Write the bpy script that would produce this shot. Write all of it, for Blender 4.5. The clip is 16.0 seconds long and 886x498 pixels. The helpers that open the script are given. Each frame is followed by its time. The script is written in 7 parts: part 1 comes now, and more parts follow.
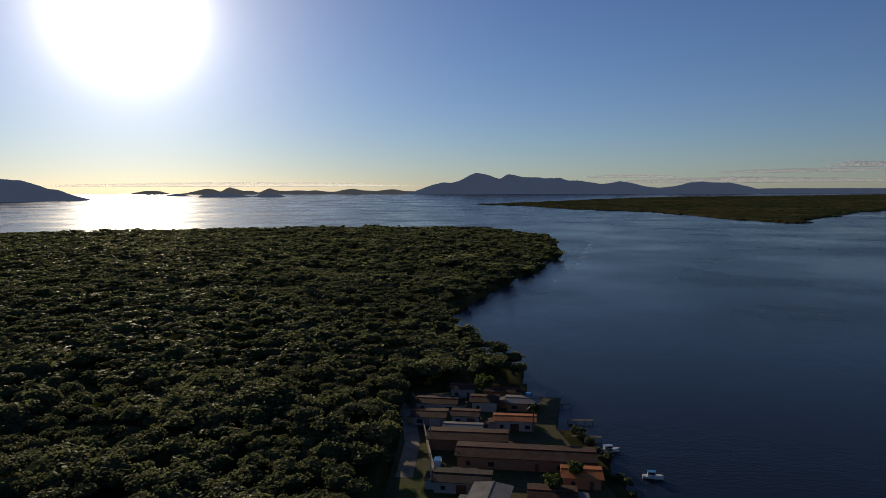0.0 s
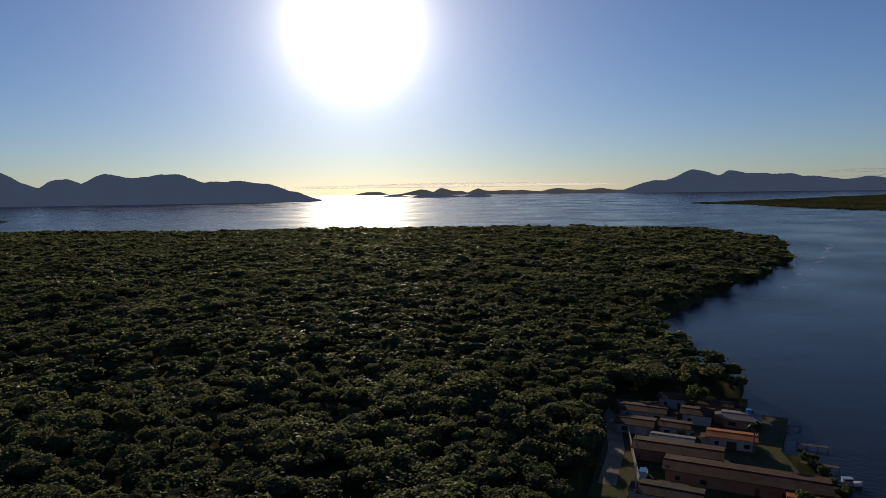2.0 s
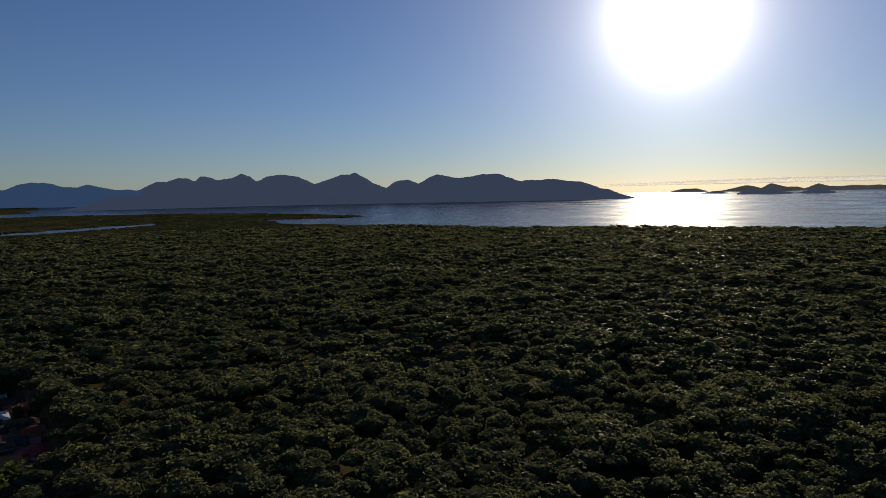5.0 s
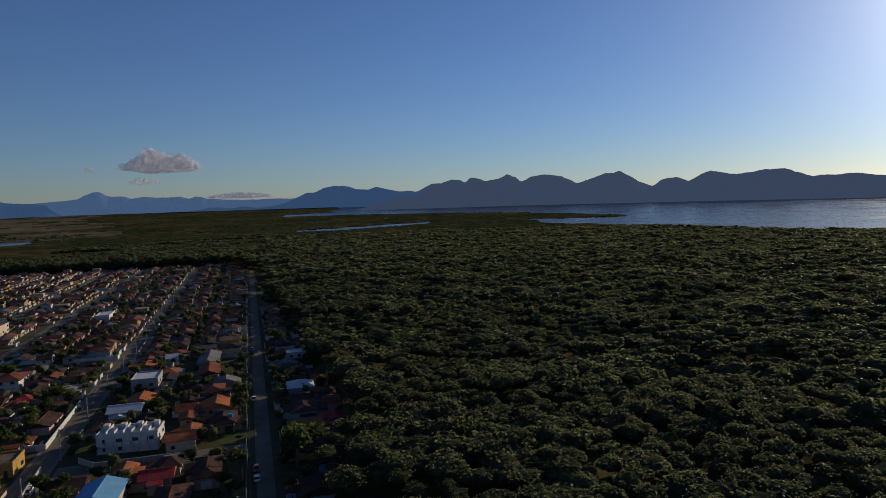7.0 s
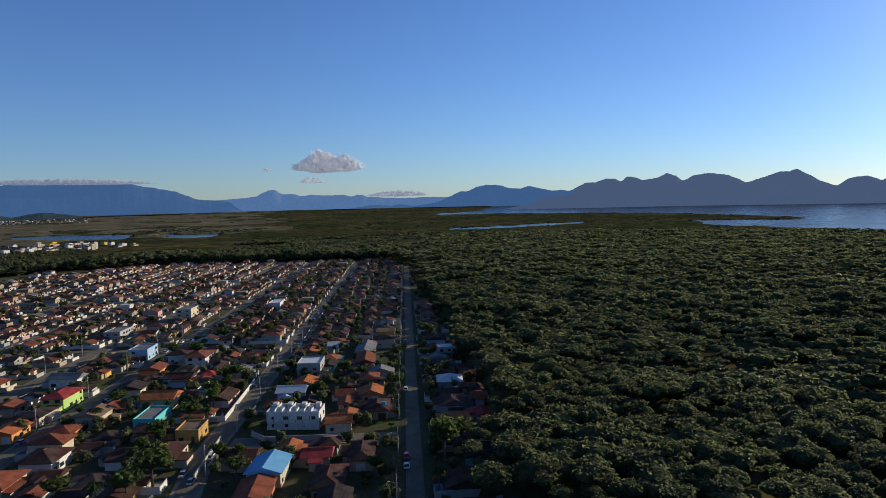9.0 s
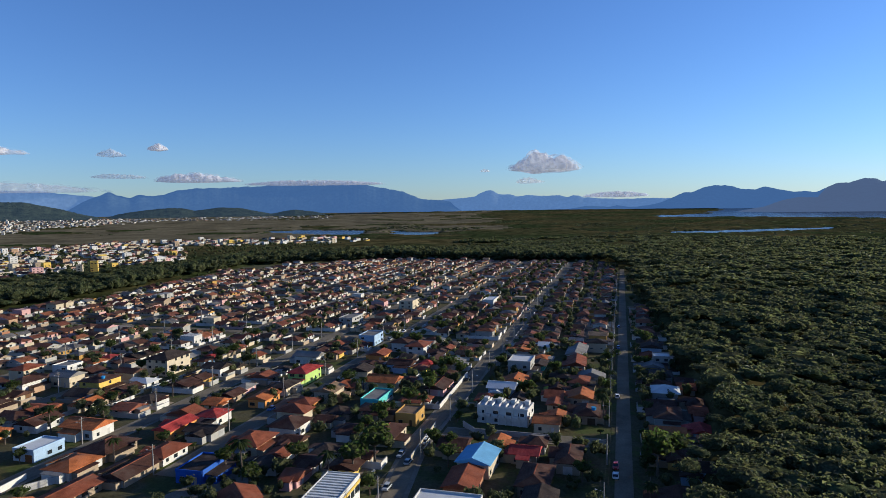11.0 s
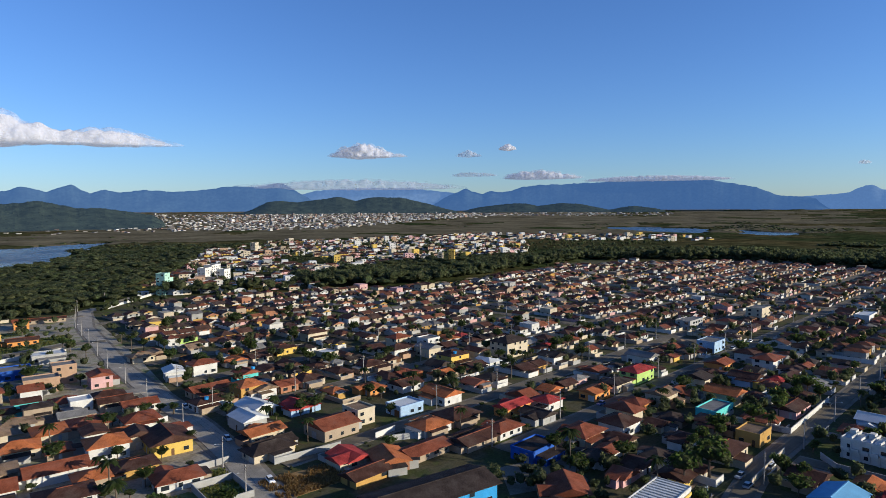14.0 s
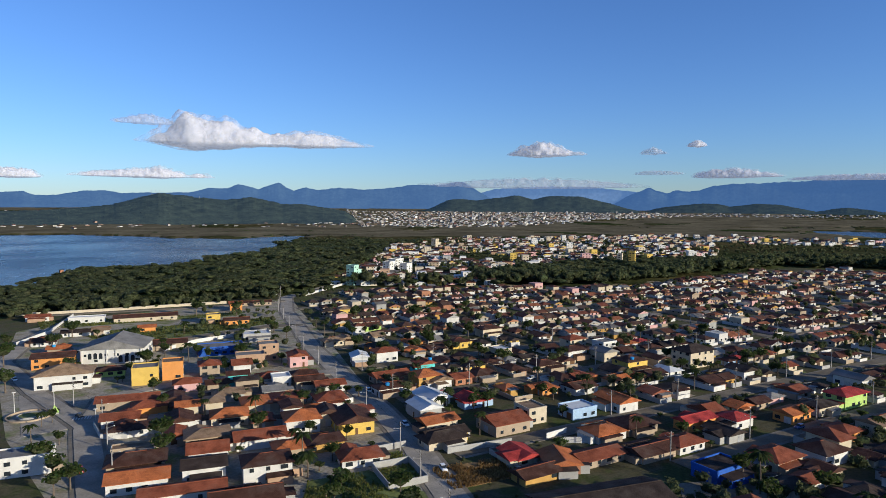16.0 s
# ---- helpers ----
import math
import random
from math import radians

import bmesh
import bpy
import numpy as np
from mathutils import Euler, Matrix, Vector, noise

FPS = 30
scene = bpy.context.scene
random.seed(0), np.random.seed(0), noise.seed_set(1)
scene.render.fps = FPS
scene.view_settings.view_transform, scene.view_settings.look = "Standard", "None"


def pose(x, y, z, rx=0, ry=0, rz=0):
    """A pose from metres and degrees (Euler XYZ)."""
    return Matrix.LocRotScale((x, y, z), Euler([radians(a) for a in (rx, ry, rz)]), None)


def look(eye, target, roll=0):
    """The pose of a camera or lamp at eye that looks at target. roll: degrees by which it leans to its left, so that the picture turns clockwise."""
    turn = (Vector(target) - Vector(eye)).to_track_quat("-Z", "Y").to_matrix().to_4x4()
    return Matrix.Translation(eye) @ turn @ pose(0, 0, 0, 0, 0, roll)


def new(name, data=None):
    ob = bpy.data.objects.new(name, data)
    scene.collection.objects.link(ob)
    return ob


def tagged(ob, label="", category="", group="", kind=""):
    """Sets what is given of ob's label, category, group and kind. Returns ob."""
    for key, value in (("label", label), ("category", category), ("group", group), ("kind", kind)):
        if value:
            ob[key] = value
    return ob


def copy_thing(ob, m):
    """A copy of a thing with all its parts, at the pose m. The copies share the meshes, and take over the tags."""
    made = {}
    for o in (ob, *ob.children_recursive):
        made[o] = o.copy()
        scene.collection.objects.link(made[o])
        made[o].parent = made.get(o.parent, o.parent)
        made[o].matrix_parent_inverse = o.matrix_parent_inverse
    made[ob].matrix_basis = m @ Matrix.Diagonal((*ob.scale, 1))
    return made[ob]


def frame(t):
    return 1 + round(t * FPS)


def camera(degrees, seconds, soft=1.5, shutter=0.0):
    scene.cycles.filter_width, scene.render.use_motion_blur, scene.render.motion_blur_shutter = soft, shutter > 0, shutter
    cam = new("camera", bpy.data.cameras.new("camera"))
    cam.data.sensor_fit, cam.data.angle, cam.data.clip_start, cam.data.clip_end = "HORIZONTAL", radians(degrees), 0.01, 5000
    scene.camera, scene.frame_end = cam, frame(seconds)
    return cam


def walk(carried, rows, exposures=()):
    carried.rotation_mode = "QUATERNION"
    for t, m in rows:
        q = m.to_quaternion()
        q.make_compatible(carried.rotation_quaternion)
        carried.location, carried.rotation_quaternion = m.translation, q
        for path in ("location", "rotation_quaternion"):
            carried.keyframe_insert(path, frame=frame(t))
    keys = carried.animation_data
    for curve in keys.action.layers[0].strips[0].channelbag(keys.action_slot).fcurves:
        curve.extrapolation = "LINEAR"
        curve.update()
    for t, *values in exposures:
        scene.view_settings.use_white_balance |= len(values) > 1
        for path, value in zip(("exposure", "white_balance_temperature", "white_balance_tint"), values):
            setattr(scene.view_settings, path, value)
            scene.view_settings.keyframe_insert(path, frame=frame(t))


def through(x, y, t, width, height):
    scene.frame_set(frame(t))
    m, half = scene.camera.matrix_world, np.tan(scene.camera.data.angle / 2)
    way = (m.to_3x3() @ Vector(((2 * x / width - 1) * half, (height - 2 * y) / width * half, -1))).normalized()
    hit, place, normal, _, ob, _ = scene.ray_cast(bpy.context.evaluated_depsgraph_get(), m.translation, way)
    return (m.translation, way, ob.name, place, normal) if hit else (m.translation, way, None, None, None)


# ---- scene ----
EYE = 75.0
cam = camera(68.5, 16.0, soft=0.8)
PATH = [
    (0.0, pose(0, 0, EYE, 84.74, 0.18, 0.02)),
    (0.5, pose(0, 0, EYE, 84.71, 0.14, 4.39)),
    (1.0, pose(0, 0, EYE, 84.75, 0.46, 8.52)),
    (1.5, pose(0, 0, EYE, 84.78, 0.60, 14.50)),
    (2.0, pose(0, 0, EYE, 84.83, 0.82, 17.95)),
    (2.5, pose(0, 0, EYE, 84.87, 1.02, 28.80)),
    (3.0, pose(0, 0, EYE, 84.86, 1.0, 31.66)),
    (3.5, pose(0, 0, EYE, 85.04, 1.40, 37.72)),
    (6.0, pose(0, 0, EYE, 85.36, 1.39, 54.15)),
    (6.5, pose(0, 0, EYE, 85.55, 1.91, 64.02)),
    (7.0, pose(0, 0, EYE, 85.63, 1.77, 67.52)),
    (7.5, pose(0, 0, EYE, 85.63, 1.67, 69.11)),
    (8.0, pose(0, 0, EYE, 85.81, 1.58, 75.88)),
    (8.5, pose(0, 0, EYE, 85.93, 1.39, 80.00)),
    (9.0, pose(0, 0, EYE, 85.90, 1.34, 80.81)),
    (9.5, pose(0, 0, EYE, 86.04, 1.39, 87.10)),
    (10.0, pose(0, 0, EYE, 86.21, 1.06, 94.14)),
    (12.5, pose(0, 0, EYE, 86.28, 0.77, 110.90)),
    (13.0, pose(0, 0, EYE, 86.26, 0.45, 118.56)),
    (13.5, pose(0, 0, EYE, 86.20, 0.39, 118.95)),
    (14.0, pose(0, 0, EYE, 86.21, 0.28, 128.64)),
    (14.5, pose(0, 0, EYE, 86.21, 0.07, 134.94)),
    (15.0, pose(0, 0, EYE, 86.18, -0.06, 135.13)),
    (15.5, pose(0, 0, EYE, 86.14, -0.14, 139.11)),
    (16.0, pose(0, 0, EYE, 86.08, -0.33, 144.15)),
]
EXPOSURES = [(0.0, -0.38, 7150, 14), (3.5, -0.40, 7150, 14), (6.0, -0.62, 6900, 13), (7.0, -0.30, 6700, 12), (8.0, 0.18, 6500, 11), (9.0, 0.47, 6250, 10), (10.0, 0.70, 6050, 9), (12.5, 0.76, 5950, 9), (16.0, 0.69, 5950, 9)]
walk(cam, PATH, EXPOSURES)

# ---- sky and sun: the sun stands low over the sea, 25 degrees left of the y axis ----
SUN_AZ, SUN_EL = radians(25.3), radians(13.8)
SUN_DIR = Vector((-math.sin(SUN_AZ) * math.cos(SUN_EL), math.cos(SUN_AZ) * math.cos(SUN_EL), math.sin(SUN_EL)))

world = bpy.data.worlds.new("sky")
scene.world = world
world.use_nodes = True
wt = world.node_tree
wt.nodes.clear()
sky = wt.nodes.new("ShaderNodeTexSky")
sky.sky_type, sky.sun_disc = "NISHITA", False
sky.sun_elevation, sky.sun_rotation = SUN_EL, -SUN_AZ
sky.altitude, sky.air_density, sky.dust_density, sky.ozone_density = 60, 1.0, 0.12, 2.6
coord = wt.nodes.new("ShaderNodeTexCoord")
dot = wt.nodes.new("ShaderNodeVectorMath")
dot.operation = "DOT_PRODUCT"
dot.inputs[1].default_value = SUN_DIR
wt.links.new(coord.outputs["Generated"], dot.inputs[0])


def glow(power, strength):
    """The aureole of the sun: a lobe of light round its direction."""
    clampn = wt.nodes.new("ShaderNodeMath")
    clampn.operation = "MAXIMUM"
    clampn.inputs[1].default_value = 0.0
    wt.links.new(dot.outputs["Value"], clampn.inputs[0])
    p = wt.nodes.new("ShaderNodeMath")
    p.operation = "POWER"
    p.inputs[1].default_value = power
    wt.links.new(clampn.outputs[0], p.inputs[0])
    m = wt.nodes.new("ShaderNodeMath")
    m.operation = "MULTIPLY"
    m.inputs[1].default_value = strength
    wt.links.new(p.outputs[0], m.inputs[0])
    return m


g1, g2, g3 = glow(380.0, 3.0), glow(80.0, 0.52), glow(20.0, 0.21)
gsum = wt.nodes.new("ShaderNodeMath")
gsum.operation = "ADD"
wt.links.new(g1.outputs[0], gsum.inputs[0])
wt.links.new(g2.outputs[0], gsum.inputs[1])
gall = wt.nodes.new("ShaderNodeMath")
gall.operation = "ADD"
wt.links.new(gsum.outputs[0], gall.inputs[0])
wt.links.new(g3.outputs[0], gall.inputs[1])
bg_sky = wt.nodes.new("ShaderNodeBackground")
bg_sky.inputs["Strength"].default_value = 0.072
tint = wt.nodes.new("ShaderNodeMix")
tint.data_type, tint.blend_type = "RGBA", "MULTIPLY"
tint.inputs["Factor"].default_value = 1.0
tint.inputs["B"].default_value = (0.70, 0.90, 1.34, 1)
wt.links.new(sky.outputs["Color"], tint.inputs["A"])
wt.links.new(tint.outputs["Result"], bg_sky.inputs["Color"])
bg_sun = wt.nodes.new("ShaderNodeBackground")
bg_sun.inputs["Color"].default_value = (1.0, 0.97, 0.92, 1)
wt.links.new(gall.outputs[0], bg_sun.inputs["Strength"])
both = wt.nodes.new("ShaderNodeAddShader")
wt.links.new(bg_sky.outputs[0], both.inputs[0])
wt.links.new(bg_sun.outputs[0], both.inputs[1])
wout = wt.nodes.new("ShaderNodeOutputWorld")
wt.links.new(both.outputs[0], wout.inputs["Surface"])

sun = new("sun", bpy.data.lights.new("sun", "SUN"))
sun.data.energy, sun.data.angle, sun.data.color = 4.3, radians(0.6), (1.0, 0.88, 0.66)
sun.matrix_world = look(SUN_DIR * 500, (0, 0, 0))

# ---- materials ----
def ramp_node(nt, stops, constant=False):
    n = nt.nodes.new("ShaderNodeValToRGB")
    e = n.color_ramp.elements
    while len(e) < len(stops):
        e.new(0.5)
    for k, (p, c) in zip(e, stops):
        k.position, k.color = p, (*c, 1)
    if constant:
        n.color_ramp.interpolation = "CONSTANT"
    return n


def noise_node(nt, scale, detail=4.0, rough=0.55, coords="Object"):
    n = nt.nodes.new("ShaderNodeTexNoise")
    n.inputs["Scale"].default_value, n.inputs["Detail"].default_value, n.inputs["Roughness"].default_value = scale, detail, rough
    c = nt.nodes.new("ShaderNodeNewGeometry") if coords == "World" else nt.nodes.new("ShaderNodeTexCoord")
    nt.links.new(c.outputs["Position" if coords == "World" else coords], n.inputs["Vector"])
    return n


def mixed(nt, kind, fac, a, b):
    n = nt.nodes.new("ShaderNodeMix")
    n.data_type, n.blend_type = "RGBA", kind
    for key, v in (("Factor", fac), ("A", a), ("B", b)):
        if hasattr(v, "is_output") or hasattr(v, "links"):
            nt.links.new(v, n.inputs[key])
        elif key == "Factor":
            n.inputs[key].default_value = v
        else:
            n.inputs[key].default_value = (*v, 1)
    return n.outputs["Result"]


def material(name, colour, rough=0.8, var=0.25, scale=0.6, fine=6.0, bump=0.2, bump_scale=8.0, palette=None, island=False, metal=0.0, spec=0.08, through_light=0.0, coords="World", dirt=0.0, relief=0.1):
    """A surface with stains at one scale and grain at another. palette: colours picked at random, object by object or island by island."""
    m = bpy.data.materials.new(name)
    m.use_nodes = True
    nt = m.node_tree
    p = nt.nodes["Principled BSDF"]
    p.inputs["Roughness"].default_value, p.inputs["Metallic"].default_value = rough, metal
    p.inputs["Specular IOR Level"].default_value = spec
    if palette:
        r = ramp_node(nt, [(i / len(palette), c) for i, c in enumerate(palette)], True)
        src = nt.nodes.new("ShaderNodeNewGeometry" if island else "ShaderNodeObjectInfo")
        nt.links.new(src.outputs["Random Per Island" if island else "Random"], r.inputs["Fac"])
        base = r.outputs["Color"]
    else:
        rgb = nt.nodes.new("ShaderNodeRGB")
        rgb.outputs[0].default_value = (*colour, 1)
        base = rgb.outputs[0]
    big, small = noise_node(nt, scale, coords=coords), noise_node(nt, fine, coords=coords)
    r1 = ramp_node(nt, [(0.3, (1 - var,) * 3), (0.7, (1 + var * 0.6,) * 3)])
    r2 = ramp_node(nt, [(0.3, (1 - var * 0.6,) * 3), (0.7, (1 + var * 0.4,) * 3)])
    nt.links.new(big.outputs["Fac"], r1.inputs["Fac"])
    nt.links.new(small.outputs["Fac"], r2.inputs["Fac"])
    c = mixed(nt, "MULTIPLY", 1.0, base, r1.outputs["Color"])
    c = mixed(nt, "MULTIPLY", 1.0, c, r2.outputs["Color"])
    if dirt:
        d = noise_node(nt, scale * 0.5, 6.0, 0.7, coords)
        rd = ramp_node(nt, [(0.5, (0, 0, 0)), (0.68, (dirt,) * 3)])
        nt.links.new(d.outputs["Fac"], rd.inputs["Fac"])
        c = mixed(nt, "MIX", rd.outputs["Color"], c, (0.07, 0.06, 0.05))
    nt.links.new(c, p.inputs["Base Color"])
    if bump:
        bn = noise_node(nt, bump_scale, coords=coords)
        b = nt.nodes.new("ShaderNodeBump")
        b.inputs["Strength"].default_value, b.inputs["Distance"].default_value = bump, relief
        nt.links.new(bn.outputs["Fac"], b.inputs["Height"])
        nt.links.new(b.outputs["Normal"], p.inputs["Normal"])
    if through_light:
        t = nt.nodes.new("ShaderNodeBsdfTranslucent")
        nt.links.new(mixed(nt, "MULTIPLY", 1.0, c, (1.15, 1.12, 0.95)), t.inputs["Color"])
        mx = nt.nodes.new("ShaderNodeMixShader")
        mx.inputs["Fac"].default_value = through_light
        nt.links.new(p.outputs[0], mx.inputs[1])
        nt.links.new(t.outputs[0], mx.inputs[2])
        nt.links.new(mx.outputs[0], nt.nodes["Material Output"].inputs["Surface"])
    return m


def tile_material(name, colour, island=False, palette=None):
    """Clay tiles: rows of ribs that follow the slope, with worn and blackened patches."""
    m = material(name, colour, 0.75, 0.45, 0.35, 3.0, 0.0, palette=palette, island=island, coords="World", dirt=0.5)
    nt = m.node_tree
    w = nt.nodes.new("ShaderNodeTexWave")
    w.inputs["Scale"].default_value, w.inputs["Distortion"].default_value = 1.4, 0.6
    w.bands_direction = "DIAGONAL"
    c = nt.nodes.new("ShaderNodeTexCoord")
    nt.links.new(c.outputs["Object"], w.inputs["Vector"])
    b = nt.nodes.new("ShaderNodeBump")
    b.inputs["Strength"].default_value, b.inputs["Distance"].default_value = 0.5, 0.06
    nt.links.new(w.outputs["Fac"], b.inputs["Height"])
    nt.links.new(b.outputs["Normal"], nt.nodes["Principled BSDF"].inputs["Normal"])
    return m


def foliage_material(name, shades):
    return material(name, shades[0], 0.5, 0.35, 0.02, 0.25, 0.0, palette=shades, island=True, spec=0.12, through_light=0.68)


def glass_material(name):
    m = material(name, (0.02, 0.025, 0.03), 0.12, 0.2, 1.0, 5.0, 0.0, spec=0.6)
    return m


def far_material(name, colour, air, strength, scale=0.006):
    """Land seen through miles of air, whose bluish haze is put into the surface as emission."""
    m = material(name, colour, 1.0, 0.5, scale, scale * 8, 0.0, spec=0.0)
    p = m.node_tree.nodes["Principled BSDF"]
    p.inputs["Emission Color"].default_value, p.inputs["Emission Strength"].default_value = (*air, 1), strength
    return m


def water_material():
    m = bpy.data.materials.new("bay_water")
    m.use_nodes = True
    nt = m.node_tree
    p = nt.nodes["Principled BSDF"]
    p.inputs["Base Color"].default_value = (0.012, 0.019, 0.032, 1)
    p.inputs["Roughness"].default_value, p.inputs["IOR"].default_value = 0.2, 1.16
    a, b, c = noise_node(nt, 0.7, 3.0, coords="World"), noise_node(nt, 0.09, 4.0, coords="World"), noise_node(nt, 0.006, 3.0, coords="World")
    add = nt.nodes.new("ShaderNodeMath")
    add.operation = "MULTIPLY_ADD"
    add.inputs[1].default_value = 1.6
    nt.links.new(b.outputs["Fac"], add.inputs[0])
    nt.links.new(a.outputs["Fac"], add.inputs[2])
    bp = nt.nodes.new("ShaderNodeBump")
    bp.inputs["Strength"].default_value, bp.inputs["Distance"].default_value = 0.18, 0.5
    nt.links.new(add.outputs[0], bp.inputs["Height"])
    nt.links.new(bp.outputs["Normal"], p.inputs["Normal"])
    r = ramp_node(nt, [(0.35, (0.16, 0.16, 0.16)), (0.65, (0.3, 0.3, 0.3))])
    nt.links.new(c.outputs["Fac"], r.inputs["Fac"])
    nt.links.new(r.outputs["Color"], p.inputs["Roughness"])
    return m


M_WATER = water_material()
M_SOIL = material("town_soil", (0.07, 0.05, 0.034), 0.95, 0.4, 0.05, 0.8, 0.3)
M_ASPHALT = material("asphalt", (0.165, 0.138, 0.1), 0.9, 0.3, 0.12, 2.0, 0.2)
# worn asphalt again, its colour lightened where the sun falls on roads and plaza
M_SUNLIT_ROAD = material("sunlit_worn_asphalt", (0.31, 0.275, 0.225), 0.9, 0.3, 0.12, 2.0, 0.2)
M_PAVE = material("pavement_concrete", (0.19, 0.165, 0.13), 0.9, 0.3, 0.2, 2.0, 0.2)
M_DIRT = material("dirt_track", (0.27, 0.22, 0.165), 0.95, 0.3, 0.2, 1.5, 0.4)
M_GRASS = material("grass", (0.155, 0.175, 0.06), 0.95, 0.4, 0.12, 1.5, 0.5)
M_DRY = material("dry_brush", (0.28, 0.17, 0.07), 0.95, 0.45, 0.3, 2.0, 0.6)
LEAF_SHADES = [(0.085, 0.101, 0.05), (0.096, 0.11, 0.054), (0.117, 0.13, 0.062), (0.11, 0.114, 0.062), (0.13, 0.137, 0.068), (0.092, 0.118, 0.055), (0.078, 0.094, 0.049), (0.108, 0.125, 0.058)]
M_LEAF = foliage_material("mangrove_leaves", LEAF_SHADES)
M_TOWN = material("town_earth", (0.1, 0.085, 0.065), 0.95, 0.3, 0.1, 1.2, 0.3)
_nt = M_TOWN.node_tree
_n = noise_node(_nt, 0.055, 5.0, 0.65, "World")
_r = ramp_node(_nt, [(0.38, (0.064, 0.078, 0.022)), (0.47, (0.072, 0.063, 0.03)), (0.53, (0.08, 0.072, 0.041)), (0.62, (0.05, 0.06, 0.02))])
_nt.links.new(_n.outputs["Fac"], _r.inputs["Fac"])
_p = _nt.nodes["Principled BSDF"]
_g = noise_node(_nt, 1.3, 4.0, 0.6, "World")
_q = ramp_node(_nt, [(0.3, (0.7, 0.7, 0.7)), (0.7, (1.25, 1.25, 1.25))])
_nt.links.new(_g.outputs["Fac"], _q.inputs["Fac"])
_nt.links.new(mixed(_nt, "MULTIPLY", 1.0, _r.outputs["Color"], _q.outputs["Color"]), _p.inputs["Base Color"])
M_GRAVEL = material("gravel_and_weeds", (0.2, 0.18, 0.14), 0.95, 0.3, 0.1, 1.2, 0.3)
_gt = M_GRAVEL.node_tree
_n2 = noise_node(_gt, 0.06, 5.0, 0.65, "World")
_r2 = ramp_node(_gt, [(0.36, (0.15, 0.17, 0.065)), (0.45, (0.25, 0.21, 0.145)), (0.54, (0.31, 0.275, 0.22)), (0.64, (0.17, 0.175, 0.08))])
_gt.links.new(_n2.outputs["Fac"], _r2.inputs["Fac"])
_g2 = noise_node(_gt, 1.1, 4.0, 0.6, "World")
_q2 = ramp_node(_gt, [(0.3, (0.7, 0.7, 0.7)), (0.7, (1.25, 1.25, 1.25))])
_gt.links.new(_g2.outputs["Fac"], _q2.inputs["Fac"])
_gt.links.new(mixed(_gt, "MULTIPLY", 1.0, _r2.outputs["Color"], _q2.outputs["Color"]), _gt.nodes["Principled BSDF"].inputs["Base Color"])
M_CORE = material("leafy_crown", LEAF_SHADES[0], 1.0, 0.5, 0.3, 2.2, 1.0, 2.2, palette=LEAF_SHADES, island=True, spec=0.0, through_light=0.5, relief=0.5)
M_BARK = material("bark", (0.13, 0.1, 0.075), 0.95, 0.3, 0.8, 6.0, 0.5)
M_PALM = foliage_material("palm_leaves", [(0.05, 0.075, 0.02), (0.07, 0.09, 0.03), (0.06, 0.085, 0.03)])
M_GLASS = glass_material("window_glass")
M_FRAME = material("painted_frame", (0.55, 0.52, 0.47), 0.6, 0.1, 1.0, 5.0, 0.0)
M_DOOR = material("door_wood", (0.13, 0.07, 0.035), 0.6, 0.2, 1.0, 5.0, 0.0, palette=[(0.13, 0.07, 0.035), (0.3, 0.3, 0.3), (0.08, 0.05, 0.03), (0.45, 0.43, 0.4)])
M_TILE = {
    "brown": tile_material("brown_clay_tiles", (0.066, 0.031, 0.022)),
    "red": tile_material("red_clay_tiles", (0.22, 0.066, 0.034)),
    "orange": tile_material("orange_clay_tiles", (0.4, 0.125, 0.044)),
    "dark": tile_material("blackened_tiles", (0.042, 0.03, 0.025)),
    "crimson": tile_material("crimson_painted_tiles", (0.34, 0.045, 0.04)),
    "grey": material("fibre_cement_sheets", (0.2, 0.19, 0.18), 0.85, 0.35, 0.3, 3.0, 0.2, dirt=0.5),
    "white": material("pale_metal_sheets", (0.55, 0.55, 0.54), 0.5, 0.15, 0.3, 3.0, 0.1, dirt=0.3),
    "blue": material("light_blue_sheets", (0.14, 0.33, 0.52), 0.6, 0.15, 0.3, 3.0, 0.1),
    "tan": tile_material("tan_clay_tiles", (0.24, 0.16, 0.1)),
}
WALL_COLOURS = {
    "white": (0.6, 0.58, 0.54), "cream": (0.52, 0.44, 0.32), "beige": (0.36, 0.28, 0.2), "yellow": (0.62, 0.42, 0.1), "ochre": (0.46, 0.27, 0.08),
    "orange": (0.62, 0.27, 0.08), "pink": (0.6, 0.36, 0.34), "mint": (0.36, 0.56, 0.45), "teal": (0.12, 0.5, 0.48), "sky": (0.33, 0.45, 0.6),
    "grey": (0.36, 0.35, 0.33), "lime": (0.4, 0.55, 0.16), "brick": (0.36, 0.17, 0.1), "blue": (0.05, 0.3, 0.62), "deepblue": (0.03, 0.1, 0.4), "bare": (0.4, 0.26, 0.17),
}
M_WALL = {k: material(k + "_plaster", tuple(0.9 * q for q in c), 0.85, 0.16, 0.5, 4.0, 0.1, dirt=0.25) for k, c in WALL_COLOURS.items()}
M_FAR_WALLS = material("far_plaster", (0.6, 0.55, 0.5), 0.85, 0.2, 0.3, 3.0, 0.0, palette=[tuple(0.76 * q for q in WALL_COLOURS[k]) for k in ("white", "beige", "beige", "grey", "cream", "bare", "cream", "white", "ochre", "pink", "grey", "white", "brick", "beige")], island=True)
M_SECOND_WALLS = material("second_town_plaster", (0.6, 0.58, 0.55), 0.85, 0.2, 0.3, 3.0, 0.0, palette=[WALL_COLOURS[k] for k in ("white", "white", "cream", "white", "beige", "white", "cream", "pink", "white", "yellow", "grey", "white", "cream", "bare")], island=True)
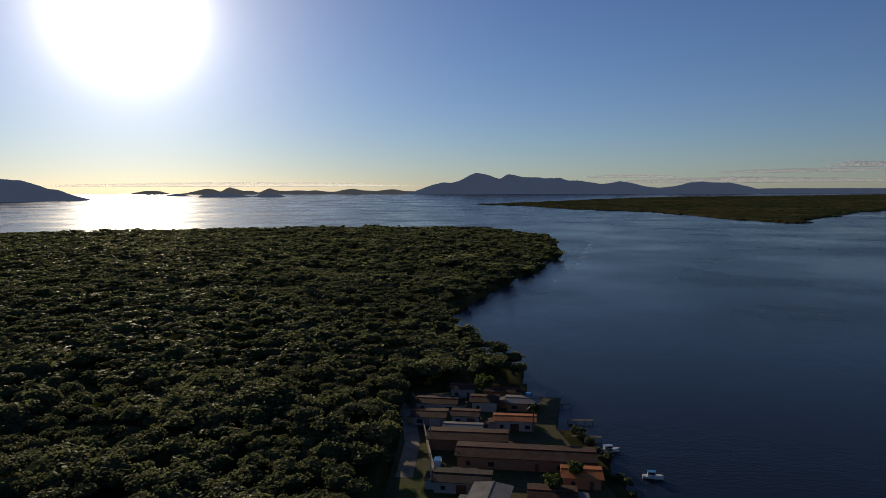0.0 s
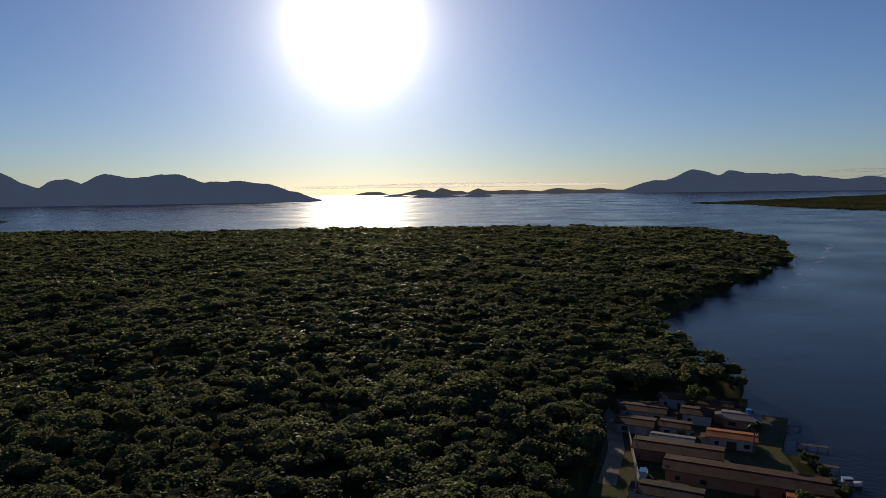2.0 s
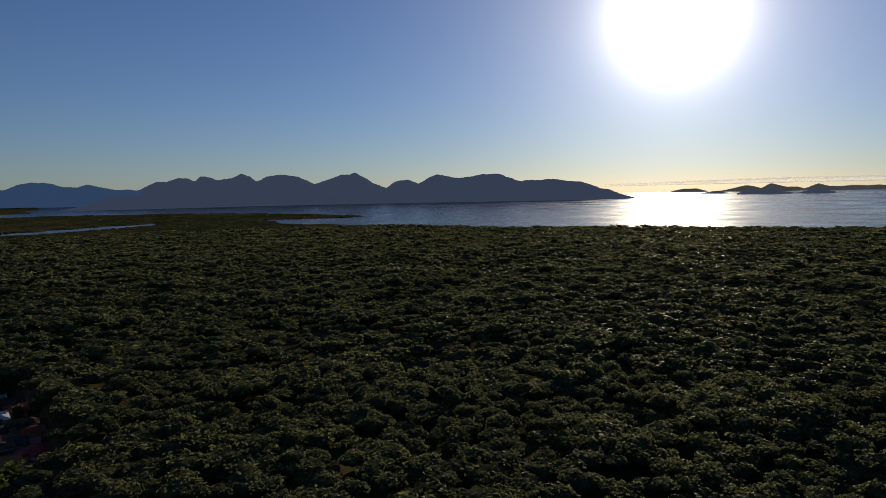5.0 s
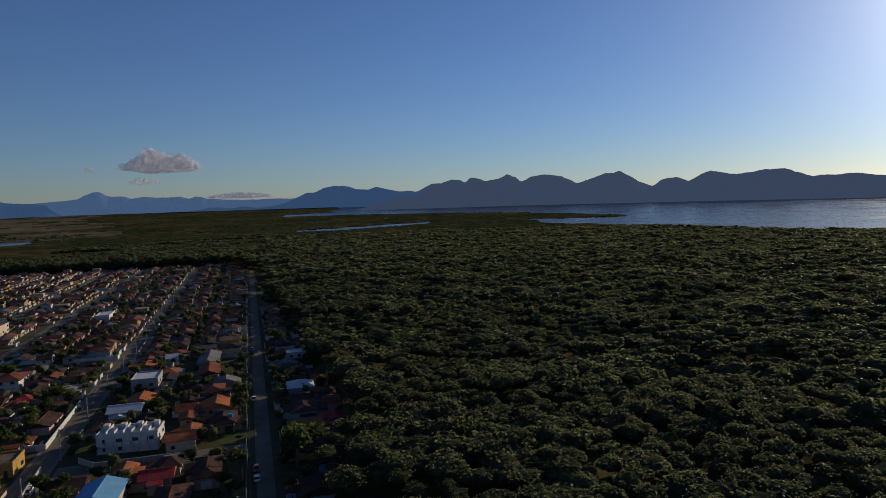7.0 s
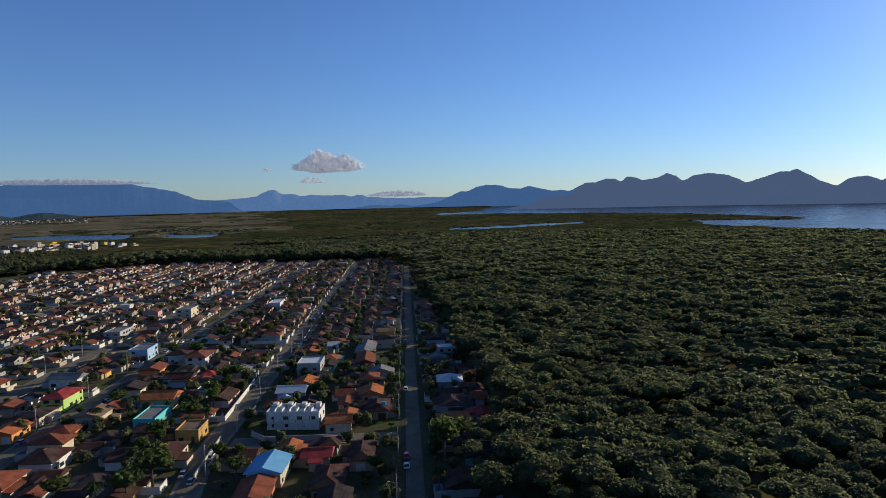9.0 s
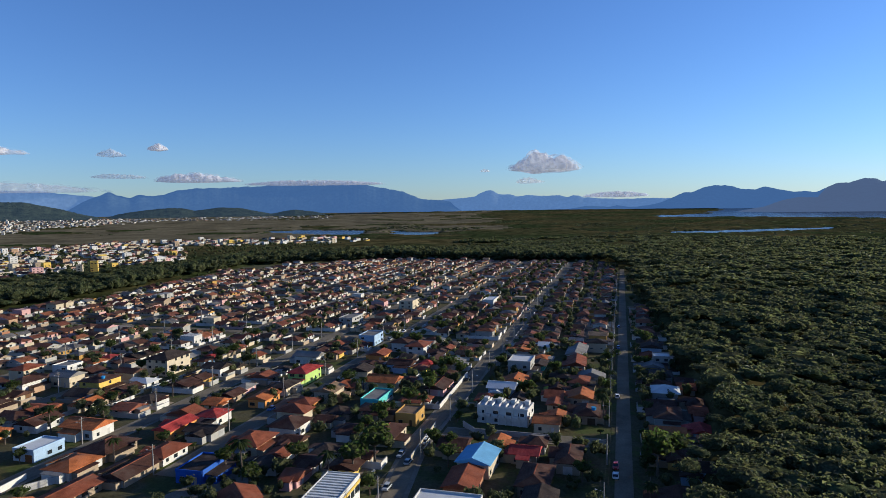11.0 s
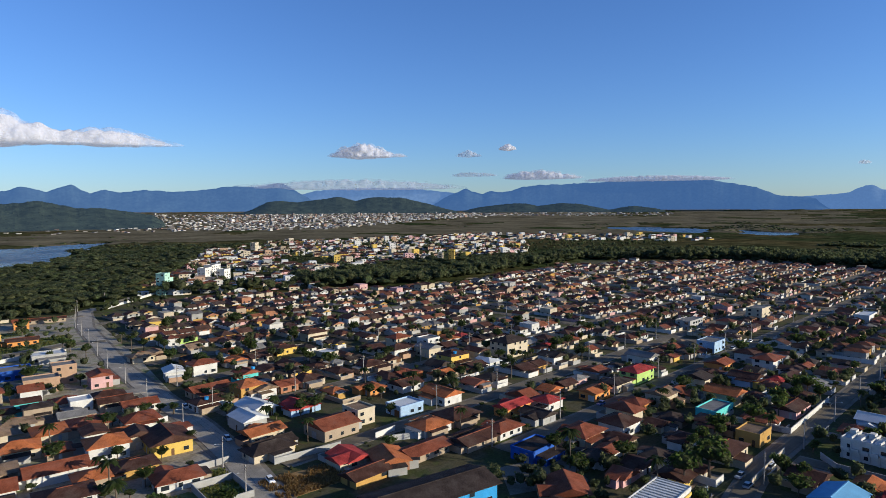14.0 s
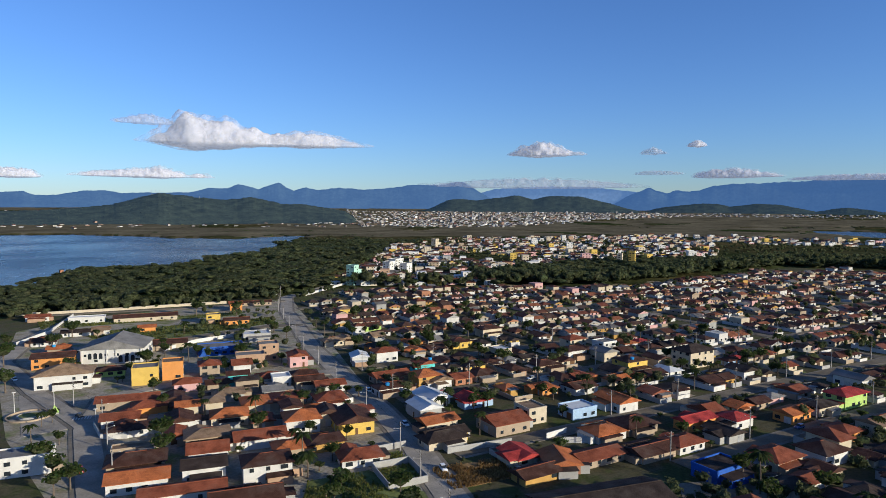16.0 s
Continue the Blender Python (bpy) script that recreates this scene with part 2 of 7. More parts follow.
M_CITY_WALLS = material("far_city_plaster", (0.6, 0.58, 0.55), 0.85, 0.2, 0.05, 0.4, 0.0, palette=[(0.5, 0.49, 0.47), (0.36, 0.34, 0.32), (0.2, 0.19, 0.18), (0.55, 0.53, 0.5), (0.3, 0.2, 0.15), (0.24, 0.23, 0.22), (0.45, 0.42, 0.36), (0.15, 0.13, 0.12)], island=True)
M_FAR_ROOFS = tile_material("far_roofs", (0.12, 0.06, 0.04), True, [(0.078, 0.034, 0.023), (0.1, 0.043, 0.028), (0.15, 0.05, 0.031), (0.06, 0.038, 0.03), (0.13, 0.12, 0.115), (0.11, 0.044, 0.027), (0.22, 0.08, 0.04), (0.08, 0.043, 0.03)])

# ---- mesh helpers ----
def mesh_from(name, verts, faces, mats, smooth=False, face_mats=None):
    """A mesh from arrays; faces: one array of n rows, all triangles or all quads."""
    verts, faces = np.asarray(verts, np.float32), np.asarray(faces, np.int32)
    me = bpy.data.meshes.new(name)
    k, n = faces.shape[1], len(faces)
    me.vertices.add(len(verts))
    me.vertices.foreach_set("co", verts.ravel())
    me.loops.add(n * k)
    me.loops.foreach_set("vertex_index", faces.ravel())
    me.polygons.add(n)
    me.polygons.foreach_set("loop_start", np.arange(0, n * k, k, dtype=np.int32))
    if face_mats is not None:
        me.polygons.foreach_set("material_index", np.asarray(face_mats, np.int32))
    me.polygons.foreach_set("use_smooth", np.broadcast_to(np.asarray(smooth, bool), n).copy())
    for m in mats:
        me.materials.append(m)
    me.update(calc_edges=True)
    return me


def part(name, bm, mat, parent, label="", m=None):
    """Links a bmesh as one mesh object under a thing or a part."""
    me = bpy.data.meshes.new(name)
    bm.to_mesh(me)
    bm.free()
    me.materials.append(mat)
    ob = new(name, me)
    ob.parent = parent
    if m is not None:
        ob.matrix_basis = m
    if label:
        ob["label"] = label
    return ob


def value_noise(x, y, seed=0):
    """Smooth noise between 0 and 1 on arrays."""
    def rnd(i, j):
        v = np.sin(i * 127.1 + j * 311.7 + seed * 74.7) * 43758.5453
        return v - np.floor(v)
    i, j = np.floor(x), np.floor(y)
    f, g = x - i, y - j
    f, g = f * f * (3 - 2 * f), g * g * (3 - 2 * g)
    a, b, c, d = rnd(i, j), rnd(i + 1, j), rnd(i, j + 1), rnd(i + 1, j + 1)
    return (a * (1 - f) + b * f) * (1 - g) + (c * (1 - f) + d * f) * g


def fractal(x, y, seed=0, octaves=4):
    s, amp, tot = 0, 1, 0
    for o in range(octaves):
        s = s + amp * value_noise(x * 2 ** o, y * 2 ** o, seed + o)
        tot += amp
        amp *= 0.5
    return s / tot


def inside(x, y, poly):
    hit = np.zeros(np.shape(x), bool)
    n = len(poly)
    for k in range(n):
        (x1, y1), (x2, y2) = poly[k], poly[(k + 1) % n]
        cross = ((y1 > y) != (y2 > y)) & (x < (x2 - x1) * (y - y1) / (y2 - y1 + 1e-9) + x1)
        hit ^= cross
    return hit


S = 1.154  # the plan's unit in metres


def plan(pts):
    return [(max(-4990, min(4990, x * S)), max(-4990, min(4990, y * S))) for x, y in pts]


# ---- the lie of the land: the sea, the creek, the ponds and the western bay ----
SEA = [(81, -460), (72, -115), (60, 58), (50, 152), (44, 196), (38, 228), (34, 258), (16, 300), (4, 330), (1, 362), (17, 440), (52, 508), (84, 582), (118, 692), (158, 850), (163, 925),
       (128, 1060), (70, 1190), (-90, 1235), (-240, 1215), (-440, 1180), (-690, 1105), (-840, 1000), (-980, 990), (-1120, 985), (-1300, 965), (-1520, 950), (-1650, 975), (-1890, 1100), (-1850, 1210), (-1790, 1300),
       (-1770, 1395), (-1964, 1440), (-2265, 1390), (-2566, 1290), (-2823, 1080), (-3060, 790), (-3110, 490), (-3330, 470), (-3500, 760), (-4900, 1200), (-4990, 4990), (4990, 4990), (4990, -460)]
SPIT = [(140, 2837), (289, 2652), (451, 2337), (595, 2153), (690, 1925), (684, 1554), (734, 1410), (773, 1389), (928, 1616), (1150, 1860), (1490, 2135), (2077, 2481), (3116, 2943), (3300, 3600), (1309, 3660), (965, 3499), (620, 3217), (266, 2894)]
CREEK = [(-1750, 270), (-1680, 300), (-1685, 430), (-1820, 640), (-1990, 815), (-2075, 790), (-1935, 552), (-1885, 380)]
POND_A = [(-2042, -965), (-2150, -827), (-2060, -605), (-1700, -505), (-1730, -640), (-1806, -775)]
POND_B = [(-2010, -525), (-1880, -325), (-1640, -315), (-1735, -445)]
BAY = [(200, -620), (-16, -646), (-92, -745), (-150, -765), (-217, -800), (-314, -901), (-400, -1015), (-500, -1180), (-640, -1440), (-446, -1360), (-344, -1486), (-255, -1622), (-156, -1739), (-49, -1766), (300, -1800), (800, -1000)]
U, V = Vector((-0.995, 0.1)), Vector((0.1, 0.995))
TOWN = plan([(60, 205), (-12, 205), (-14, 120), (-60, 60), (-130, 28), (-200, 46), (-380, 56), (-640, 70), (-740, 62), (-790, -190), (-700, -345), (-535, -345), (-425, -330), (-330, -385),
        (-235, -450), (-180, -432), (-70, -436), (20, -440), (60, -440), (60, 0)])
SECOND = plan([(-212, -466), (-240, -455), (-332, -392), (-352, -455), (-480, -480), (-640, -470), (-900, -400), (-1250, -330), (-1380, -520), (-1150, -850), (-700, -950), (-520, -850), (-400, -690), (-300, -560)])


def wobble(x, y, far=1.0):
    d = 6 + np.hypot(x, y) * 0.012
    return x + (fractal(x / 55, y / 55, 3) - 0.5) * 3 * d * far, y + (fractal(x / 55, y / 55, 9) - 0.5) * 3 * d * far


def is_water(x, y):
    a, b = wobble(x, y)
    return (inside(a, b, SEA) & ~inside(a, b, SPIT)) | inside(a, b, CREEK) | inside(a, b, POND_A) | inside(a, b, POND_B) | inside(a, b, BAY)


def is_town(x, y):
    return inside(x, y, TOWN) | inside(x, y, SECOND)


def rise(r):
    """The sheet lifts gently far out, up to where the eye meets the horizon."""
    s = np.clip((r - 2200) / 2730, 0, 1)
    return 48 * s ** 1.2


def polar_sheet(name, radii, angles, height, mats, pick=None):
    r, a = np.meshgrid(radii, angles, indexing="ij")
    x, y = -np.sin(a) * r, np.cos(a) * r
    z = height(x, y)
    n, k = r.shape
    i = np.arange(n * k).reshape(n, k)
    quads = np.stack([i[:-1], i[1:], np.roll(i, -1, 1)[1:], np.roll(i, -1, 1)[:-1]], -1).reshape(-1, 4)[:, ::-1]
    return mesh_from(name, np.stack([x, y, z], -1).reshape(-1, 3), quads, mats, True, None if pick is None else pick(x.ravel()[quads].mean(1), y.ravel()[quads].mean(1)))


RINGS = np.concatenate([[0.5], np.geomspace(12, 780, 80), np.geomspace(800, 4930, 165)])
ANGLES = np.radians(np.concatenate([np.arange(-40, 184, 0.46), np.arange(184, 320, 2.5)]))


def ground_height(x, y):
    r = np.hypot(x, y)
    water = is_water(x, y)
    wood = ~water & ~is_town(x, y) & (r > 620)
    canopy = np.clip((r - 700) / 300, 0, 1) * (0.8 + 1.6 * value_noise(x / 40, y / 40, 5) + 1.2 * value_noise(x / 15, y / 15, 6))
    near_wood = ~water & ~inside(x, y, [(p * 1.03, q * 1.03) for p, q in TOWN]) & ~inside(x, y, SECOND) & (r > 60)
    canopy = np.where(near_wood & (r < 1250), 2.6 + 1.5 * value_noise(x / 18, y / 18, 8), canopy)
    wood = wood | (near_wood & (r < 1250))
    field = fractal(x / 260, y / 160, 21, 3) > 0.56
    west = (x < -500) & (y < 240)
    canopy = np.where(west & field, 0.3, canopy)
    return np.where(water, -2.5, 1.0 + np.where(wood, canopy, 0)) + rise(r)


def land_material():
    """Soil near by; farther off a canopy of mangrove, brown marsh and green fields."""
    m = material("land", (0.05, 0.056, 0.028), 1.0, 0.45, 0.03, 0.35, 0.6, 0.4, spec=0.0)
    nt = m.node_tree
    p = nt.nodes["Principled BSDF"]
    old = p.inputs["Base Color"].links[0].from_socket
    patch = noise_node(nt, 0.0035, 4.0, coords="World")
    r = ramp_node(nt, [(0.4, (0.75, 0.9, 0.75)), (0.5, (1.15, 1.0, 0.95)), (0.62, (1.7, 1.25, 1.15))])
    nt.links.new(patch.outputs["Fac"], r.inputs["Fac"])
    clump = noise_node(nt, 0.035, 6.0, 0.75, "World")
    rc = ramp_node(nt, [(0.38, (0.45, 0.5, 0.45)), (0.6, (1.35, 1.3, 1.2))])
    nt.links.new(clump.outputs["Fac"], rc.inputs["Fac"])
    old = mixed(nt, "MULTIPLY", 1.0, old, rc.outputs["Color"])
    nt.links.new(mixed(nt, "MULTIPLY", 1.0, old, r.outputs["Color"]), p.inputs["Base Color"])
    return m


M_LAND = land_material()
M_MARSH = material("brown_marsh", (0.135, 0.115, 0.072), 1.0, 0.45, 0.008, 0.09, 0.4, 0.3, spec=0.0)


def is_marsh(x, y):
    """Reeds and brown saltmarsh on the flats beyond the town."""
    a, r = np.degrees(np.arctan2(-x, y)) % 360, np.hypot(x, y)
    edge = fractal(x / 210, y / 210, 71, 3)
    return (~is_water(x, y) & (a > 90 + 14 * edge) & (a < 200) & (r > np.where(a < 112, 1650, 1250) + 500 * edge) & ~inside(x, y, SECOND) & (edge < np.where(a < 112, 0.56, 0.66))).astype(int)


ground = tagged(new("ground", polar_sheet("ground", RINGS, ANGLES, ground_height, [M_LAND, M_MARSH], is_marsh)), "dark earth and far mangrove flats reaching the horizon", "ground", kind="structure")
water = tagged(new("water", polar_sheet("water", np.concatenate([[0.5], np.geomspace(12, 4940, 90)]), np.radians(np.arange(0, 360, 3)), lambda x, y: rise(np.hypot(x, y)) + 0 * x, [M_WATER])),
               "calm bay water reflecting the low sun", "water", kind="structure")


def sheet_from_poly(name, pts, z, mat, label, category="ground"):
    """A flat piece of ground with a real edge, laid on the land."""
    bm = bmesh.new()
    vs = [bm.verts.new((x, y, z)) for x, y in pts]
    f = bm.faces.new(vs)
    if f.normal.z < 0:
        f.normal_flip()
    ext = bmesh.ops.extrude_face_region(bm, geom=[f])
    for v in ext["geom"]:
        if isinstance(v, bmesh.types.BMVert):
            v.co.z -= 0.3
    bmesh.ops.recalc_face_normals(bm, faces=bm.faces)
    me = bpy.data.meshes.new(name)
    bm.to_mesh(me)
    bm.free()
    me.materials.append(mat)
    return tagged(new(name, me), label, category, kind="structure")


# ---- hills and mountains: each a crest line (azimuth and elevation as the eye sees it, in degrees) at a distance in metres ----
def mountains(name, crest, mat, label, category="mountain", far=4500.0, rough=0.3, seed=0, base=-6.0, step=0.07, depth=300.0, blur=0.09, ends=1.2):
    """A ridge along its crest line that falls off on both sides in spurs and gullies. far: its distance, or those of its two ends."""
    crest = sorted(crest)
    az, el = np.array([p[0] for p in crest]), np.array([p[1] for p in crest])
    deg = np.arange(az[0] - ends, az[-1] + ends, step)
    near, last = far if isinstance(far, tuple) else (far, far)
    pd = near + (last - near) * np.clip((deg - az[0]) / max(az[-1] - az[0], 0.1), 0, 1)
    level = -np.degrees(np.arctan((EYE - rise(pd) - base) / pd))
    e = np.interp(deg, az, el)
    kern = np.exp(-0.5 * (np.arange(-10, 11) * step / blur) ** 2)
    e = np.convolve(np.pad(e, 10, mode="edge"), kern / kern.sum(), mode="valid")
    e = level + (e - level) * np.clip(np.minimum(deg - deg[0], deg[-1] - deg) / ends, 0, 1) ** 0.8
    fine = (fractal(deg * 2.6, deg * 0 + seed, seed + 60, 4) - 0.5) * 0.06 * (e - level) + (fractal(deg * 12, deg * 0 + seed, seed + 90, 3) - 0.5) * 0.03
    top = EYE + pd * np.tan(np.radians(e + fine)) - rise(pd) - base
    side = np.linspace(-1, 1, 25)
    s, a = np.meshgrid(side, np.radians(deg), indexing="ij")
    rr = np.minimum(pd[None, :] + s * depth, 4940)
    x, y = -np.sin(a) * rr, np.cos(a) * rr
    q = np.abs(s)
    spur = 0.7 * fractal(x / 240, y / 240, seed + 5, 3) + 0.3 * fractal(x / 60, y / 60, seed + 15, 3) - 0.5
    z = top[None, :] * np.clip(1 - q ** 1.15 * 0.97 + rough * spur * np.clip(q * 2.6, 0, 1) * (1 - q * 0.6), 0, 1)
    z = np.minimum(np.maximum(z, 0), top[None, :] * (1 - 0.25 * q)) + base + rise(rr) - 2.5 * (q > 0.97)
    n, m = rr.shape
    i = np.arange(n * m).reshape(n, m)
    quads = np.stack([i[:-1, :-1], i[1:, :-1], i[1:, 1:], i[:-1, 1:]], -1).reshape(-1, 4)
    return tagged(new(name, mesh_from(name, np.stack([x, y, z], -1).reshape(-1, 3), quads, [mat], True)), label, category, kind="structure")


# air and strength: the haze colour and how strongly each range emits it
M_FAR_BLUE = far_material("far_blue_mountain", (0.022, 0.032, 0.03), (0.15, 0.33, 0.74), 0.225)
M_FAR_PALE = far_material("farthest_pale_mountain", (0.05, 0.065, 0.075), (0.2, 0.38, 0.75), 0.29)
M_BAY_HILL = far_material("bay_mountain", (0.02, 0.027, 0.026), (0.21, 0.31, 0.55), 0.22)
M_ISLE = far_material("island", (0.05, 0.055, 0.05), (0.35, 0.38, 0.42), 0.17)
# the nearer hills emit a weaker blue haze too
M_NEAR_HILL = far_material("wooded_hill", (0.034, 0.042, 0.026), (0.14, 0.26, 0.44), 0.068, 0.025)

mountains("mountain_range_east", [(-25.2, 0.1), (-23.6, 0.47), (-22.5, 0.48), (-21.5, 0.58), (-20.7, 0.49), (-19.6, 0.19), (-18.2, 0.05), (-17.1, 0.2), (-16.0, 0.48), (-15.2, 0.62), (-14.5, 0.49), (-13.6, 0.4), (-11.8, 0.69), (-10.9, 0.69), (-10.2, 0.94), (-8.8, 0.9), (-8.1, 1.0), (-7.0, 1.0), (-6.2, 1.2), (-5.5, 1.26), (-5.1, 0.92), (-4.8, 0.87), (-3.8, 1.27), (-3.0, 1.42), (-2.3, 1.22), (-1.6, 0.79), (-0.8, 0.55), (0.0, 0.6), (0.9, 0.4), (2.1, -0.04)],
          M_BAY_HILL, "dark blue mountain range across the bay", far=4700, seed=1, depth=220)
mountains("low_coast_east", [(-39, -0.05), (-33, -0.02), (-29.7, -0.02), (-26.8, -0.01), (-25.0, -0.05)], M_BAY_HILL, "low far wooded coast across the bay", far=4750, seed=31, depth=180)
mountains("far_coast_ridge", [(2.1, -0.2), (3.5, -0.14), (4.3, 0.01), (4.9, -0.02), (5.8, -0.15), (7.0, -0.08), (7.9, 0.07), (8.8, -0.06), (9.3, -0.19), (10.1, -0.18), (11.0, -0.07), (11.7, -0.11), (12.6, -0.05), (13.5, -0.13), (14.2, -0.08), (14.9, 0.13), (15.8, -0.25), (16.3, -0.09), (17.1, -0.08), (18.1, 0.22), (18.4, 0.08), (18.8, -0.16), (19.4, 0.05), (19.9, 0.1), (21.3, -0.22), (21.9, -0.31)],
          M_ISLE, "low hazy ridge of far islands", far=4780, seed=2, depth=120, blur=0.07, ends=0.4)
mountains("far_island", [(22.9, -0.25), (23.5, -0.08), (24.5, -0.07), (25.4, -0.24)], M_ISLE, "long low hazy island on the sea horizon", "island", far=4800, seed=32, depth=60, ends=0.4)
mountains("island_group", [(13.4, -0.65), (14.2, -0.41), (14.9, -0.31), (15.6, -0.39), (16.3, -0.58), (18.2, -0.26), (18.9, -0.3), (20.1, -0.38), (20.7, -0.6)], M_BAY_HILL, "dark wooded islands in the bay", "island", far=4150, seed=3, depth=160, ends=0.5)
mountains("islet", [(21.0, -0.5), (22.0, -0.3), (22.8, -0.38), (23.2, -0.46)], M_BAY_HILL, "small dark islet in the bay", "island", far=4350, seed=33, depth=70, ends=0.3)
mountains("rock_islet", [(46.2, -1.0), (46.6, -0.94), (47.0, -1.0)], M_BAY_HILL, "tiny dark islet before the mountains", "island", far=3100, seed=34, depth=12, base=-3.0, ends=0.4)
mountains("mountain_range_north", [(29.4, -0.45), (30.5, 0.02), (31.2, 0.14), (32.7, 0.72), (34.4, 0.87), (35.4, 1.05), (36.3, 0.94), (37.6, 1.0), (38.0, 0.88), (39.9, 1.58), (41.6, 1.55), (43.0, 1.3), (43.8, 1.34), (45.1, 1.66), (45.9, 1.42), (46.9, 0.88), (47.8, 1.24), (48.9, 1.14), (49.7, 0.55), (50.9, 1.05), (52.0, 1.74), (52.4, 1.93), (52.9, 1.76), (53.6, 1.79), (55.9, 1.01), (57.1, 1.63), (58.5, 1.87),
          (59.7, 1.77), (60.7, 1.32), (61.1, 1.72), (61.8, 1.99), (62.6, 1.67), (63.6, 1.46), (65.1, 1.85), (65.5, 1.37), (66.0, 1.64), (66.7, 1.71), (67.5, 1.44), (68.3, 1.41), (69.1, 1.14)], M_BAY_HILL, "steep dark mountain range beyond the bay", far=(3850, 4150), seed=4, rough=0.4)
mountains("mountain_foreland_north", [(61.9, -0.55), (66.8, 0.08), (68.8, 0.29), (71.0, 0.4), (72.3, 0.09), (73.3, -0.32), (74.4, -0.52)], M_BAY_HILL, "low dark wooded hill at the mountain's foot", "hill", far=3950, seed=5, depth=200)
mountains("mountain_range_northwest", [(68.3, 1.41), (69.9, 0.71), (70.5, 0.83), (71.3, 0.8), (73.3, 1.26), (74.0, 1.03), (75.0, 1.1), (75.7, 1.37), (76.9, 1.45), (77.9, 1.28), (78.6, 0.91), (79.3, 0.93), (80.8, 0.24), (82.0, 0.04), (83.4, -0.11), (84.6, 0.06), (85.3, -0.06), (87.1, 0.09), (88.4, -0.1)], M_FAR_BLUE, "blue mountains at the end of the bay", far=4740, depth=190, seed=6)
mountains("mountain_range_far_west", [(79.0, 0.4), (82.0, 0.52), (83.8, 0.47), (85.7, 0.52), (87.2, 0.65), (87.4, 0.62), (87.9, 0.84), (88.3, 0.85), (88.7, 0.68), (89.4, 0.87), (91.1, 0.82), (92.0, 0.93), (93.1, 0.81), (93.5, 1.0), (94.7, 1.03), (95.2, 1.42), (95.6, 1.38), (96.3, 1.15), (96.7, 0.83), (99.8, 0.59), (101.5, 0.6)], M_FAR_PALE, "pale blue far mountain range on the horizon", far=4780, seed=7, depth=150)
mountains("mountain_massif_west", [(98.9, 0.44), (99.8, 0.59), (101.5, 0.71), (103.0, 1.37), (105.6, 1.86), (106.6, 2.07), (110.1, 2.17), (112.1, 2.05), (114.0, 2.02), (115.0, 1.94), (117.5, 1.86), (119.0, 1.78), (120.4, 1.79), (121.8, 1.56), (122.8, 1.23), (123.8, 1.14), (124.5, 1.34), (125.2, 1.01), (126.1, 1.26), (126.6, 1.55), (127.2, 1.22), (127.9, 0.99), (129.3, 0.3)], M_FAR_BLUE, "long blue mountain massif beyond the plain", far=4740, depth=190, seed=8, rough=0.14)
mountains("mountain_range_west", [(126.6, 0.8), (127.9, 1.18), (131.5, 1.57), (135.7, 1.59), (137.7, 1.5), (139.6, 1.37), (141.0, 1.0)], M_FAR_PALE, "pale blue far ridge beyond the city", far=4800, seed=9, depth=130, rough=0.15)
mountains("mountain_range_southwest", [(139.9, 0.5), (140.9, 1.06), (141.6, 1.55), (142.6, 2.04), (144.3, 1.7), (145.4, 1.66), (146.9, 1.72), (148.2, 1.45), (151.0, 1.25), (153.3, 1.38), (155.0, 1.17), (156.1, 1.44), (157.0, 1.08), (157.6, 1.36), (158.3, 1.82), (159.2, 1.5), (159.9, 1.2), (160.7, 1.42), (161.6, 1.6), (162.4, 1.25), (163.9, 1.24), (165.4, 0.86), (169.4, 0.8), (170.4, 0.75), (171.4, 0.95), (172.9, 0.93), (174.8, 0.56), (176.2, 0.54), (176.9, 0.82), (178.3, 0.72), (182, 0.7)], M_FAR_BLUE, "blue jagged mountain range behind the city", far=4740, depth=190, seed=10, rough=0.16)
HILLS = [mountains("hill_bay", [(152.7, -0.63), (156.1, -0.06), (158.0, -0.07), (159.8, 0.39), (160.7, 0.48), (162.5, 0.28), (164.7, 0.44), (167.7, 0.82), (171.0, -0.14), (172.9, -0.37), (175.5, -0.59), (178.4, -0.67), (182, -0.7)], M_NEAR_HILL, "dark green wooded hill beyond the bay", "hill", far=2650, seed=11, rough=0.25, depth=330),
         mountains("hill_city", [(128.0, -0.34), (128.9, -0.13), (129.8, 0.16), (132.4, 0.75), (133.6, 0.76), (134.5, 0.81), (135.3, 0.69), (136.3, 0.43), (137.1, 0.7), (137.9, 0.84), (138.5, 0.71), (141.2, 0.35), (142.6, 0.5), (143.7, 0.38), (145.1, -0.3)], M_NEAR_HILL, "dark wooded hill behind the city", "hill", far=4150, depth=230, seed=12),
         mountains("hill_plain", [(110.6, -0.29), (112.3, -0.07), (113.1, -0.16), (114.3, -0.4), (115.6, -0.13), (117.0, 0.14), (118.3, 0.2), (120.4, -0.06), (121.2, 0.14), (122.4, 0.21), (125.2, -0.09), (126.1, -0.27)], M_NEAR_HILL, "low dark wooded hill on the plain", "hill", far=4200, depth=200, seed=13)]

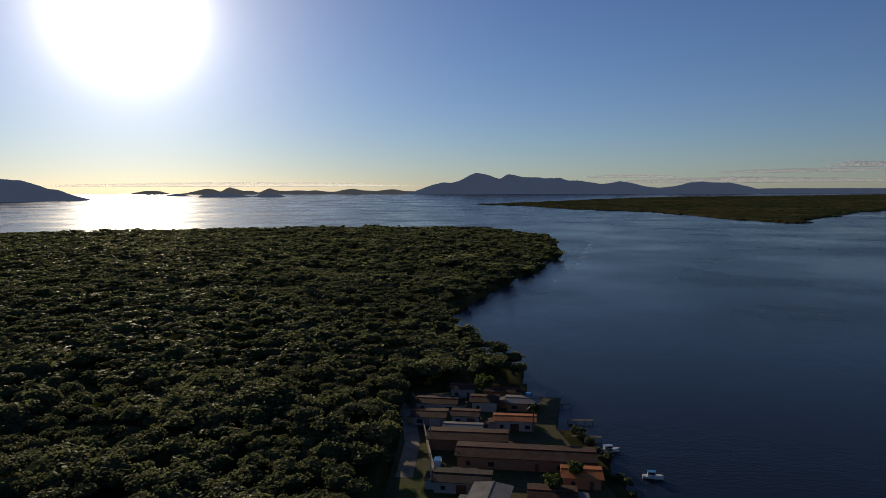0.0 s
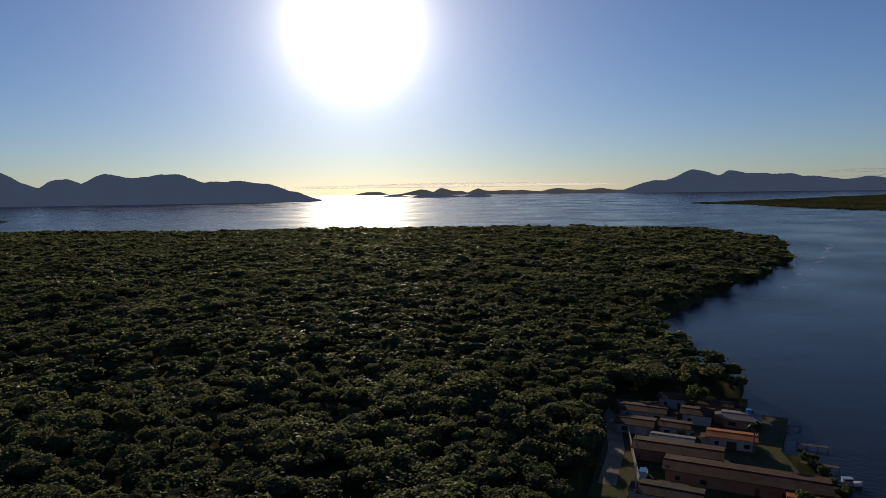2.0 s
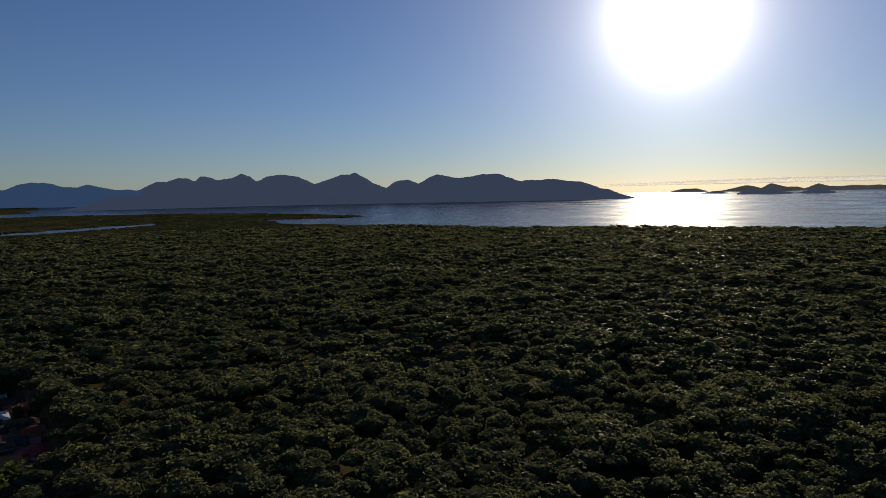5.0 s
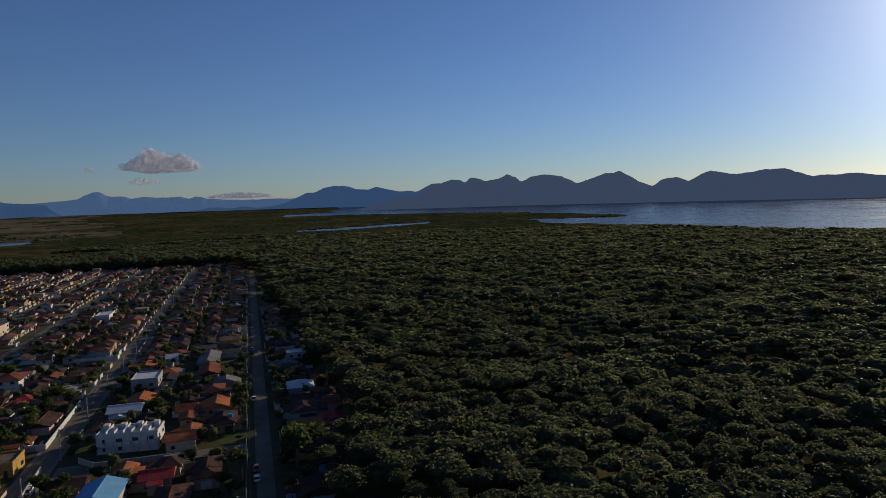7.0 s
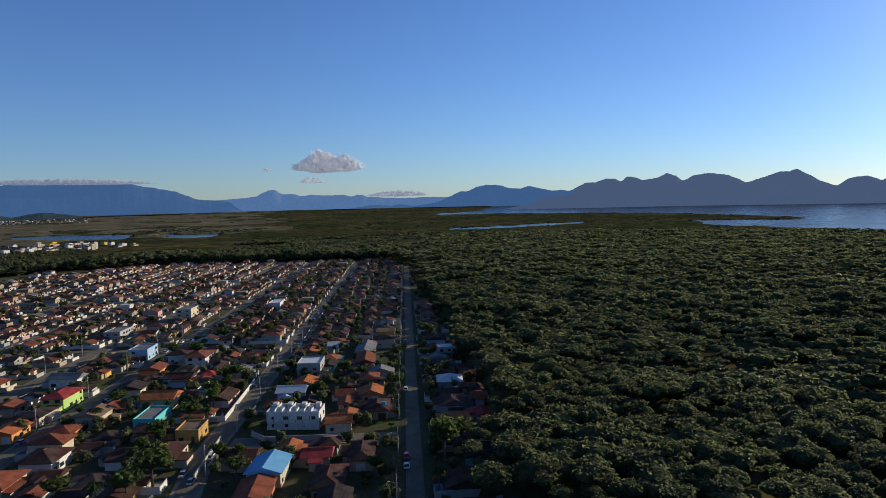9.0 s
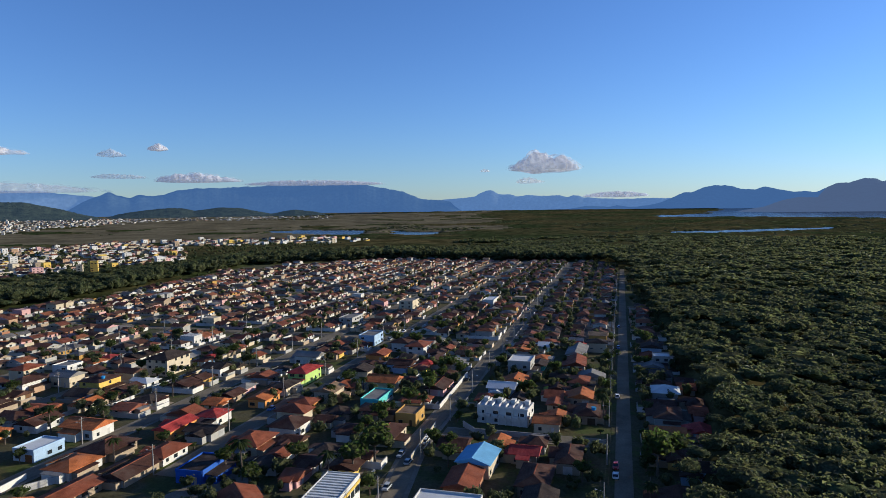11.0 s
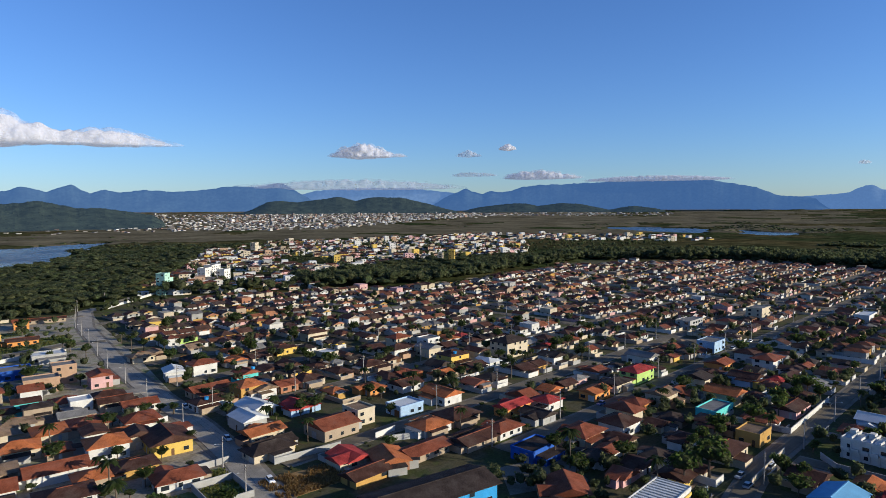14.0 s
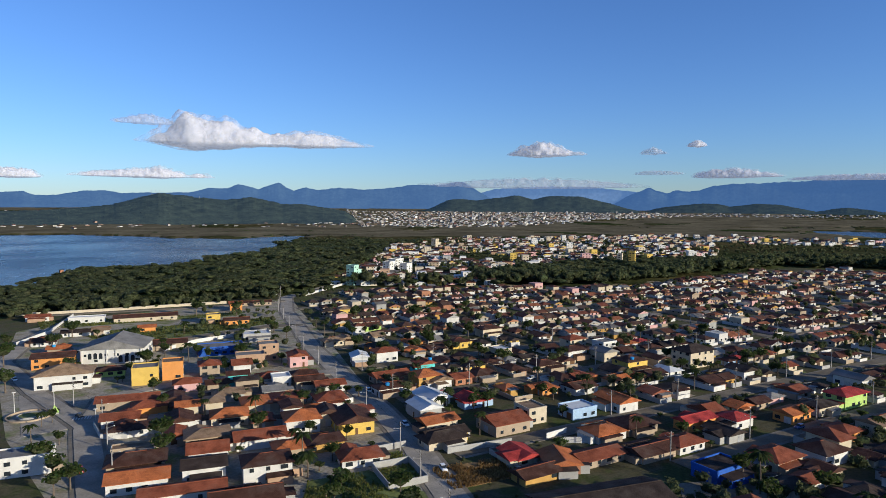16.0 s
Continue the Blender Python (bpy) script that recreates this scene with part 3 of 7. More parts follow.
# ---- woods ----
def crown_template(rng, leaves, lumps, leaf, core_div):
    """A crown about 1 m in radius: a lumpy leafy mass with small loose sprays of leaves standing out all over it."""
    spin = rng.uniform(0, 6.283, lumps)
    out = rng.uniform(0.15, 0.62, lumps)
    centres = np.concatenate([[[0, 0, 0.5]], np.stack([np.cos(spin) * out, np.sin(spin) * out, rng.uniform(0.25, 0.85, lumps)], 1)])
    sizes = np.concatenate([[0.55], rng.uniform(0.24, 0.42, lumps)])
    bm = bmesh.new()
    bmesh.ops.create_icosphere(bm, subdivisions=core_div, radius=1)
    ray = np.array([v.co[:] for v in bm.verts])
    core_f = np.array([[v.index for v in f.verts] for f in bm.faces])
    bm.free()
    # each ray from the heart of the crown goes out to the farthest lump that it meets
    o = centres - [0, 0, 0.4]
    along = ray @ o.T
    off2 = (o ** 2).sum(1)[None] - along ** 2
    reach = np.where(off2 < sizes[None] ** 2, along + np.sqrt(np.maximum(sizes[None] ** 2 - off2, 0)), 0.0)
    r = np.maximum(reach.max(1), 0.4) * rng.uniform(0.78, 0.96, len(ray))
    core_v = ray * r[:, None] + [0, 0, 0.4]
    core_v[:, 2] = np.maximum(core_v[:, 2], -0.35)
    core_f = core_f[core_v[core_f][:, :, 2].max(1) > -0.05]
    k = rng.integers(0, len(centres), leaves)
    d = rng.normal(size=(leaves, 3))
    d[:, 2] = np.abs(d[:, 2]) * 1.1 - 0.25
    d /= np.linalg.norm(d, axis=1)[:, None]
    at = centres[k] + d * (sizes[k] * rng.uniform(0.85, 1.14, leaves))[:, None]
    nrm = d + rng.normal(size=(leaves, 3)) * 0.5
    nrm /= np.linalg.norm(nrm, axis=1)[:, None]
    side = np.cross(nrm, rng.normal(size=(leaves, 3)))
    side /= np.linalg.norm(side, axis=1)[:, None]
    up = np.cross(nrm, side)
    s = (leaf * rng.uniform(0.5, 1.3, leaves))[:, None]
    bend = nrm * s * 0.3
    quads = np.stack([at - side * s - bend, at - up * s * 0.7, at + side * s * 1.1 - bend, at + up * s * 0.8], 1)
    return quads.reshape(-1, 3), core_v, core_f


def wood_mesh(name, pts, templates, rng, mats=None):
    """Many crowns joined in one mesh of triangles. pts: rows of x, y, z, radius, height factor."""
    vs, fs, ms, off = [], [], [], 0
    pick = rng.integers(0, len(templates), len(pts))
    for k, (lv, cv, cf) in enumerate(templates):
        p = pts[pick == k]
        if not len(p):
            continue
        base = np.concatenate([lv, cv])
        nl = len(lv) // 4
        q = np.arange(nl * 4).reshape(nl, 4)
        tri = np.concatenate([q[:, [0, 1, 2]], q[:, [0, 2, 3]], cf + len(lv)])
        mat = np.concatenate([np.zeros(nl * 2, int), np.ones(len(cf), int)])
        a = rng.uniform(0, 6.283, len(p))
        c, s = np.cos(a)[:, None], np.sin(a)[:, None]
        x = (base[None, :, 0] * c - base[None, :, 1] * s) * p[:, 3:4] + p[:, 0:1]
        y = (base[None, :, 0] * s + base[None, :, 1] * c) * p[:, 3:4] + p[:, 1:2]
        z = base[None, :, 2] * (p[:, 3] * p[:, 4])[:, None] + p[:, 2:3]
        vs.append(np.stack([x, y, z], -1).reshape(-1, 3))
        fs.append((tri[None] + (np.arange(len(p)) * len(base))[:, None, None]).reshape(-1, 3) + off)
        ms.append(np.tile(mat, len(p)))
        off += len(p) * len(base)
    return mesh_from(name, np.concatenate(vs), np.concatenate(fs), mats or [M_LEAF, M_CORE], False, np.concatenate(ms))


def scatter(rng, rmin, rmax, amin, amax, spacing):
    n = int((rmax * 2 / spacing) + 2)
    g = (np.arange(n) - n / 2) * spacing
    x, y = [q.ravel() for q in np.meshgrid(g, g)]
    x, y = x + rng.uniform(-0.45, 0.45, len(x)) * spacing, y + rng.uniform(-0.45, 0.45, len(y)) * spacing
    r, a = np.hypot(x, y), np.degrees(np.arctan2(-x, y)) % 360
    a = np.where(a > 300, a - 360, a)
    k = (r >= rmin) & (r < rmax) & (a > amin) & (a < amax)
    return x[k], y[k]


def woodland(x, y):
    """Where trees stand close together near by: the mangrove peninsula, the belt behind the town and the wood by the western bay."""
    a, b = x + (fractal(x / 30, y / 30, 40) - 0.5) * 12, y + (fractal(x / 30, y / 30, 41) - 0.5) * 12
    return ~is_water(x, y) & ~inside(a, b, TOWN) & ~inside(a, b, SECOND)


CLEARING = plan([(-620, -470), (-1300, -420), (-1300, -160), (-1000, -200), (-850, -330)])


def plant(name, label, rng, bands, templates, size, tall=(0.5, 0.72)):
    rows = []
    for rmin, rmax, amin, amax, spacing in bands:
        x, y = scatter(rng, rmin, rmax, amin, amax, spacing)
        k = woodland(x, y) & ~inside(x, y, CLEARING)
        # fields and marsh open up beyond the belt behind the town
        far_side = (np.degrees(np.arctan2(-x, y)) % 360 > 83) & (np.degrees(np.arctan2(-x, y)) % 360 < 130) & (np.hypot(x, y) > 1020)
        k &= ~(far_side & (fractal(x / 130, y / 260, 27, 3) > 0.47))
        x, y = x[k], y[k]
        big = value_noise(x / 22, y / 22, 50)
        rad = spacing * size * (0.62 + 0.75 * big ** 1.6) * rng.uniform(0.72, 1.25, len(x))
        top = (4.5 - 2.0 * np.clip((np.hypot(x, y) - 700) / 400, 0, 1)) + 4.5 * value_noise(x / 35, y / 35, 51) + rng.uniform(-0.6, 0.9, len(x)) + 2.6 * (value_noise(x / 11, y / 11, 52) > 0.82)
        # the wood stands taller beside the town
        top = top + 4.0 * np.clip((np.degrees(np.arctan2(-x, y)) % 360 - 64) / 14, 0, 1) * ((np.hypot(x, y) < 900) & (x < -100) & (y > 0))
        rows.append(np.stack([x, y, 1.0 + top - rad * 0.4, rad, rng.uniform(*tall, len(x))], 1))
    pts = np.concatenate(rows)
    return tagged(new(name, wood_mesh(name, pts, templates, rng)), label, "forest", kind="stuff")


RNG = np.random.default_rng(7)
T_NEAR = [crown_template(RNG, 480, 13, 0.085, 2) for _ in range(8)]
T_MID = [crown_template(RNG, 110, 9, 0.13, 2) for _ in range(8)]
T_FAR = [crown_template(RNG, 22, 6, 0.2, 1) for _ in range(6)]
plant("mangrove_forest", "dense dark green mangrove canopy on the peninsula", RNG, [(85, 250, -14, 98, 7.4)], T_NEAR, 0.92)
plant("mangrove_forest", "dense green mangrove canopy stretching to the sea", RNG, [(250, 560, -16, 98, 8.4), (420, 900, 98, 182, 8.2)], T_MID, 0.95, (0.4, 0.58))
plant("mangrove_forest", "far mangrove canopy along the shore", RNG, [(560, 1500, -16, 98, 10.5), (900, 1300, 98, 182, 10.5)], T_FAR, 0.95, (0.36, 0.5))


# woods far out on the flats and spits, where single crowns run together
T_DIST = [crown_template(RNG, 4, 5, 0.25, 1) for _ in range(5)]
x, y = scatter(RNG, 1240, 2900, -36, 180, 24.0)
k = ~is_water(x, y) & ~inside(x, y, SECOND) & ~inside(x, y, CLEARING)
az = np.degrees(np.arctan2(-x, y)) % 360
k &= (fractal(x / 300, y / 170, 23, 3) < np.where((az > 112) & (az < 200), 0.3, 0.45)) | (az < 84) | (az > 300)
x, y = x[k], y[k]
x2, y2 = scatter(RNG, 2000, 4700, -42, 0, 27.0)
k = inside(x2, y2, SPIT) & ~is_water(x2, y2)
x, y = np.concatenate([x, x2[k]]), np.concatenate([y, y2[k]])
rad = 12.5 * RNG.uniform(0.7, 1.2, len(x))
pts = np.stack([x, y, 1.0 + rise(np.hypot(x, y)) - rad * 0.08, rad, RNG.uniform(0.24, 0.36, len(x))], 1)
tagged(new("mangrove_forest", wood_mesh("mangrove_forest", pts, T_DIST, RNG)), "far dark woods on the flats and spits", "forest", kind="stuff")
# the tall belt of trees behind the town
x, y = scatter(RNG, 420, 1150, 84, 152, 9.0)
ring = inside(x * 0.89, y * 0.89, TOWN) & ~inside(x, y, SECOND) & ~inside(x * 1.0, y * 1.0, TOWN) & ~is_water(x, y) & (x < -250)
x, y = x[ring], y[ring]
rad = RNG.uniform(4.5, 7.5, len(x))
pts = np.stack([x, y, 3.0 + RNG.uniform(1, 5, len(x)), rad, RNG.uniform(0.9, 1.2, len(x))], 1)
tagged(new("tree_belt", wood_mesh("tree_belt", pts, T_MID, RNG)), "tall dark belt of trees behind the town", "trees", kind="stuff")
# woods that cover the hills, in the hill material with its haze emission
for hill in HILLS:
    v = np.empty(len(hill.data.vertices) * 3)
    hill.data.vertices.foreach_get("co", v)
    v = v.reshape(-1, 3)
    v = v[(np.arange(len(v)) < len(v) * 0.56) & (v[:, 2] - rise(np.hypot(v[:, 0], v[:, 1])) > 2.0)]
    v = v[RNG.uniform(0, 1, len(v)) < 0.75]
    rad = RNG.uniform(3.8, 7.0, len(v))
    pts = np.stack([v[:, 0] + RNG.uniform(-5, 5, len(v)), v[:, 1] + RNG.uniform(-5, 5, len(v)), v[:, 2] - rad * 0.5, rad, RNG.uniform(0.5, 0.9, len(v))], 1)
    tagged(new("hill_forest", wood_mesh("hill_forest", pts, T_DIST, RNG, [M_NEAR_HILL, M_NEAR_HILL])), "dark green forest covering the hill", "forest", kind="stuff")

# ---- the town: house builder ----
TOWN_GROUND = plan([(36, 195), (-10, 203), (-13, 120), (-60, 55), (-130, 25), (-200, 43), (-380, 53), (-640, 67), (-735, 58), (-785, -190), (-695, -340), (-535, -340), (-425, -325), (-330, -380),
                    (-235, -448), (-180, -430), (-70, -438), (20, -462), (45, -462), (45, 0), (36, 130), (30, 170)])

def box(bm, x0, x1, y0, y1, z0, z1):
    v = [bm.verts.new(p) for p in ((x0, y0, z0), (x1, y0, z0), (x1, y1, z0), (x0, y1, z0), (x0, y0, z1), (x1, y0, z1), (x1, y1, z1), (x0, y1, z1))]
    for q in ((3, 2, 1, 0), (4, 5, 6, 7), (0, 1, 5, 4), (1, 2, 6, 5), (2, 3, 7, 6), (3, 0, 4, 7)):
        bm.faces.new([v[i] for i in q])


def roof_shell(bm, w, d, h, kind, pitch, over, thick=0.16):
    """A pitched roof with a real eave edge: hip or gable with the ridge along x."""
    a, b = w / 2 + over, d / 2 + over
    e = h - pitch * over
    top = e + pitch * b
    k = a - b if kind == "hip" else a
    k = max(k, 0.15)
    low = [bm.verts.new((x, y, e)) for x, y in ((-a, -b), (a, -b), (a, b), (-a, b))]
    up = [bm.verts.new((x, y, e + thick)) for x, y in ((-a, -b), (a, -b), (a, b), (-a, b))]
    r = [bm.verts.new((-k, 0, top + thick)), bm.verts.new((k, 0, top + thick))]
    for i in range(4):
        bm.faces.new((low[i], low[(i + 1) % 4], up[(i + 1) % 4], up[i]))
    bm.faces.new((up[0], up[1], r[1], r[0]))
    bm.faces.new((up[2], up[3], r[0], r[1]))
    bm.faces.new((up[1], up[2], r[1]))
    bm.faces.new((up[3], up[0], r[0]))
    if kind == "gable":
        ri = [bm.verts.new((-k, 0, top)), bm.verts.new((k, 0, top))]
        bm.faces.new((low[1], low[0], ri[0], ri[1]))
        bm.faces.new((low[3], low[2], ri[1], ri[0]))
    else:
        bm.faces.new((low[3], low[2], low[1], low[0]))
    return top + thick, k


def shared_window(w, h):
    """One window in the x z plane, facing -y: a proud frame with the dark pane set back in it."""
    bm = bmesh.new()
    box(bm, -w / 2, w / 2, -0.08, 0.02, -h / 2, h / 2)
    bm.faces.ensure_lookup_table()
    f = min(bm.faces, key=lambda q: q.calc_center_median().y)
    bmesh.ops.inset_region(bm, faces=[f], thickness=0.1, depth=-0.05)
    f.material_index = 1
    me = bpy.data.meshes.new("window")
    bm.to_mesh(me)
    bm.free()
    me.materials.append(M_FRAME)
    me.materials.append(M_GLASS)
    return me


def shared_door(w, h):
    bm = bmesh.new()
    box(bm, -w / 2, w / 2, -0.05, 0.02, 0.05, h)
    box(bm, -w / 2 + 0.12, w / 2 - 0.12, -0.075, -0.05, 0.2, h * 0.45)
    box(bm, -w / 2 + 0.12, w / 2 - 0.12, -0.075, -0.05, h * 0.5, h - 0.15)
    me = bpy.data.meshes.new("door")
    bm.to_mesh(me)
    bm.free()
    me.materials.append(M_DOOR)
    return me


WINDOWS = [shared_window(1.5, 1.15), shared_window(1.1, 1.1), shared_window(2.0, 1.2)]
DOORS = [shared_door(0.9, 2.1), shared_door(2.6, 2.3)]
GROUND_Z = 1.0
TILE_WORDS = {"brown": "brown clay tile roof", "red": "red clay tile roof", "orange": "bright orange tile roof", "dark": "blackened tile roof", "crimson": "crimson painted roof", "grey": "grey sheet roof",
              "white": "pale metal roof", "blue": "light blue sheet roof", "tan": "tan tile roof"}
WALL_WORDS = {"bare": "bare brick", "deepblue": "deep blue", "sky": "pale blue", "brick": "brick-coloured"}
FORM_WORDS = {"hip": "hipped", "gable": "gabled", "flat": "flat-topped"}
HOUSES = []
RND = random.Random(11)


def place(m, x, y, z, ang):
    return Matrix.Translation((x, y, z)) @ Matrix.Rotation(ang, 4, "Z")


def house(x, y, w, d, h, ang, form, tile, wall, pitch=None, group="houses of the town", wing=None, detail=2, name="house", label=None):
    """A house at x, y: width w along its own x axis, depth d, wall height h, turned by ang degrees."""
    w, d, h = w * 0.9, d * 0.9, max(2.5, h * 0.86) if h < 11 else h
    ob = new(name)
    ob.matrix_basis = place(None, x, y, GROUND_Z, math.radians(ang))
    storeys = "two-storey " if 4.4 < h < 7 else "three-storey " if h >= 7 else ""
    tagged(ob, label or f"{storeys}{WALL_WORDS.get(wall, wall)} plastered {FORM_WORDS[form]} house with a {TILE_WORDS[tile]}", "house", group)
    pitch = pitch or RND.uniform(0.27, 0.38)
    bm = bmesh.new()
    box(bm, -w / 2, w / 2, -d / 2, d / 2, -0.3, h)
    if form == "gable":
        t = h + pitch * d / 2
        for s in (-1, 1):
            v = [bm.verts.new(p) for p in ((s * w / 2, -d / 2, h), (s * w / 2, d / 2, h), (s * w / 2, 0, t), (s * (w / 2 - 0.2), -d / 2, h), (s * (w / 2 - 0.2), d / 2, h), (s * (w / 2 - 0.2), 0, t))]
            bm.faces.new((v[0], v[1], v[2]))
            bm.faces.new((v[5], v[4], v[3]))
    part("wall", bm, M_WALL[wall], ob)
    bm = bmesh.new()
    if form == "flat":
        for q in ((-w / 2 - 0.1, w / 2 + 0.1, -d / 2 - 0.1, -d / 2 + 0.15), (-w / 2 - 0.1, w / 2 + 0.1, d / 2 - 0.15, d / 2 + 0.1), (-w / 2 - 0.1, -w / 2 + 0.15, -d / 2 + 0.15, d / 2 - 0.15), (w / 2 - 0.15, w / 2 + 0.1, -d / 2 + 0.15, d / 2 - 0.15)):
            box(bm, *q, h - 0.2, h + 0.55)
        part("parapet", bm, M_WALL[wall], ob)
        bm = bmesh.new()
        box(bm, -w / 2 + 0.15, w / 2 - 0.15, -d / 2 + 0.15, d / 2 - 0.15, h - 0.1, h + 0.12)
        part("roof", bm, M_TILE[tile], ob)
    else:
        over = RND.uniform(0.6, 1.0)
        top, k = roof_shell(bm, w, d, h, form, pitch, over)
        part("roof", bm, M_TILE[tile], ob)
        if detail > 1:
            bm = bmesh.new()
            box(bm, -k, k, -0.14, 0.14, top - 0.05, top + 0.1)
            part("ridge_cap", bm, M_TILE["red" if tile in ("brown", "red", "orange", "tan") else tile], ob)
    if wing:
        wx, ww, wd, wh = wing
        bm = bmesh.new()
        box(bm, wx - ww / 2, wx + ww / 2, -d / 2 - wd, -d / 2 - 0.003, -0.3, wh)
        cross = RND.random() < 0.65 and 3.5 < ww < 8
        if cross:
            v = [bm.verts.new(p) for p in ((wx - ww / 2, -d / 2 - wd, wh), (wx + ww / 2, -d / 2 - wd, wh), (wx, -d / 2 - wd, wh + pitch * ww / 2))]
            bm.faces.new(v)
        part("porch_wall", bm, M_WALL[wall], ob)
        bm = bmesh.new()
        if cross:
            roof_shell(bm, wd + 3.0, ww, wh, "gable", pitch, 0.45)
            part("porch_roof", bm, M_TILE[tile], ob, m=Matrix.Translation((wx, -d / 2 - wd / 2 + 1.4, 0)) @ Matrix.Rotation(math.pi / 2, 4, "Z"))
            bm = None
    if wing and bm:
        vs = [bm.verts.new(p) for p in ((wx - ww / 2 - 0.3, -d / 2 - wd - 0.4, wh), (wx + ww / 2 + 0.3, -d / 2 - wd - 0.4, wh), (wx + ww / 2 + 0.3, -d / 2 - 0.01, wh + 0.7), (wx - ww / 2 - 0.3, -d / 2 - 0.01, wh + 0.7))]
        f = bm.faces.new(vs)
        ext = bmesh.ops.extrude_face_region(bm, geom=[f])
        for v in ext["geom"]:
            if isinstance(v, bmesh.types.BMVert):
                v.co.z += 0.14
        bmesh.ops.recalc_face_normals(bm, faces=bm.faces)
        part("porch_roof", bm, M_TILE[tile], ob)
    # lean-to sheds and covered yards built on to the back and the sides
    for side in RND.sample((1, 2, 3), RND.choice((0, 1, 1, 2))) if h < 6.5 and w < 19 else ():
        length, off = (w, d / 2) if side % 2 == 0 else (d, w / 2)
        aw, ad, ah = length * RND.uniform(0.4, 0.8), RND.uniform(1.8, 3.4), RND.uniform(2.1, 2.45)
        ax = RND.uniform(-0.5, 0.5) * (length - aw)
        turn = Matrix.Rotation(side * math.pi / 2, 4, "Z") @ Matrix.Translation((ax, -off - ad / 2 - 0.004, 0))
        bm = bmesh.new()
        box(bm, -aw / 2, aw / 2, -ad / 2, ad / 2, -0.3, ah)
        part("annex_wall", bm, M_WALL[RND.choice((wall, wall, "grey", "bare", "beige"))], ob, m=turn)
        bm = bmesh.new()
        vs = [bm.verts.new(p) for p in ((-aw / 2 - 0.25, -ad / 2 - 0.35, ah + 0.01), (aw / 2 + 0.25, -ad / 2 - 0.35, ah + 0.01), (aw / 2 + 0.25, ad / 2, ah + 0.3), (-aw / 2 - 0.25, ad / 2, ah + 0.3))]
        ext = bmesh.ops.extrude_face_region(bm, geom=[bm.faces.new(vs)])
        for v in ext["geom"]:
            if isinstance(v, bmesh.types.BMVert):
                v.co.z += 0.1
        bmesh.ops.recalc_face_normals(bm, faces=bm.faces)
        part("annex_roof", bm, M_TILE[RND.choice((tile, tile, "grey", "brown", "dark"))], ob, m=turn)
    # windows and doors on the four sides, storey by storey
    floors = 1 if h < 4.4 else int(h / 2.5)
    for side in range(4):
        length, off = (w, d / 2) if side % 2 == 0 else (d, w / 2)
        n = max(1, int(length / 3.6))
        if n > 6:
            n = 6
        for fl in range(floors):
            for i in range(n):
                s = (i + 0.5) / n * length - length / 2
                m = Matrix.Rotation(side * math.pi / 2, 4, "Z")
                if fl == 0 and side in (0, 1) and i == n // 2:
                    dr = new("door", DOORS[RND.random() < 0.35])
                    dr.parent, dr.matrix_basis = ob, m @ Matrix.Translation((s, -off - 0.003, 0))
                    continue
                if RND.random() < 0.3:
                    continue
                wn = new("window", RND.choice(WINDOWS))
                wn.parent, wn.matrix_basis = ob, m @ Matrix.Translation((s, -off - 0.003, 1.45 + fl * 2.55))
    if detail > 1 and form != "flat" and RND.random() < 0.03:
        bm = bmesh.new()
        bmesh.ops.create_cone(bm, cap_ends=True, segments=12, radius1=0.75, radius2=0.85, depth=1.0, matrix=Matrix.Translation((w * 0.2, d * 0.5 - 1.2, h + 1.2)))
        part("water_tank", bm, M_WALL["blue"], ob, "blue plastic water tank")
    HOUSES.append((x, y, max(w, d) / 2 + 1.5))
    return ob


def clear_of(x, y, r):
    return all((x - a) ** 2 + (y - b) ** 2 > (r + c) ** 2 for a, b, c in HOUSES)


# ---- roads: asphalt ribbons with raised kerbed pavements ----
def to_world(u, v):
    return u * U.x + v * V.x, u * U.y + v * V.y


ROADS = []


def ribbon(name, line, width, z, mat, label, category="road", lift=0.3):
    """A strip along a line of points, with a body below its surface."""
    pts = [Vector(p) for p in line]
    left, right = [], []
    for i, p in enumerate(pts):
        t = (pts[min(i + 1, len(pts) - 1)] - pts[max(i - 1, 0)]).normalized()
        n = Vector((-t.y, t.x))
        left.append(p + n * width / 2)
        right.append(p - n * width / 2)
    bm = bmesh.new()
    rows = [[bm.verts.new((q.x, q.y, zz)) for q, zz in ((a, z - lift), (a, z), (b, z), (b, z - lift))] for a, b in zip(left, right)]
    for r0, r1 in zip(rows, rows[1:]):
        for i in range(3):
            bm.faces.new((r0[i], r0[i + 1], r1[i + 1], r1[i]))
    bmesh.ops.recalc_face_normals(bm, faces=bm.faces)
    me = bpy.data.meshes.new(name)
    bm.to_mesh(me)
    bm.free()
    me.materials.append(mat)
    return tagged(new(name, me), label, category, kind="structure")


def road(line, width, mat=None, walks=True, label="worn grey asphalt street between houses", verge=None):
    """A street: the carriageway with a pavement on each side a kerb's height above it."""
    for a, b in zip(line, line[1:]):
        ROADS.append((Vector(a), Vector(b), width / 2 + 2.0))
    if walks:
        k = 0.003 * len(ROADS)
        ribbon("pavement", line, width + 2.8, GROUND_Z + 0.10 + k * 0.4, verge or M_PAVE, "grassy verge along the street" if verge else "worn concrete pavement along the street", "pavement")
        ribbon("road", line, width, GROUND_Z + 0.17 + k, mat or M_ASPHALT, label)
    else:
        ribbon("road", line, width, GROUND_Z + 0.06, mat or M_ASPHALT, label)


def road_gap(x, y):
    p = Vector((x, y))
    best = 1e9
    for a, b, hw in ROADS:
        d = b - a
        s = max(0, min(1, (p - a).dot(d) / d.length_squared))
        best = min(best, (p - (a + d * s)).length - hw)
    return best


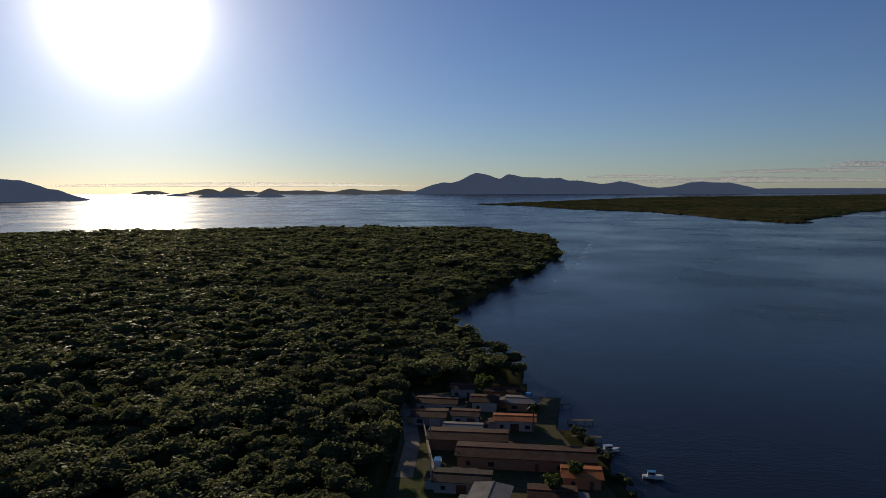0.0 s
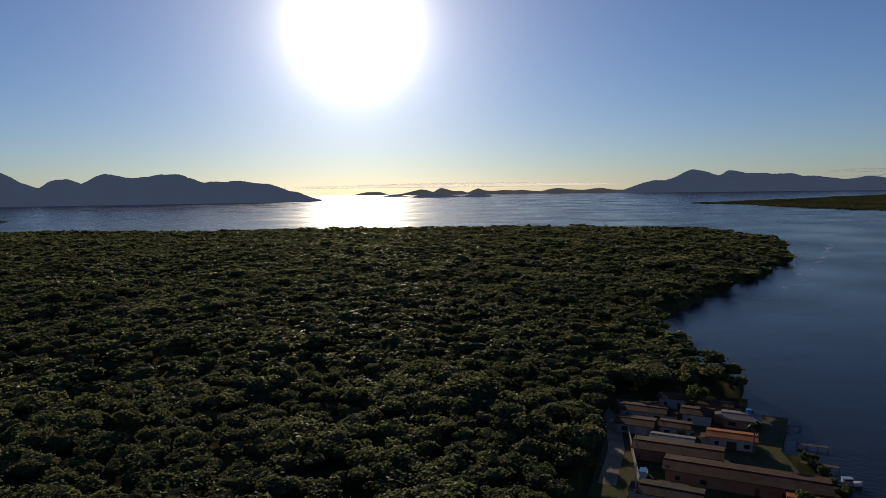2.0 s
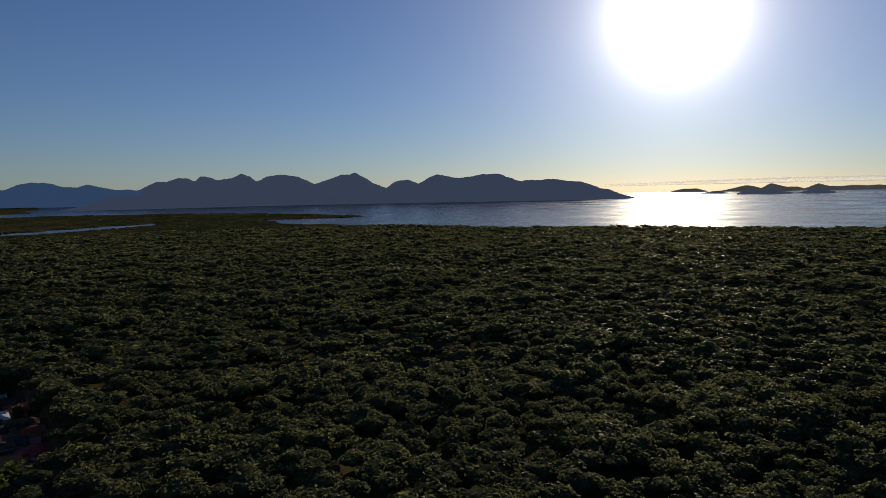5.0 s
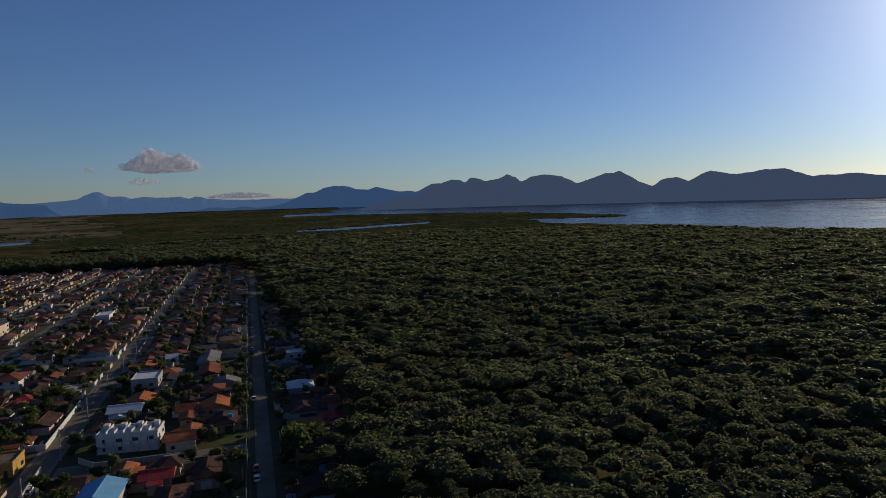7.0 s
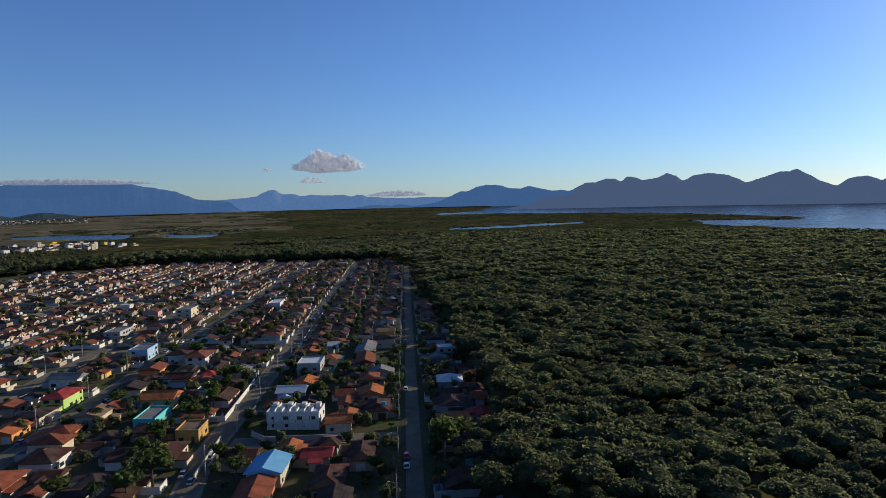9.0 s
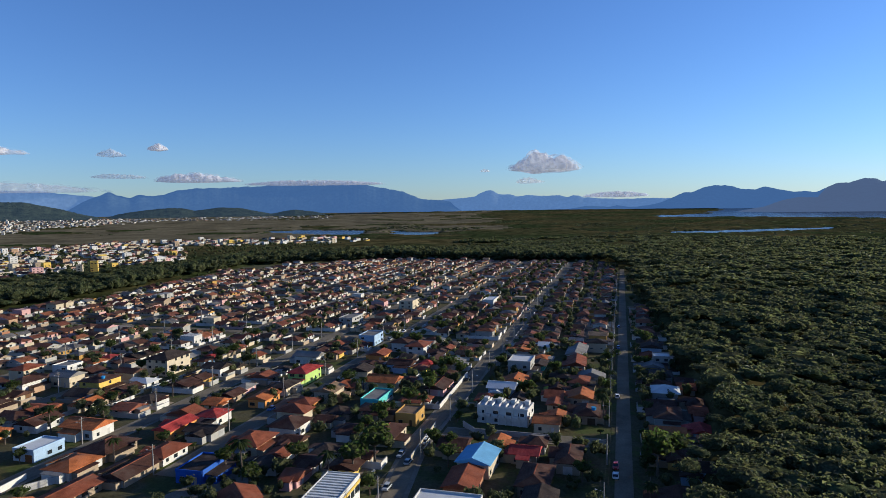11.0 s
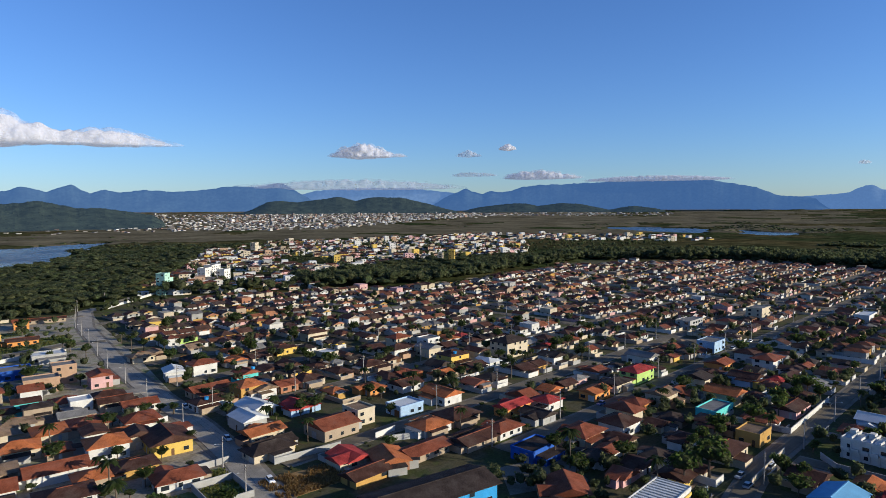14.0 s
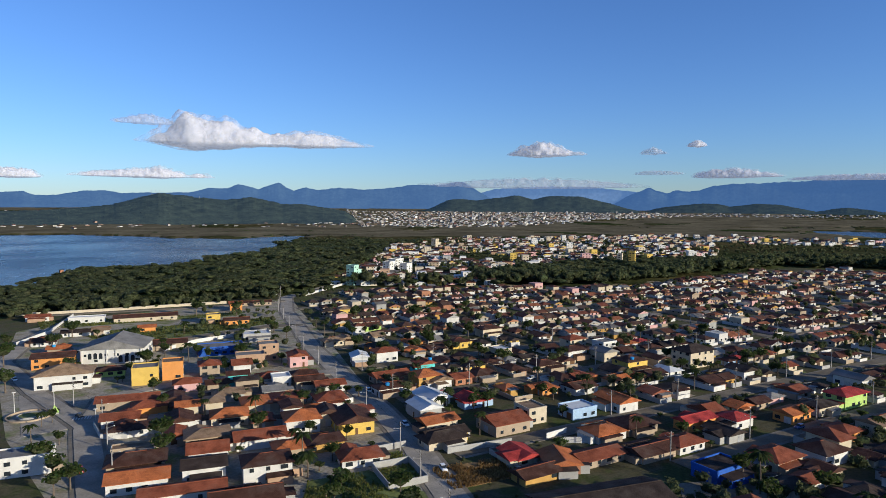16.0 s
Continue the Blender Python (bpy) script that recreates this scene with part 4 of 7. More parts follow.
def main_u(v):
    return 87 - 0.153 * (v + 137)


MAIN = [(-84, -92), (-99, -138), (-107, -161), (-117, -200), (-125, -240), (-139, -304), (-173, -423), (-199, -486), (-257, -531)]
road(MAIN, 8.5, M_SUNLIT_ROAD, label="worn grey asphalt main road through the town")
STREETS_V = [(1, 110, 850), (-61, 75, 862), (-122, 150, 870), (-161, 98, 874), (-218, 107, 878), (-268, 112, 878), (-312, 118, 870), (-356, 124, 840), (-400, 132, 780), (-444, 140, 690), (-484, 190, 480)]
for v, u0, u1 in STREETS_V:
    road([(-95, -38.5), (-150, -40.5), (-193, -42.2), to_world(u1, v)] if v == -61 else [to_world(u0, v), to_world((u0 + u1) / 2, v), to_world(u1, v)], 5.4 if v < 0 else 4.8, verge=None if v < 0 else M_TOWN)
for u, v0, v1 in ((203, 1, -61), (345, -61, -356), (520, -61, -312), (650, 1, -268)):
    road([to_world(u, v0 - 5), to_world(u, (v0 + v1) / 2), to_world(u, v1 + 5)], 5.5)
road([(-16 * S, -120 * S), (-20 * S, -165 * S), (-24 * S, -205 * S), (-33 * S, -235 * S), (-60 * S, -240 * S), (-110 * S, -222 * S)], 7.5, M_SUNLIT_ROAD)
road([(-24 * S, -208 * S), (-15 * S, -255 * S), (-8 * S, -310 * S), (-22 * S, -362 * S), (-42 * S, -405 * S)], 6.5, M_SUNLIT_ROAD)
road([(-50 * S, -316 * S), (-86 * S, -319 * S), (-125 * S, -326 * S), (-140 * S, -320 * S)], 6.0)
road([(-165 * S, -405 * S), (-100 * S, -412 * S), (-30 * S, -428 * S)], 5.0)
road([(-9 * S, 140 * S), (-8 * S, 160 * S), (-10 * S, 180 * S), (-14 * S, 192 * S)], 4.5, M_DIRT, False, "pale bare dirt track beside the forest")


def off_the_road(x, y, half):
    """The nearest place to x, y where a house of that half depth leaves the street free."""
    for a, b, hw in ROADS:
        d = b - a
        p = Vector((x, y))
        t = (p - a).dot(d) / d.length_squared
        if not 0 <= t <= 1:
            continue
        side = p - (a + d * t)
        lack = hw + 0.6 + half - side.length
        if 0 < lack < 11 and side.length > 0.05:
            p += side.normalized() * lack
            x, y = p.x, p.y
    return x, y


def row_of_houses(rows, group):
    for x, y, w, d, h, a, form, tile, wall in rows:
        wing = (RND.uniform(-0.2, 0.2) * w, w * RND.uniform(0.35, 0.6), RND.uniform(2, 3), 2.6) if form != "flat" and h < 5 and RND.random() < 0.7 and y < 100 else None
        px, py = (x * S, y * S) if y > 100 else off_the_road(x * S, y * S, min(w, d) * 0.45)
        # the sheds by the water have low weathered roofs
        shed = y > 100
        house(px, py, w, d, h, a + RND.uniform(-2, 2), form, tile, "grey" if shed and wall == "white" else wall, 0.13 if shed else None, group, wing)


row_of_houses([
    (-24, -259, 12, 22, 7, 76, "hip", "tan", "white"),
    (-24, -292, 18, 11, 6, -14, "gable", "brown", "orange"),
    (-49, -243, 11, 10, 8, -14, "flat", "grey", "yellow"),
    (-58.5, -245, 9, 9, 8.5, -14, "flat", "tan", "orange"),
    (-87, -250, 14, 9, 6.5, -14, "flat", "grey", "bare"),
    (-97, -257, 10, 9, 9, -14, "flat", "grey", "bare"),
    (-103, -241, 10, 9, 6, 76, "gable", "red", "pink"),
    (-84, -279, 24, 12, 4.5, -14, "flat", "grey", "deepblue"),
    (-107, -299, 16, 12, 4, -14, "flat", "white", "grey"),
    (-68, -240, 9, 9, 6, -14, "hip", "red", "beige"),
], "houses west of the main road")
row_of_houses([
    (-78, -234, 8, 9, 5.5, -14, "gable", "red", "white"),
    (-58, -230, 11, 8, 4, -14, "hip", "red", "pink"),
    (-37, -221, 22, 8, 4, -14, "gable", "red", "beige"),
    (-41, -212, 9, 8, 3.5, -14, "hip", "red", "orange"),
    (-32, -204, 12, 8, 3.5, -14, "gable", "red", "white"),
    (-33, -194, 13, 8, 3.2, -14, "hip", "brown", "white"),
    (-46, -192, 11, 9, 4, 76, "gable", "brown", "white"),
    (-59, -188, 13, 10, 4, -14, "hip", "orange", "cream"),
    (-70, -197, 12, 10, 3.5, 76, "hip", "orange", "cream"),
    (-80, -196, 12, 11, 3.5, -14, "hip", "red", "beige"),
], "houses west of the main road")
row_of_houses([
    (-91, -188, 12, 12, 3.5, -14, "hip", "red", "white"),
    (-85, -226, 9, 9, 4, -14, "hip", "red", "white"),
    (-97, -222, 12, 8, 4, -14, "hip", "brown", "cream"),
    (-94, -210, 12, 7, 4, -14, "gable", "brown", "cream"),
    (-86, -216, 8, 8, 5, -14, "flat", "white", "white"),
    (-80, -207, 9, 8, 3.2, -14, "gable", "grey", "grey"),
    (-66, -211, 12, 10, 3.5, -14, "hip", "tan", "grey"),
], "houses west of the main road")
row_of_houses([
    (-74, -171, 12, 11, 5.5, -14, "hip", "orange", "white"),
    (-86, -163, 14, 13, 5, 76, "gable", "brown", "yellow"),
    (-60, -166, 16, 9, 4, -14, "gable", "red", "white"),
    (-49, -175, 14, 10, 4, -14, "hip", "tan", "beige"),
    (-46, -164, 12, 9, 4, -14, "gable", "red", "white"),
    (-42, -153, 12, 9, 5, -14, "gable", "dark", "white"),
    (-30, -167, 16, 10, 4, -14, "hip", "brown", "beige"),
    (-27, -156, 16, 9, 4, -14, "gable", "orange", "white"),
    (-54, -145, 14, 10, 6, -14, "hip", "brown", "white"),
    (-35, -144, 22, 7, 3.5, -14, "gable", "red", "white"),
], "houses west of the main road")
row_of_houses([
    (-73, -154, 12, 9, 3.5, -14, "hip", "brown", "ochre"),
    (-76, -140, 13, 9, 3.2, -14, "hip", "red", "white"),
    (-63, -154, 9, 8, 4, -14, "hip", "orange", "beige"),
    (-7, -181, 18, 9, 6, -14, "flat", "grey", "white"),
    (-45, -133, 18, 9, 3.5, -14, "gable", "brown", "beige"),
    (-32, -177, 15, 5, 3, -14, "flat", "tan", "beige"),
    (-39, -354, 16, 6, 3, -14, "gable", "dark", "white"),
    (-75, -380, 40, 8, 3.5, -14, "gable", "brown", "cream"),
    (-27, -411, 14, 8, 3.5, -14, "gable", "red", "white"),
    (-103, -353, 9, 8, 6, -14, "flat", "grey", "yellow"),
], "houses west of the main road")
row_of_houses([
    (-127, -389, 9, 8, 5.5, -14, "gable", "red", "orange"),
    (-112, -342, 16, 7, 3.5, -14, "gable", "brown", "orange"),
    (-69, -348, 10, 7, 3.2, -14, "gable", "orange", "orange"),
    (-49, -352, 9, 7, 3.5, -14, "gable", "tan", "white"),
    (-69, -303, 18, 8, 3.5, -14, "gable", "brown", "cream"),
    (-40, -266, 12, 8, 3.2, -14, "hip", "brown", "lime"),
    (-28, -318, 10, 7, 3.2, -14, "gable", "orange", "beige"),
    (-48, -391, 22, 8, 4, -14, "flat", "white", "white"),
    (-164, -339, 10, 8, 4, -14, "hip", "dark", "beige"),
    (-174, -334, 10, 8, 4.5, -14, "hip", "tan", "yellow"),
], "houses west of the main road")
row_of_houses([
    (-18, -340, 12, 8, 3, -14, "gable", "brown", "white"),
    (-143, -399, 24, 5, 3, -14, "gable", "brown", "beige"),
], "houses west of the main road")
row_of_houses([
    (-124, -228, 10, 8, 5, 70, "gable", "white", "white"),
    (-135, -226, 12, 9, 6, -6, "hip", "red", "white"),
    (-140, -206, 9, 8, 4.5, 84, "gable", "red", "teal"),
    (-128, -188, 11, 10, 6, -6, "hip", "orange", "ochre"),
    (-121, -200, 17, 9, 3.5, -6, "gable", "red", "beige"),
    (-112, -186, 15, 8, 4, -6, "hip", "brown", "white"),
    (-131, -177, 9, 9, 4, 84, "gable", "tan", "white"),
    (-140, -180, 9, 8, 3.5, -6, "gable", "red", "brick"),
    (-109, -160, 12, 9, 5, 84, "gable", "white", "grey"),
    (-106, -149, 13, 8, 4, -6, "gable", "orange", "cream"),
], "houses east of the main road")
row_of_houses([
    (-102, -140, 15, 7, 3.5, -6, "gable", "dark", "yellow"),
    (-98, -131, 15, 8, 3.5, -6, "hip", "dark", "cream"),
    (-121, -136, 15, 13, 4.5, -6, "gable", "red", "beige"),
    (-133, -139, 8, 10, 6, -6, "flat", "tan", "cream"),
    (-148, -134, 12, 9, 4, -6, "flat", "white", "sky"),
    (-162, -286, 11, 8, 4, -6, "gable", "brown", "lime"),
    (-150, -178, 12, 8, 3.5, -6, "hip", "brown", "cream"),
    (-179, -178, 13, 9, 3.5, -6, "hip", "brown", "beige"),
    (-130, -259, 12, 8, 3.5, -6, "hip", "tan", "cream"),
    (-138, -268, 9, 7, 3.5, 84, "gable", "tan", "yellow"),
], "houses east of the main road")
row_of_houses([
    (-176, -231, 13, 9, 4, -6, "hip", "brown", "yellow"),
    (-204, -247, 14, 9, 5.5, -6, "hip", "brown", "cream"),
    (-218, -201, 12, 9, 6, -6, "hip", "red", "cream"),
    (-224, -188, 10, 9, 6, -6, "flat", "grey", "white"),
], "houses east of the main road")
row_of_houses([
    (-164, -131, 14, 10, 4.5, 84, "gable", "orange", "white"),
    (-168, -107, 15, 7, 4, -6, "gable", "crimson", "orange"),
    (-179, -101, 10, 8, 4, -6, "hip", "crimson", "white"),
    (-234, -151, 18, 12, 9, -6, "hip", "dark", "cream"),
    (-150, -97, 12, 8, 3.5, -6, "hip", "red", "white"),
    (-159, -79, 13, 10, 4.5, -6, "hip", "red", "cream"),
    (-172, -74, 12, 10, 5, -6, "hip", "brown", "white"),
    (-166, -92, 11, 8, 3.5, 84, "gable", "dark", "grey"),
    (-198, -92, 12, 8, 4, -6, "gable", "orange", "orange"),
    (-227, -85, 16, 9, 6, -6, "hip", "crimson", "lime"),
], "houses of the central blocks")
row_of_houses([
    (-212, -88, 13, 8, 4, -6, "hip", "dark", "cream"),
    (-205, -74, 11, 9, 5.5, -6, "gable", "tan", "cream"),
    (-194, -78, 9, 8, 4, -6, "hip", "red", "orange"),
    (-203, -57, 16, 8, 4, -6, "flat", "grey", "teal"),
    (-220, -59, 13, 10, 5, 84, "gable", "orange", "cream"),
    (-276, -58, 14, 10, 6, -6, "hip", "red", "white"),
    (-247, -59, 12, 9, 4, 84, "gable", "brown", "sky"),
    (-295, -82, 15, 10, 6, -6, "flat", "grey", "sky"),
    (-264, -77, 11, 8, 4, -6, "gable", "red", "orange"),
    (-254, -100, 13, 8, 5, 84, "gable", "grey", "white"),
], "houses of the central blocks")
row_of_houses([
    (-187, -41, 11, 8, 4.5, -6, "flat", "tan", "ochre"),
    (-190, -54, 11, 9, 4, 84, "hip", "brown", "beige"),
    (-219, -38, 14, 8, 3.5, -6, "gable", "brown", "pink"),
    (-126, -66, 12, 10, 3.5, 40, "gable", "red", "beige"),
    (-142, -84, 14, 9, 4, -6, "flat", "dark", "deepblue"),
    (-171, -45, 14, 9, 4, -6, "hip", "brown", "cream"),
], "houses of the central blocks")
row_of_houses([
    (-154, -18, 13, 10, 5, -8, "gable", "blue", "cream"),
    (-142, -20, 14, 9, 4, -6, "gable", "red", "brick"),
    (-126, -21.5, 17, 11, 6, 83, "flat", "white", "white"),
    (-218, -17, 11, 9, 4.5, 84, "gable", "white", "sky"),
    (-229, -13, 10, 8, 4, -6, "gable", "orange", "beige"),
    (-249, -12, 14, 11, 7, -6, "flat", "white", "grey"),
    (-256, 9, 18, 8, 4.5, -6, "gable", "red", "white"),
    (-276, 10, 24, 9, 4.5, -6, "gable", "grey", "grey"),
    (-182, -2, 9, 9, 4, 84, "gable", "orange", "cream"),
    (-191, 1, 7, 7, 3.5, -6, "gable", "orange", "cream"),
], "houses of the shaded eastern blocks")
row_of_houses([
    (-161, -7, 8, 7, 4, 84, "gable", "crimson", "beige"),
    (-146, -4, 16, 8, 4, -6, "hip", "brown", "beige"),
    (-160, 4, 16, 7, 4, -6, "hip", "brown", "beige"),
    (-133, -3, 14, 8, 4, -6, "gable", "dark", "beige"),
    (-212, 9, 10, 8, 4, -6, "gable", "orange", "beige"),
    (-264, 42, 9, 8, 6, -6, "flat", "white", "grey"),
    (-218, 36, 10, 10, 5, -6, "hip", "white", "grey"),
    (-242, 38, 12, 10, 4, -6, "hip", "dark", "grey"),
    (-196, 33, 15, 9, 4, -6, "hip", "brown", "grey"),
    (-196, 10, 14, 8, 4, -6, "hip", "brown", "beige"),
], "houses of the shaded eastern blocks")
row_of_houses([
    (-230, 9, 12, 8, 4, -6, "hip", "red", "beige"),
    (-156, 33, 9, 8, 4, 84, "gable", "dark", "sky"),
], "houses of the shaded eastern blocks")
row_of_houses([
    (6, 198, 9, 7, 4, -8, "gable", "brown", "grey"),
    (17, 196, 12, 6, 3.5, -8, "gable", "brown", "brick"),
    (-2, 186, 15, 8, 3.5, -8, "gable", "brown", "white"),
    (12, 186, 9, 8, 4, -8, "gable", "brown", "grey"),
    (23, 186, 11, 8, 3.5, -8, "gable", "grey", "brick"),
    (-4, 175, 11, 8, 3.5, -8, "gable", "brown", "grey"),
    (6, 175, 9, 7, 3.5, -8, "gable", "brown", "grey"),
    (19, 170, 13, 6, 4, -8, "gable", "orange", "white"),
    (6, 158, 24, 9, 4, -8, "gable", "brown", "brick"),
    (19, 147, 40, 10, 4, -8, "gable", "brown", "brick"),
], "waterfront sheds and houses")
row_of_houses([
    (5, 166, 12, 5, 3, -8, "gable", "grey", "grey"),
    (4, 135, 15, 8, 3.5, -8, "gable", "dark", "grey"),
    (9, 124, 11, 9, 5, 75, "gable", "grey", "white"),
    (30, 137, 10, 8, 3.5, -8, "gable", "orange", "brick"),
    (22, 127, 11, 8, 3.5, -8, "gable", "brown", "brick"),
], "waterfront sheds and houses")
row_of_houses([(x / S, y / S, *rest) for x, y, *rest in (
    (-161, -135, 13, 10, 3.2, -6, "hip", "orange", "white"),
    (-160, -116, 15, 8, 3, -6, "gable", "brown", "beige"),
    (-132, -126, 12, 10, 3.4, 60, "gable", "orange", "brick"),
    (-144, -123, 17, 8, 3, -6, "gable", "red", "beige"),
    (-121, -124, 13, 7, 3, -6, "gable", "brown", "ochre"),
    (-175, -138, 14, 11, 3.6, -6, "hip", "brown", "beige"),
    (-238, -185, 13, 11, 6, -6, "hip", "brown", "yellow"),
    (-193, -174, 12, 9, 3.5, -6, "gable", "brown", "white"),
    (-181, -182, 10, 9, 3.2, 84, "hip", "orange", "orange"),
    (-234, -216, 13, 9, 5.5, -6, "hip", "brown", "white"),
    (-244, -205, 11, 9, 5.5, 84, "gable", "grey", "cream"),
    (-148, -186, 11, 9, 3, 84, "gable", "crimson", "sky"),
    (-137, -201, 13, 10, 4, 84, "gable", "white", "white"),
    (-154, -194, 11, 8, 3, -6, "hip", "dark", "brick"),
    (-113, -233, 12, 8, 3.5, -14, "gable", "red", "white"),
)], "houses of the central blocks")
TERRACE = house(-191 * S, -14 * S, 19.5, 9.5, 6.6, 78, "flat", "white", "white", group="houses of the shaded eastern blocks", label="white two-storey terrace house with a flat roof and parapets")
house(-118.5, -99, 35, 14, 6, -16.4, "gable", "dark", "blue", 0.25, "houses of the central blocks", name="warehouse", label="long bright blue plastered warehouse with a dark low roof")
WORKSHOP = house(-146, -53.5, 22, 9.5, 7, -3, "flat", "grey", "white", group="houses of the central blocks", name="workshop", label="long workshop building with a ribbed grey metal roof")

CHURCH = house(-54, -339, 24, 29.6, 8, 67, "gable", "grey", "white", 0.3, "houses west of the main road", name="church", label="large white plastered church hall with arched windows and a grey roof")

sheet_from_poly("town_ground", TOWN_GROUND, GROUND_Z + 0.03, M_TOWN, "patchy bare earth, weeds and old concrete between houses")

sheet_from_poly("dirt_lot", [(-20, -118), (-96, -116), (-122, -212), (-150, -305), (-182, -420), (-200, -478), (-60, -470), (-18, -440), (-6, -330), (-6, -240)], GROUND_Z + 0.042, M_GRAVEL, "pale gravel, bare earth and weeds between houses")

# ---- lots: houses along the streets, thinning into far ones that are one mesh ----
ROOF_PICK = ["brown"] * 38 + ["dark"] * 26 + ["red"] * 17 + ["orange"] * 9 + ["crimson"] * 3 + ["grey"] * 6 + ["white"] * 3 + ["tan"] * 3
WALL_PICK = ["white"] * 27 + ["cream"] * 24 + ["beige"] * 14 + ["yellow"] * 5 + ["ochre"] * 4 + ["orange"] * 5 + ["pink"] * 4 + ["mint"] * 3 + ["sky"] * 4 + ["grey"] * 5 + ["teal", "lime", "brick"]
SMALL_TOWN = [(-60 * S, 30 * S), (-200 * S, 45 * S), (-640 * S, 62 * S), (-735 * S, 50 * S), (-780 * S, -185 * S), (-690 * S, -335 * S), (-535 * S, -335 * S), (-425 * S, -320 * S), (-330 * S, -378 * S), (-235 * S, -430 * S), (-172 * S, -405 * S), (-150 * S, -330 * S), (-110 * S, -175 * S),
              (-88 * S, -100 * S), (-60 * S, -60 * S)]
DRY_FIELD = [to_world(92, -190), to_world(92, -160), to_world(160, -150), to_world(160, -172)]
lots = []
for v, u0, u1 in STREETS_V:
    for side in (-1, 1):
        for back in (0, 1):
            u = max(u0, main_u(v) + 12 if v < -90 else u0) + RND.uniform(3, 7)
            while u < u1 - 6:
                wdt = RND.uniform(8.2, 11.5)
                vv = v + side * (RND.uniform(12.0, 13.5) if not back else RND.uniform(23.5, 25.5))
                if not back or RND.random() < (0.85 if abs(v) < 130 else 0.8 if side == 1 else 0.0):
                    x, y = to_world(u + wdt / 2, vv)
                    if inside(np.array([x]), np.array([y]), SMALL_TOWN)[0] and math.hypot(x, y) > 118:
                        lots.append((math.hypot(x, y), x, y, wdt, side, back))
                u += wdt
lots.sort()
FAR_LOTS, YARDS = [], []
near_count = 0
for r, x, y, wdt, side, back in lots:
    w, d = wdt - RND.uniform(0.6, 2.4), RND.uniform(7.5, 11.5) if not back else RND.uniform(5.0, 8)
    a = -5.7 + RND.uniform(-2, 2)
    if RND.random() < 0.45:
        w, d, a = d, w, a + 90
    if not clear_of(x, y, min(w, d) / 2 + 0.2) or road_gap(x, y) < min(w, d) / 2 or inside(np.array([x]), np.array([y]), DRY_FIELD)[0]:
        continue
    h = RND.choice([2.7, 2.8, 2.9, 3.0, 3.2, 2.8, 3.0, 5.6, 2.9]) if not back else RND.uniform(2.6, 3.2)
    form = RND.choice(["hip", "hip", "gable", "gable", "gable", "flat"] if h > 5 else ["hip", "gable", "gable", "hip", "gable"])
    tile, wall = RND.choice(ROOF_PICK), RND.choice(WALL_PICK)
    if form == "flat":
        tile = RND.choice(["grey", "white", "tan"])
    YARDS.append((x, y, wdt, side, back))
    if near_count < 165:
        near_count += 1
        wing = (RND.uniform(-0.15, 0.15) * w, w * RND.uniform(0.45, 0.65), RND.uniform(2.0, 3.4), 2.5) if form != "flat" and h < 5 and RND.random() < 0.6 else None
        house(x, y, w, d, h, a, form, tile, wall, wing=wing, detail=1)
    else:
        FAR_LOTS.append((x, y, w * 0.9, d * 0.9, h * 0.88, a, form))
        HOUSES.append((x, y, max(w, d) / 2))


# small houses that fill the blocks west of the main road
WEST = [(-34, -128), (-90, -122), (-112, -196), (-140, -290), (-95, -300), (-70, -262), (-34, -256), (-40, -215)]
for i in range(14):
    for j in range(18):
        a, b = -30 - i * 9.5 + RND.uniform(-1.5, 1.5), -125 - j * 10.5 + RND.uniform(-1.5, 1.5)
        if inside(np.array([a]), np.array([b]), WEST)[0] and clear_of(a, b, 2.6) and road_gap(a, b) > 2.0 and not inside(np.array([a]), np.array([b]), [(-58, -172), (-108, -172), (-108, -118), (-58, -118)])[0]:
            house(a, b, RND.uniform(7.5, 10), RND.uniform(6, 7.5), RND.choice((2.8, 3.0, 3.2, 5.4)), RND.choice((-14, 76)), RND.choice(("hip", "gable", "gable")), RND.choice(ROOF_PICK), RND.choice(WALL_PICK), group="houses west of the main road", detail=1)


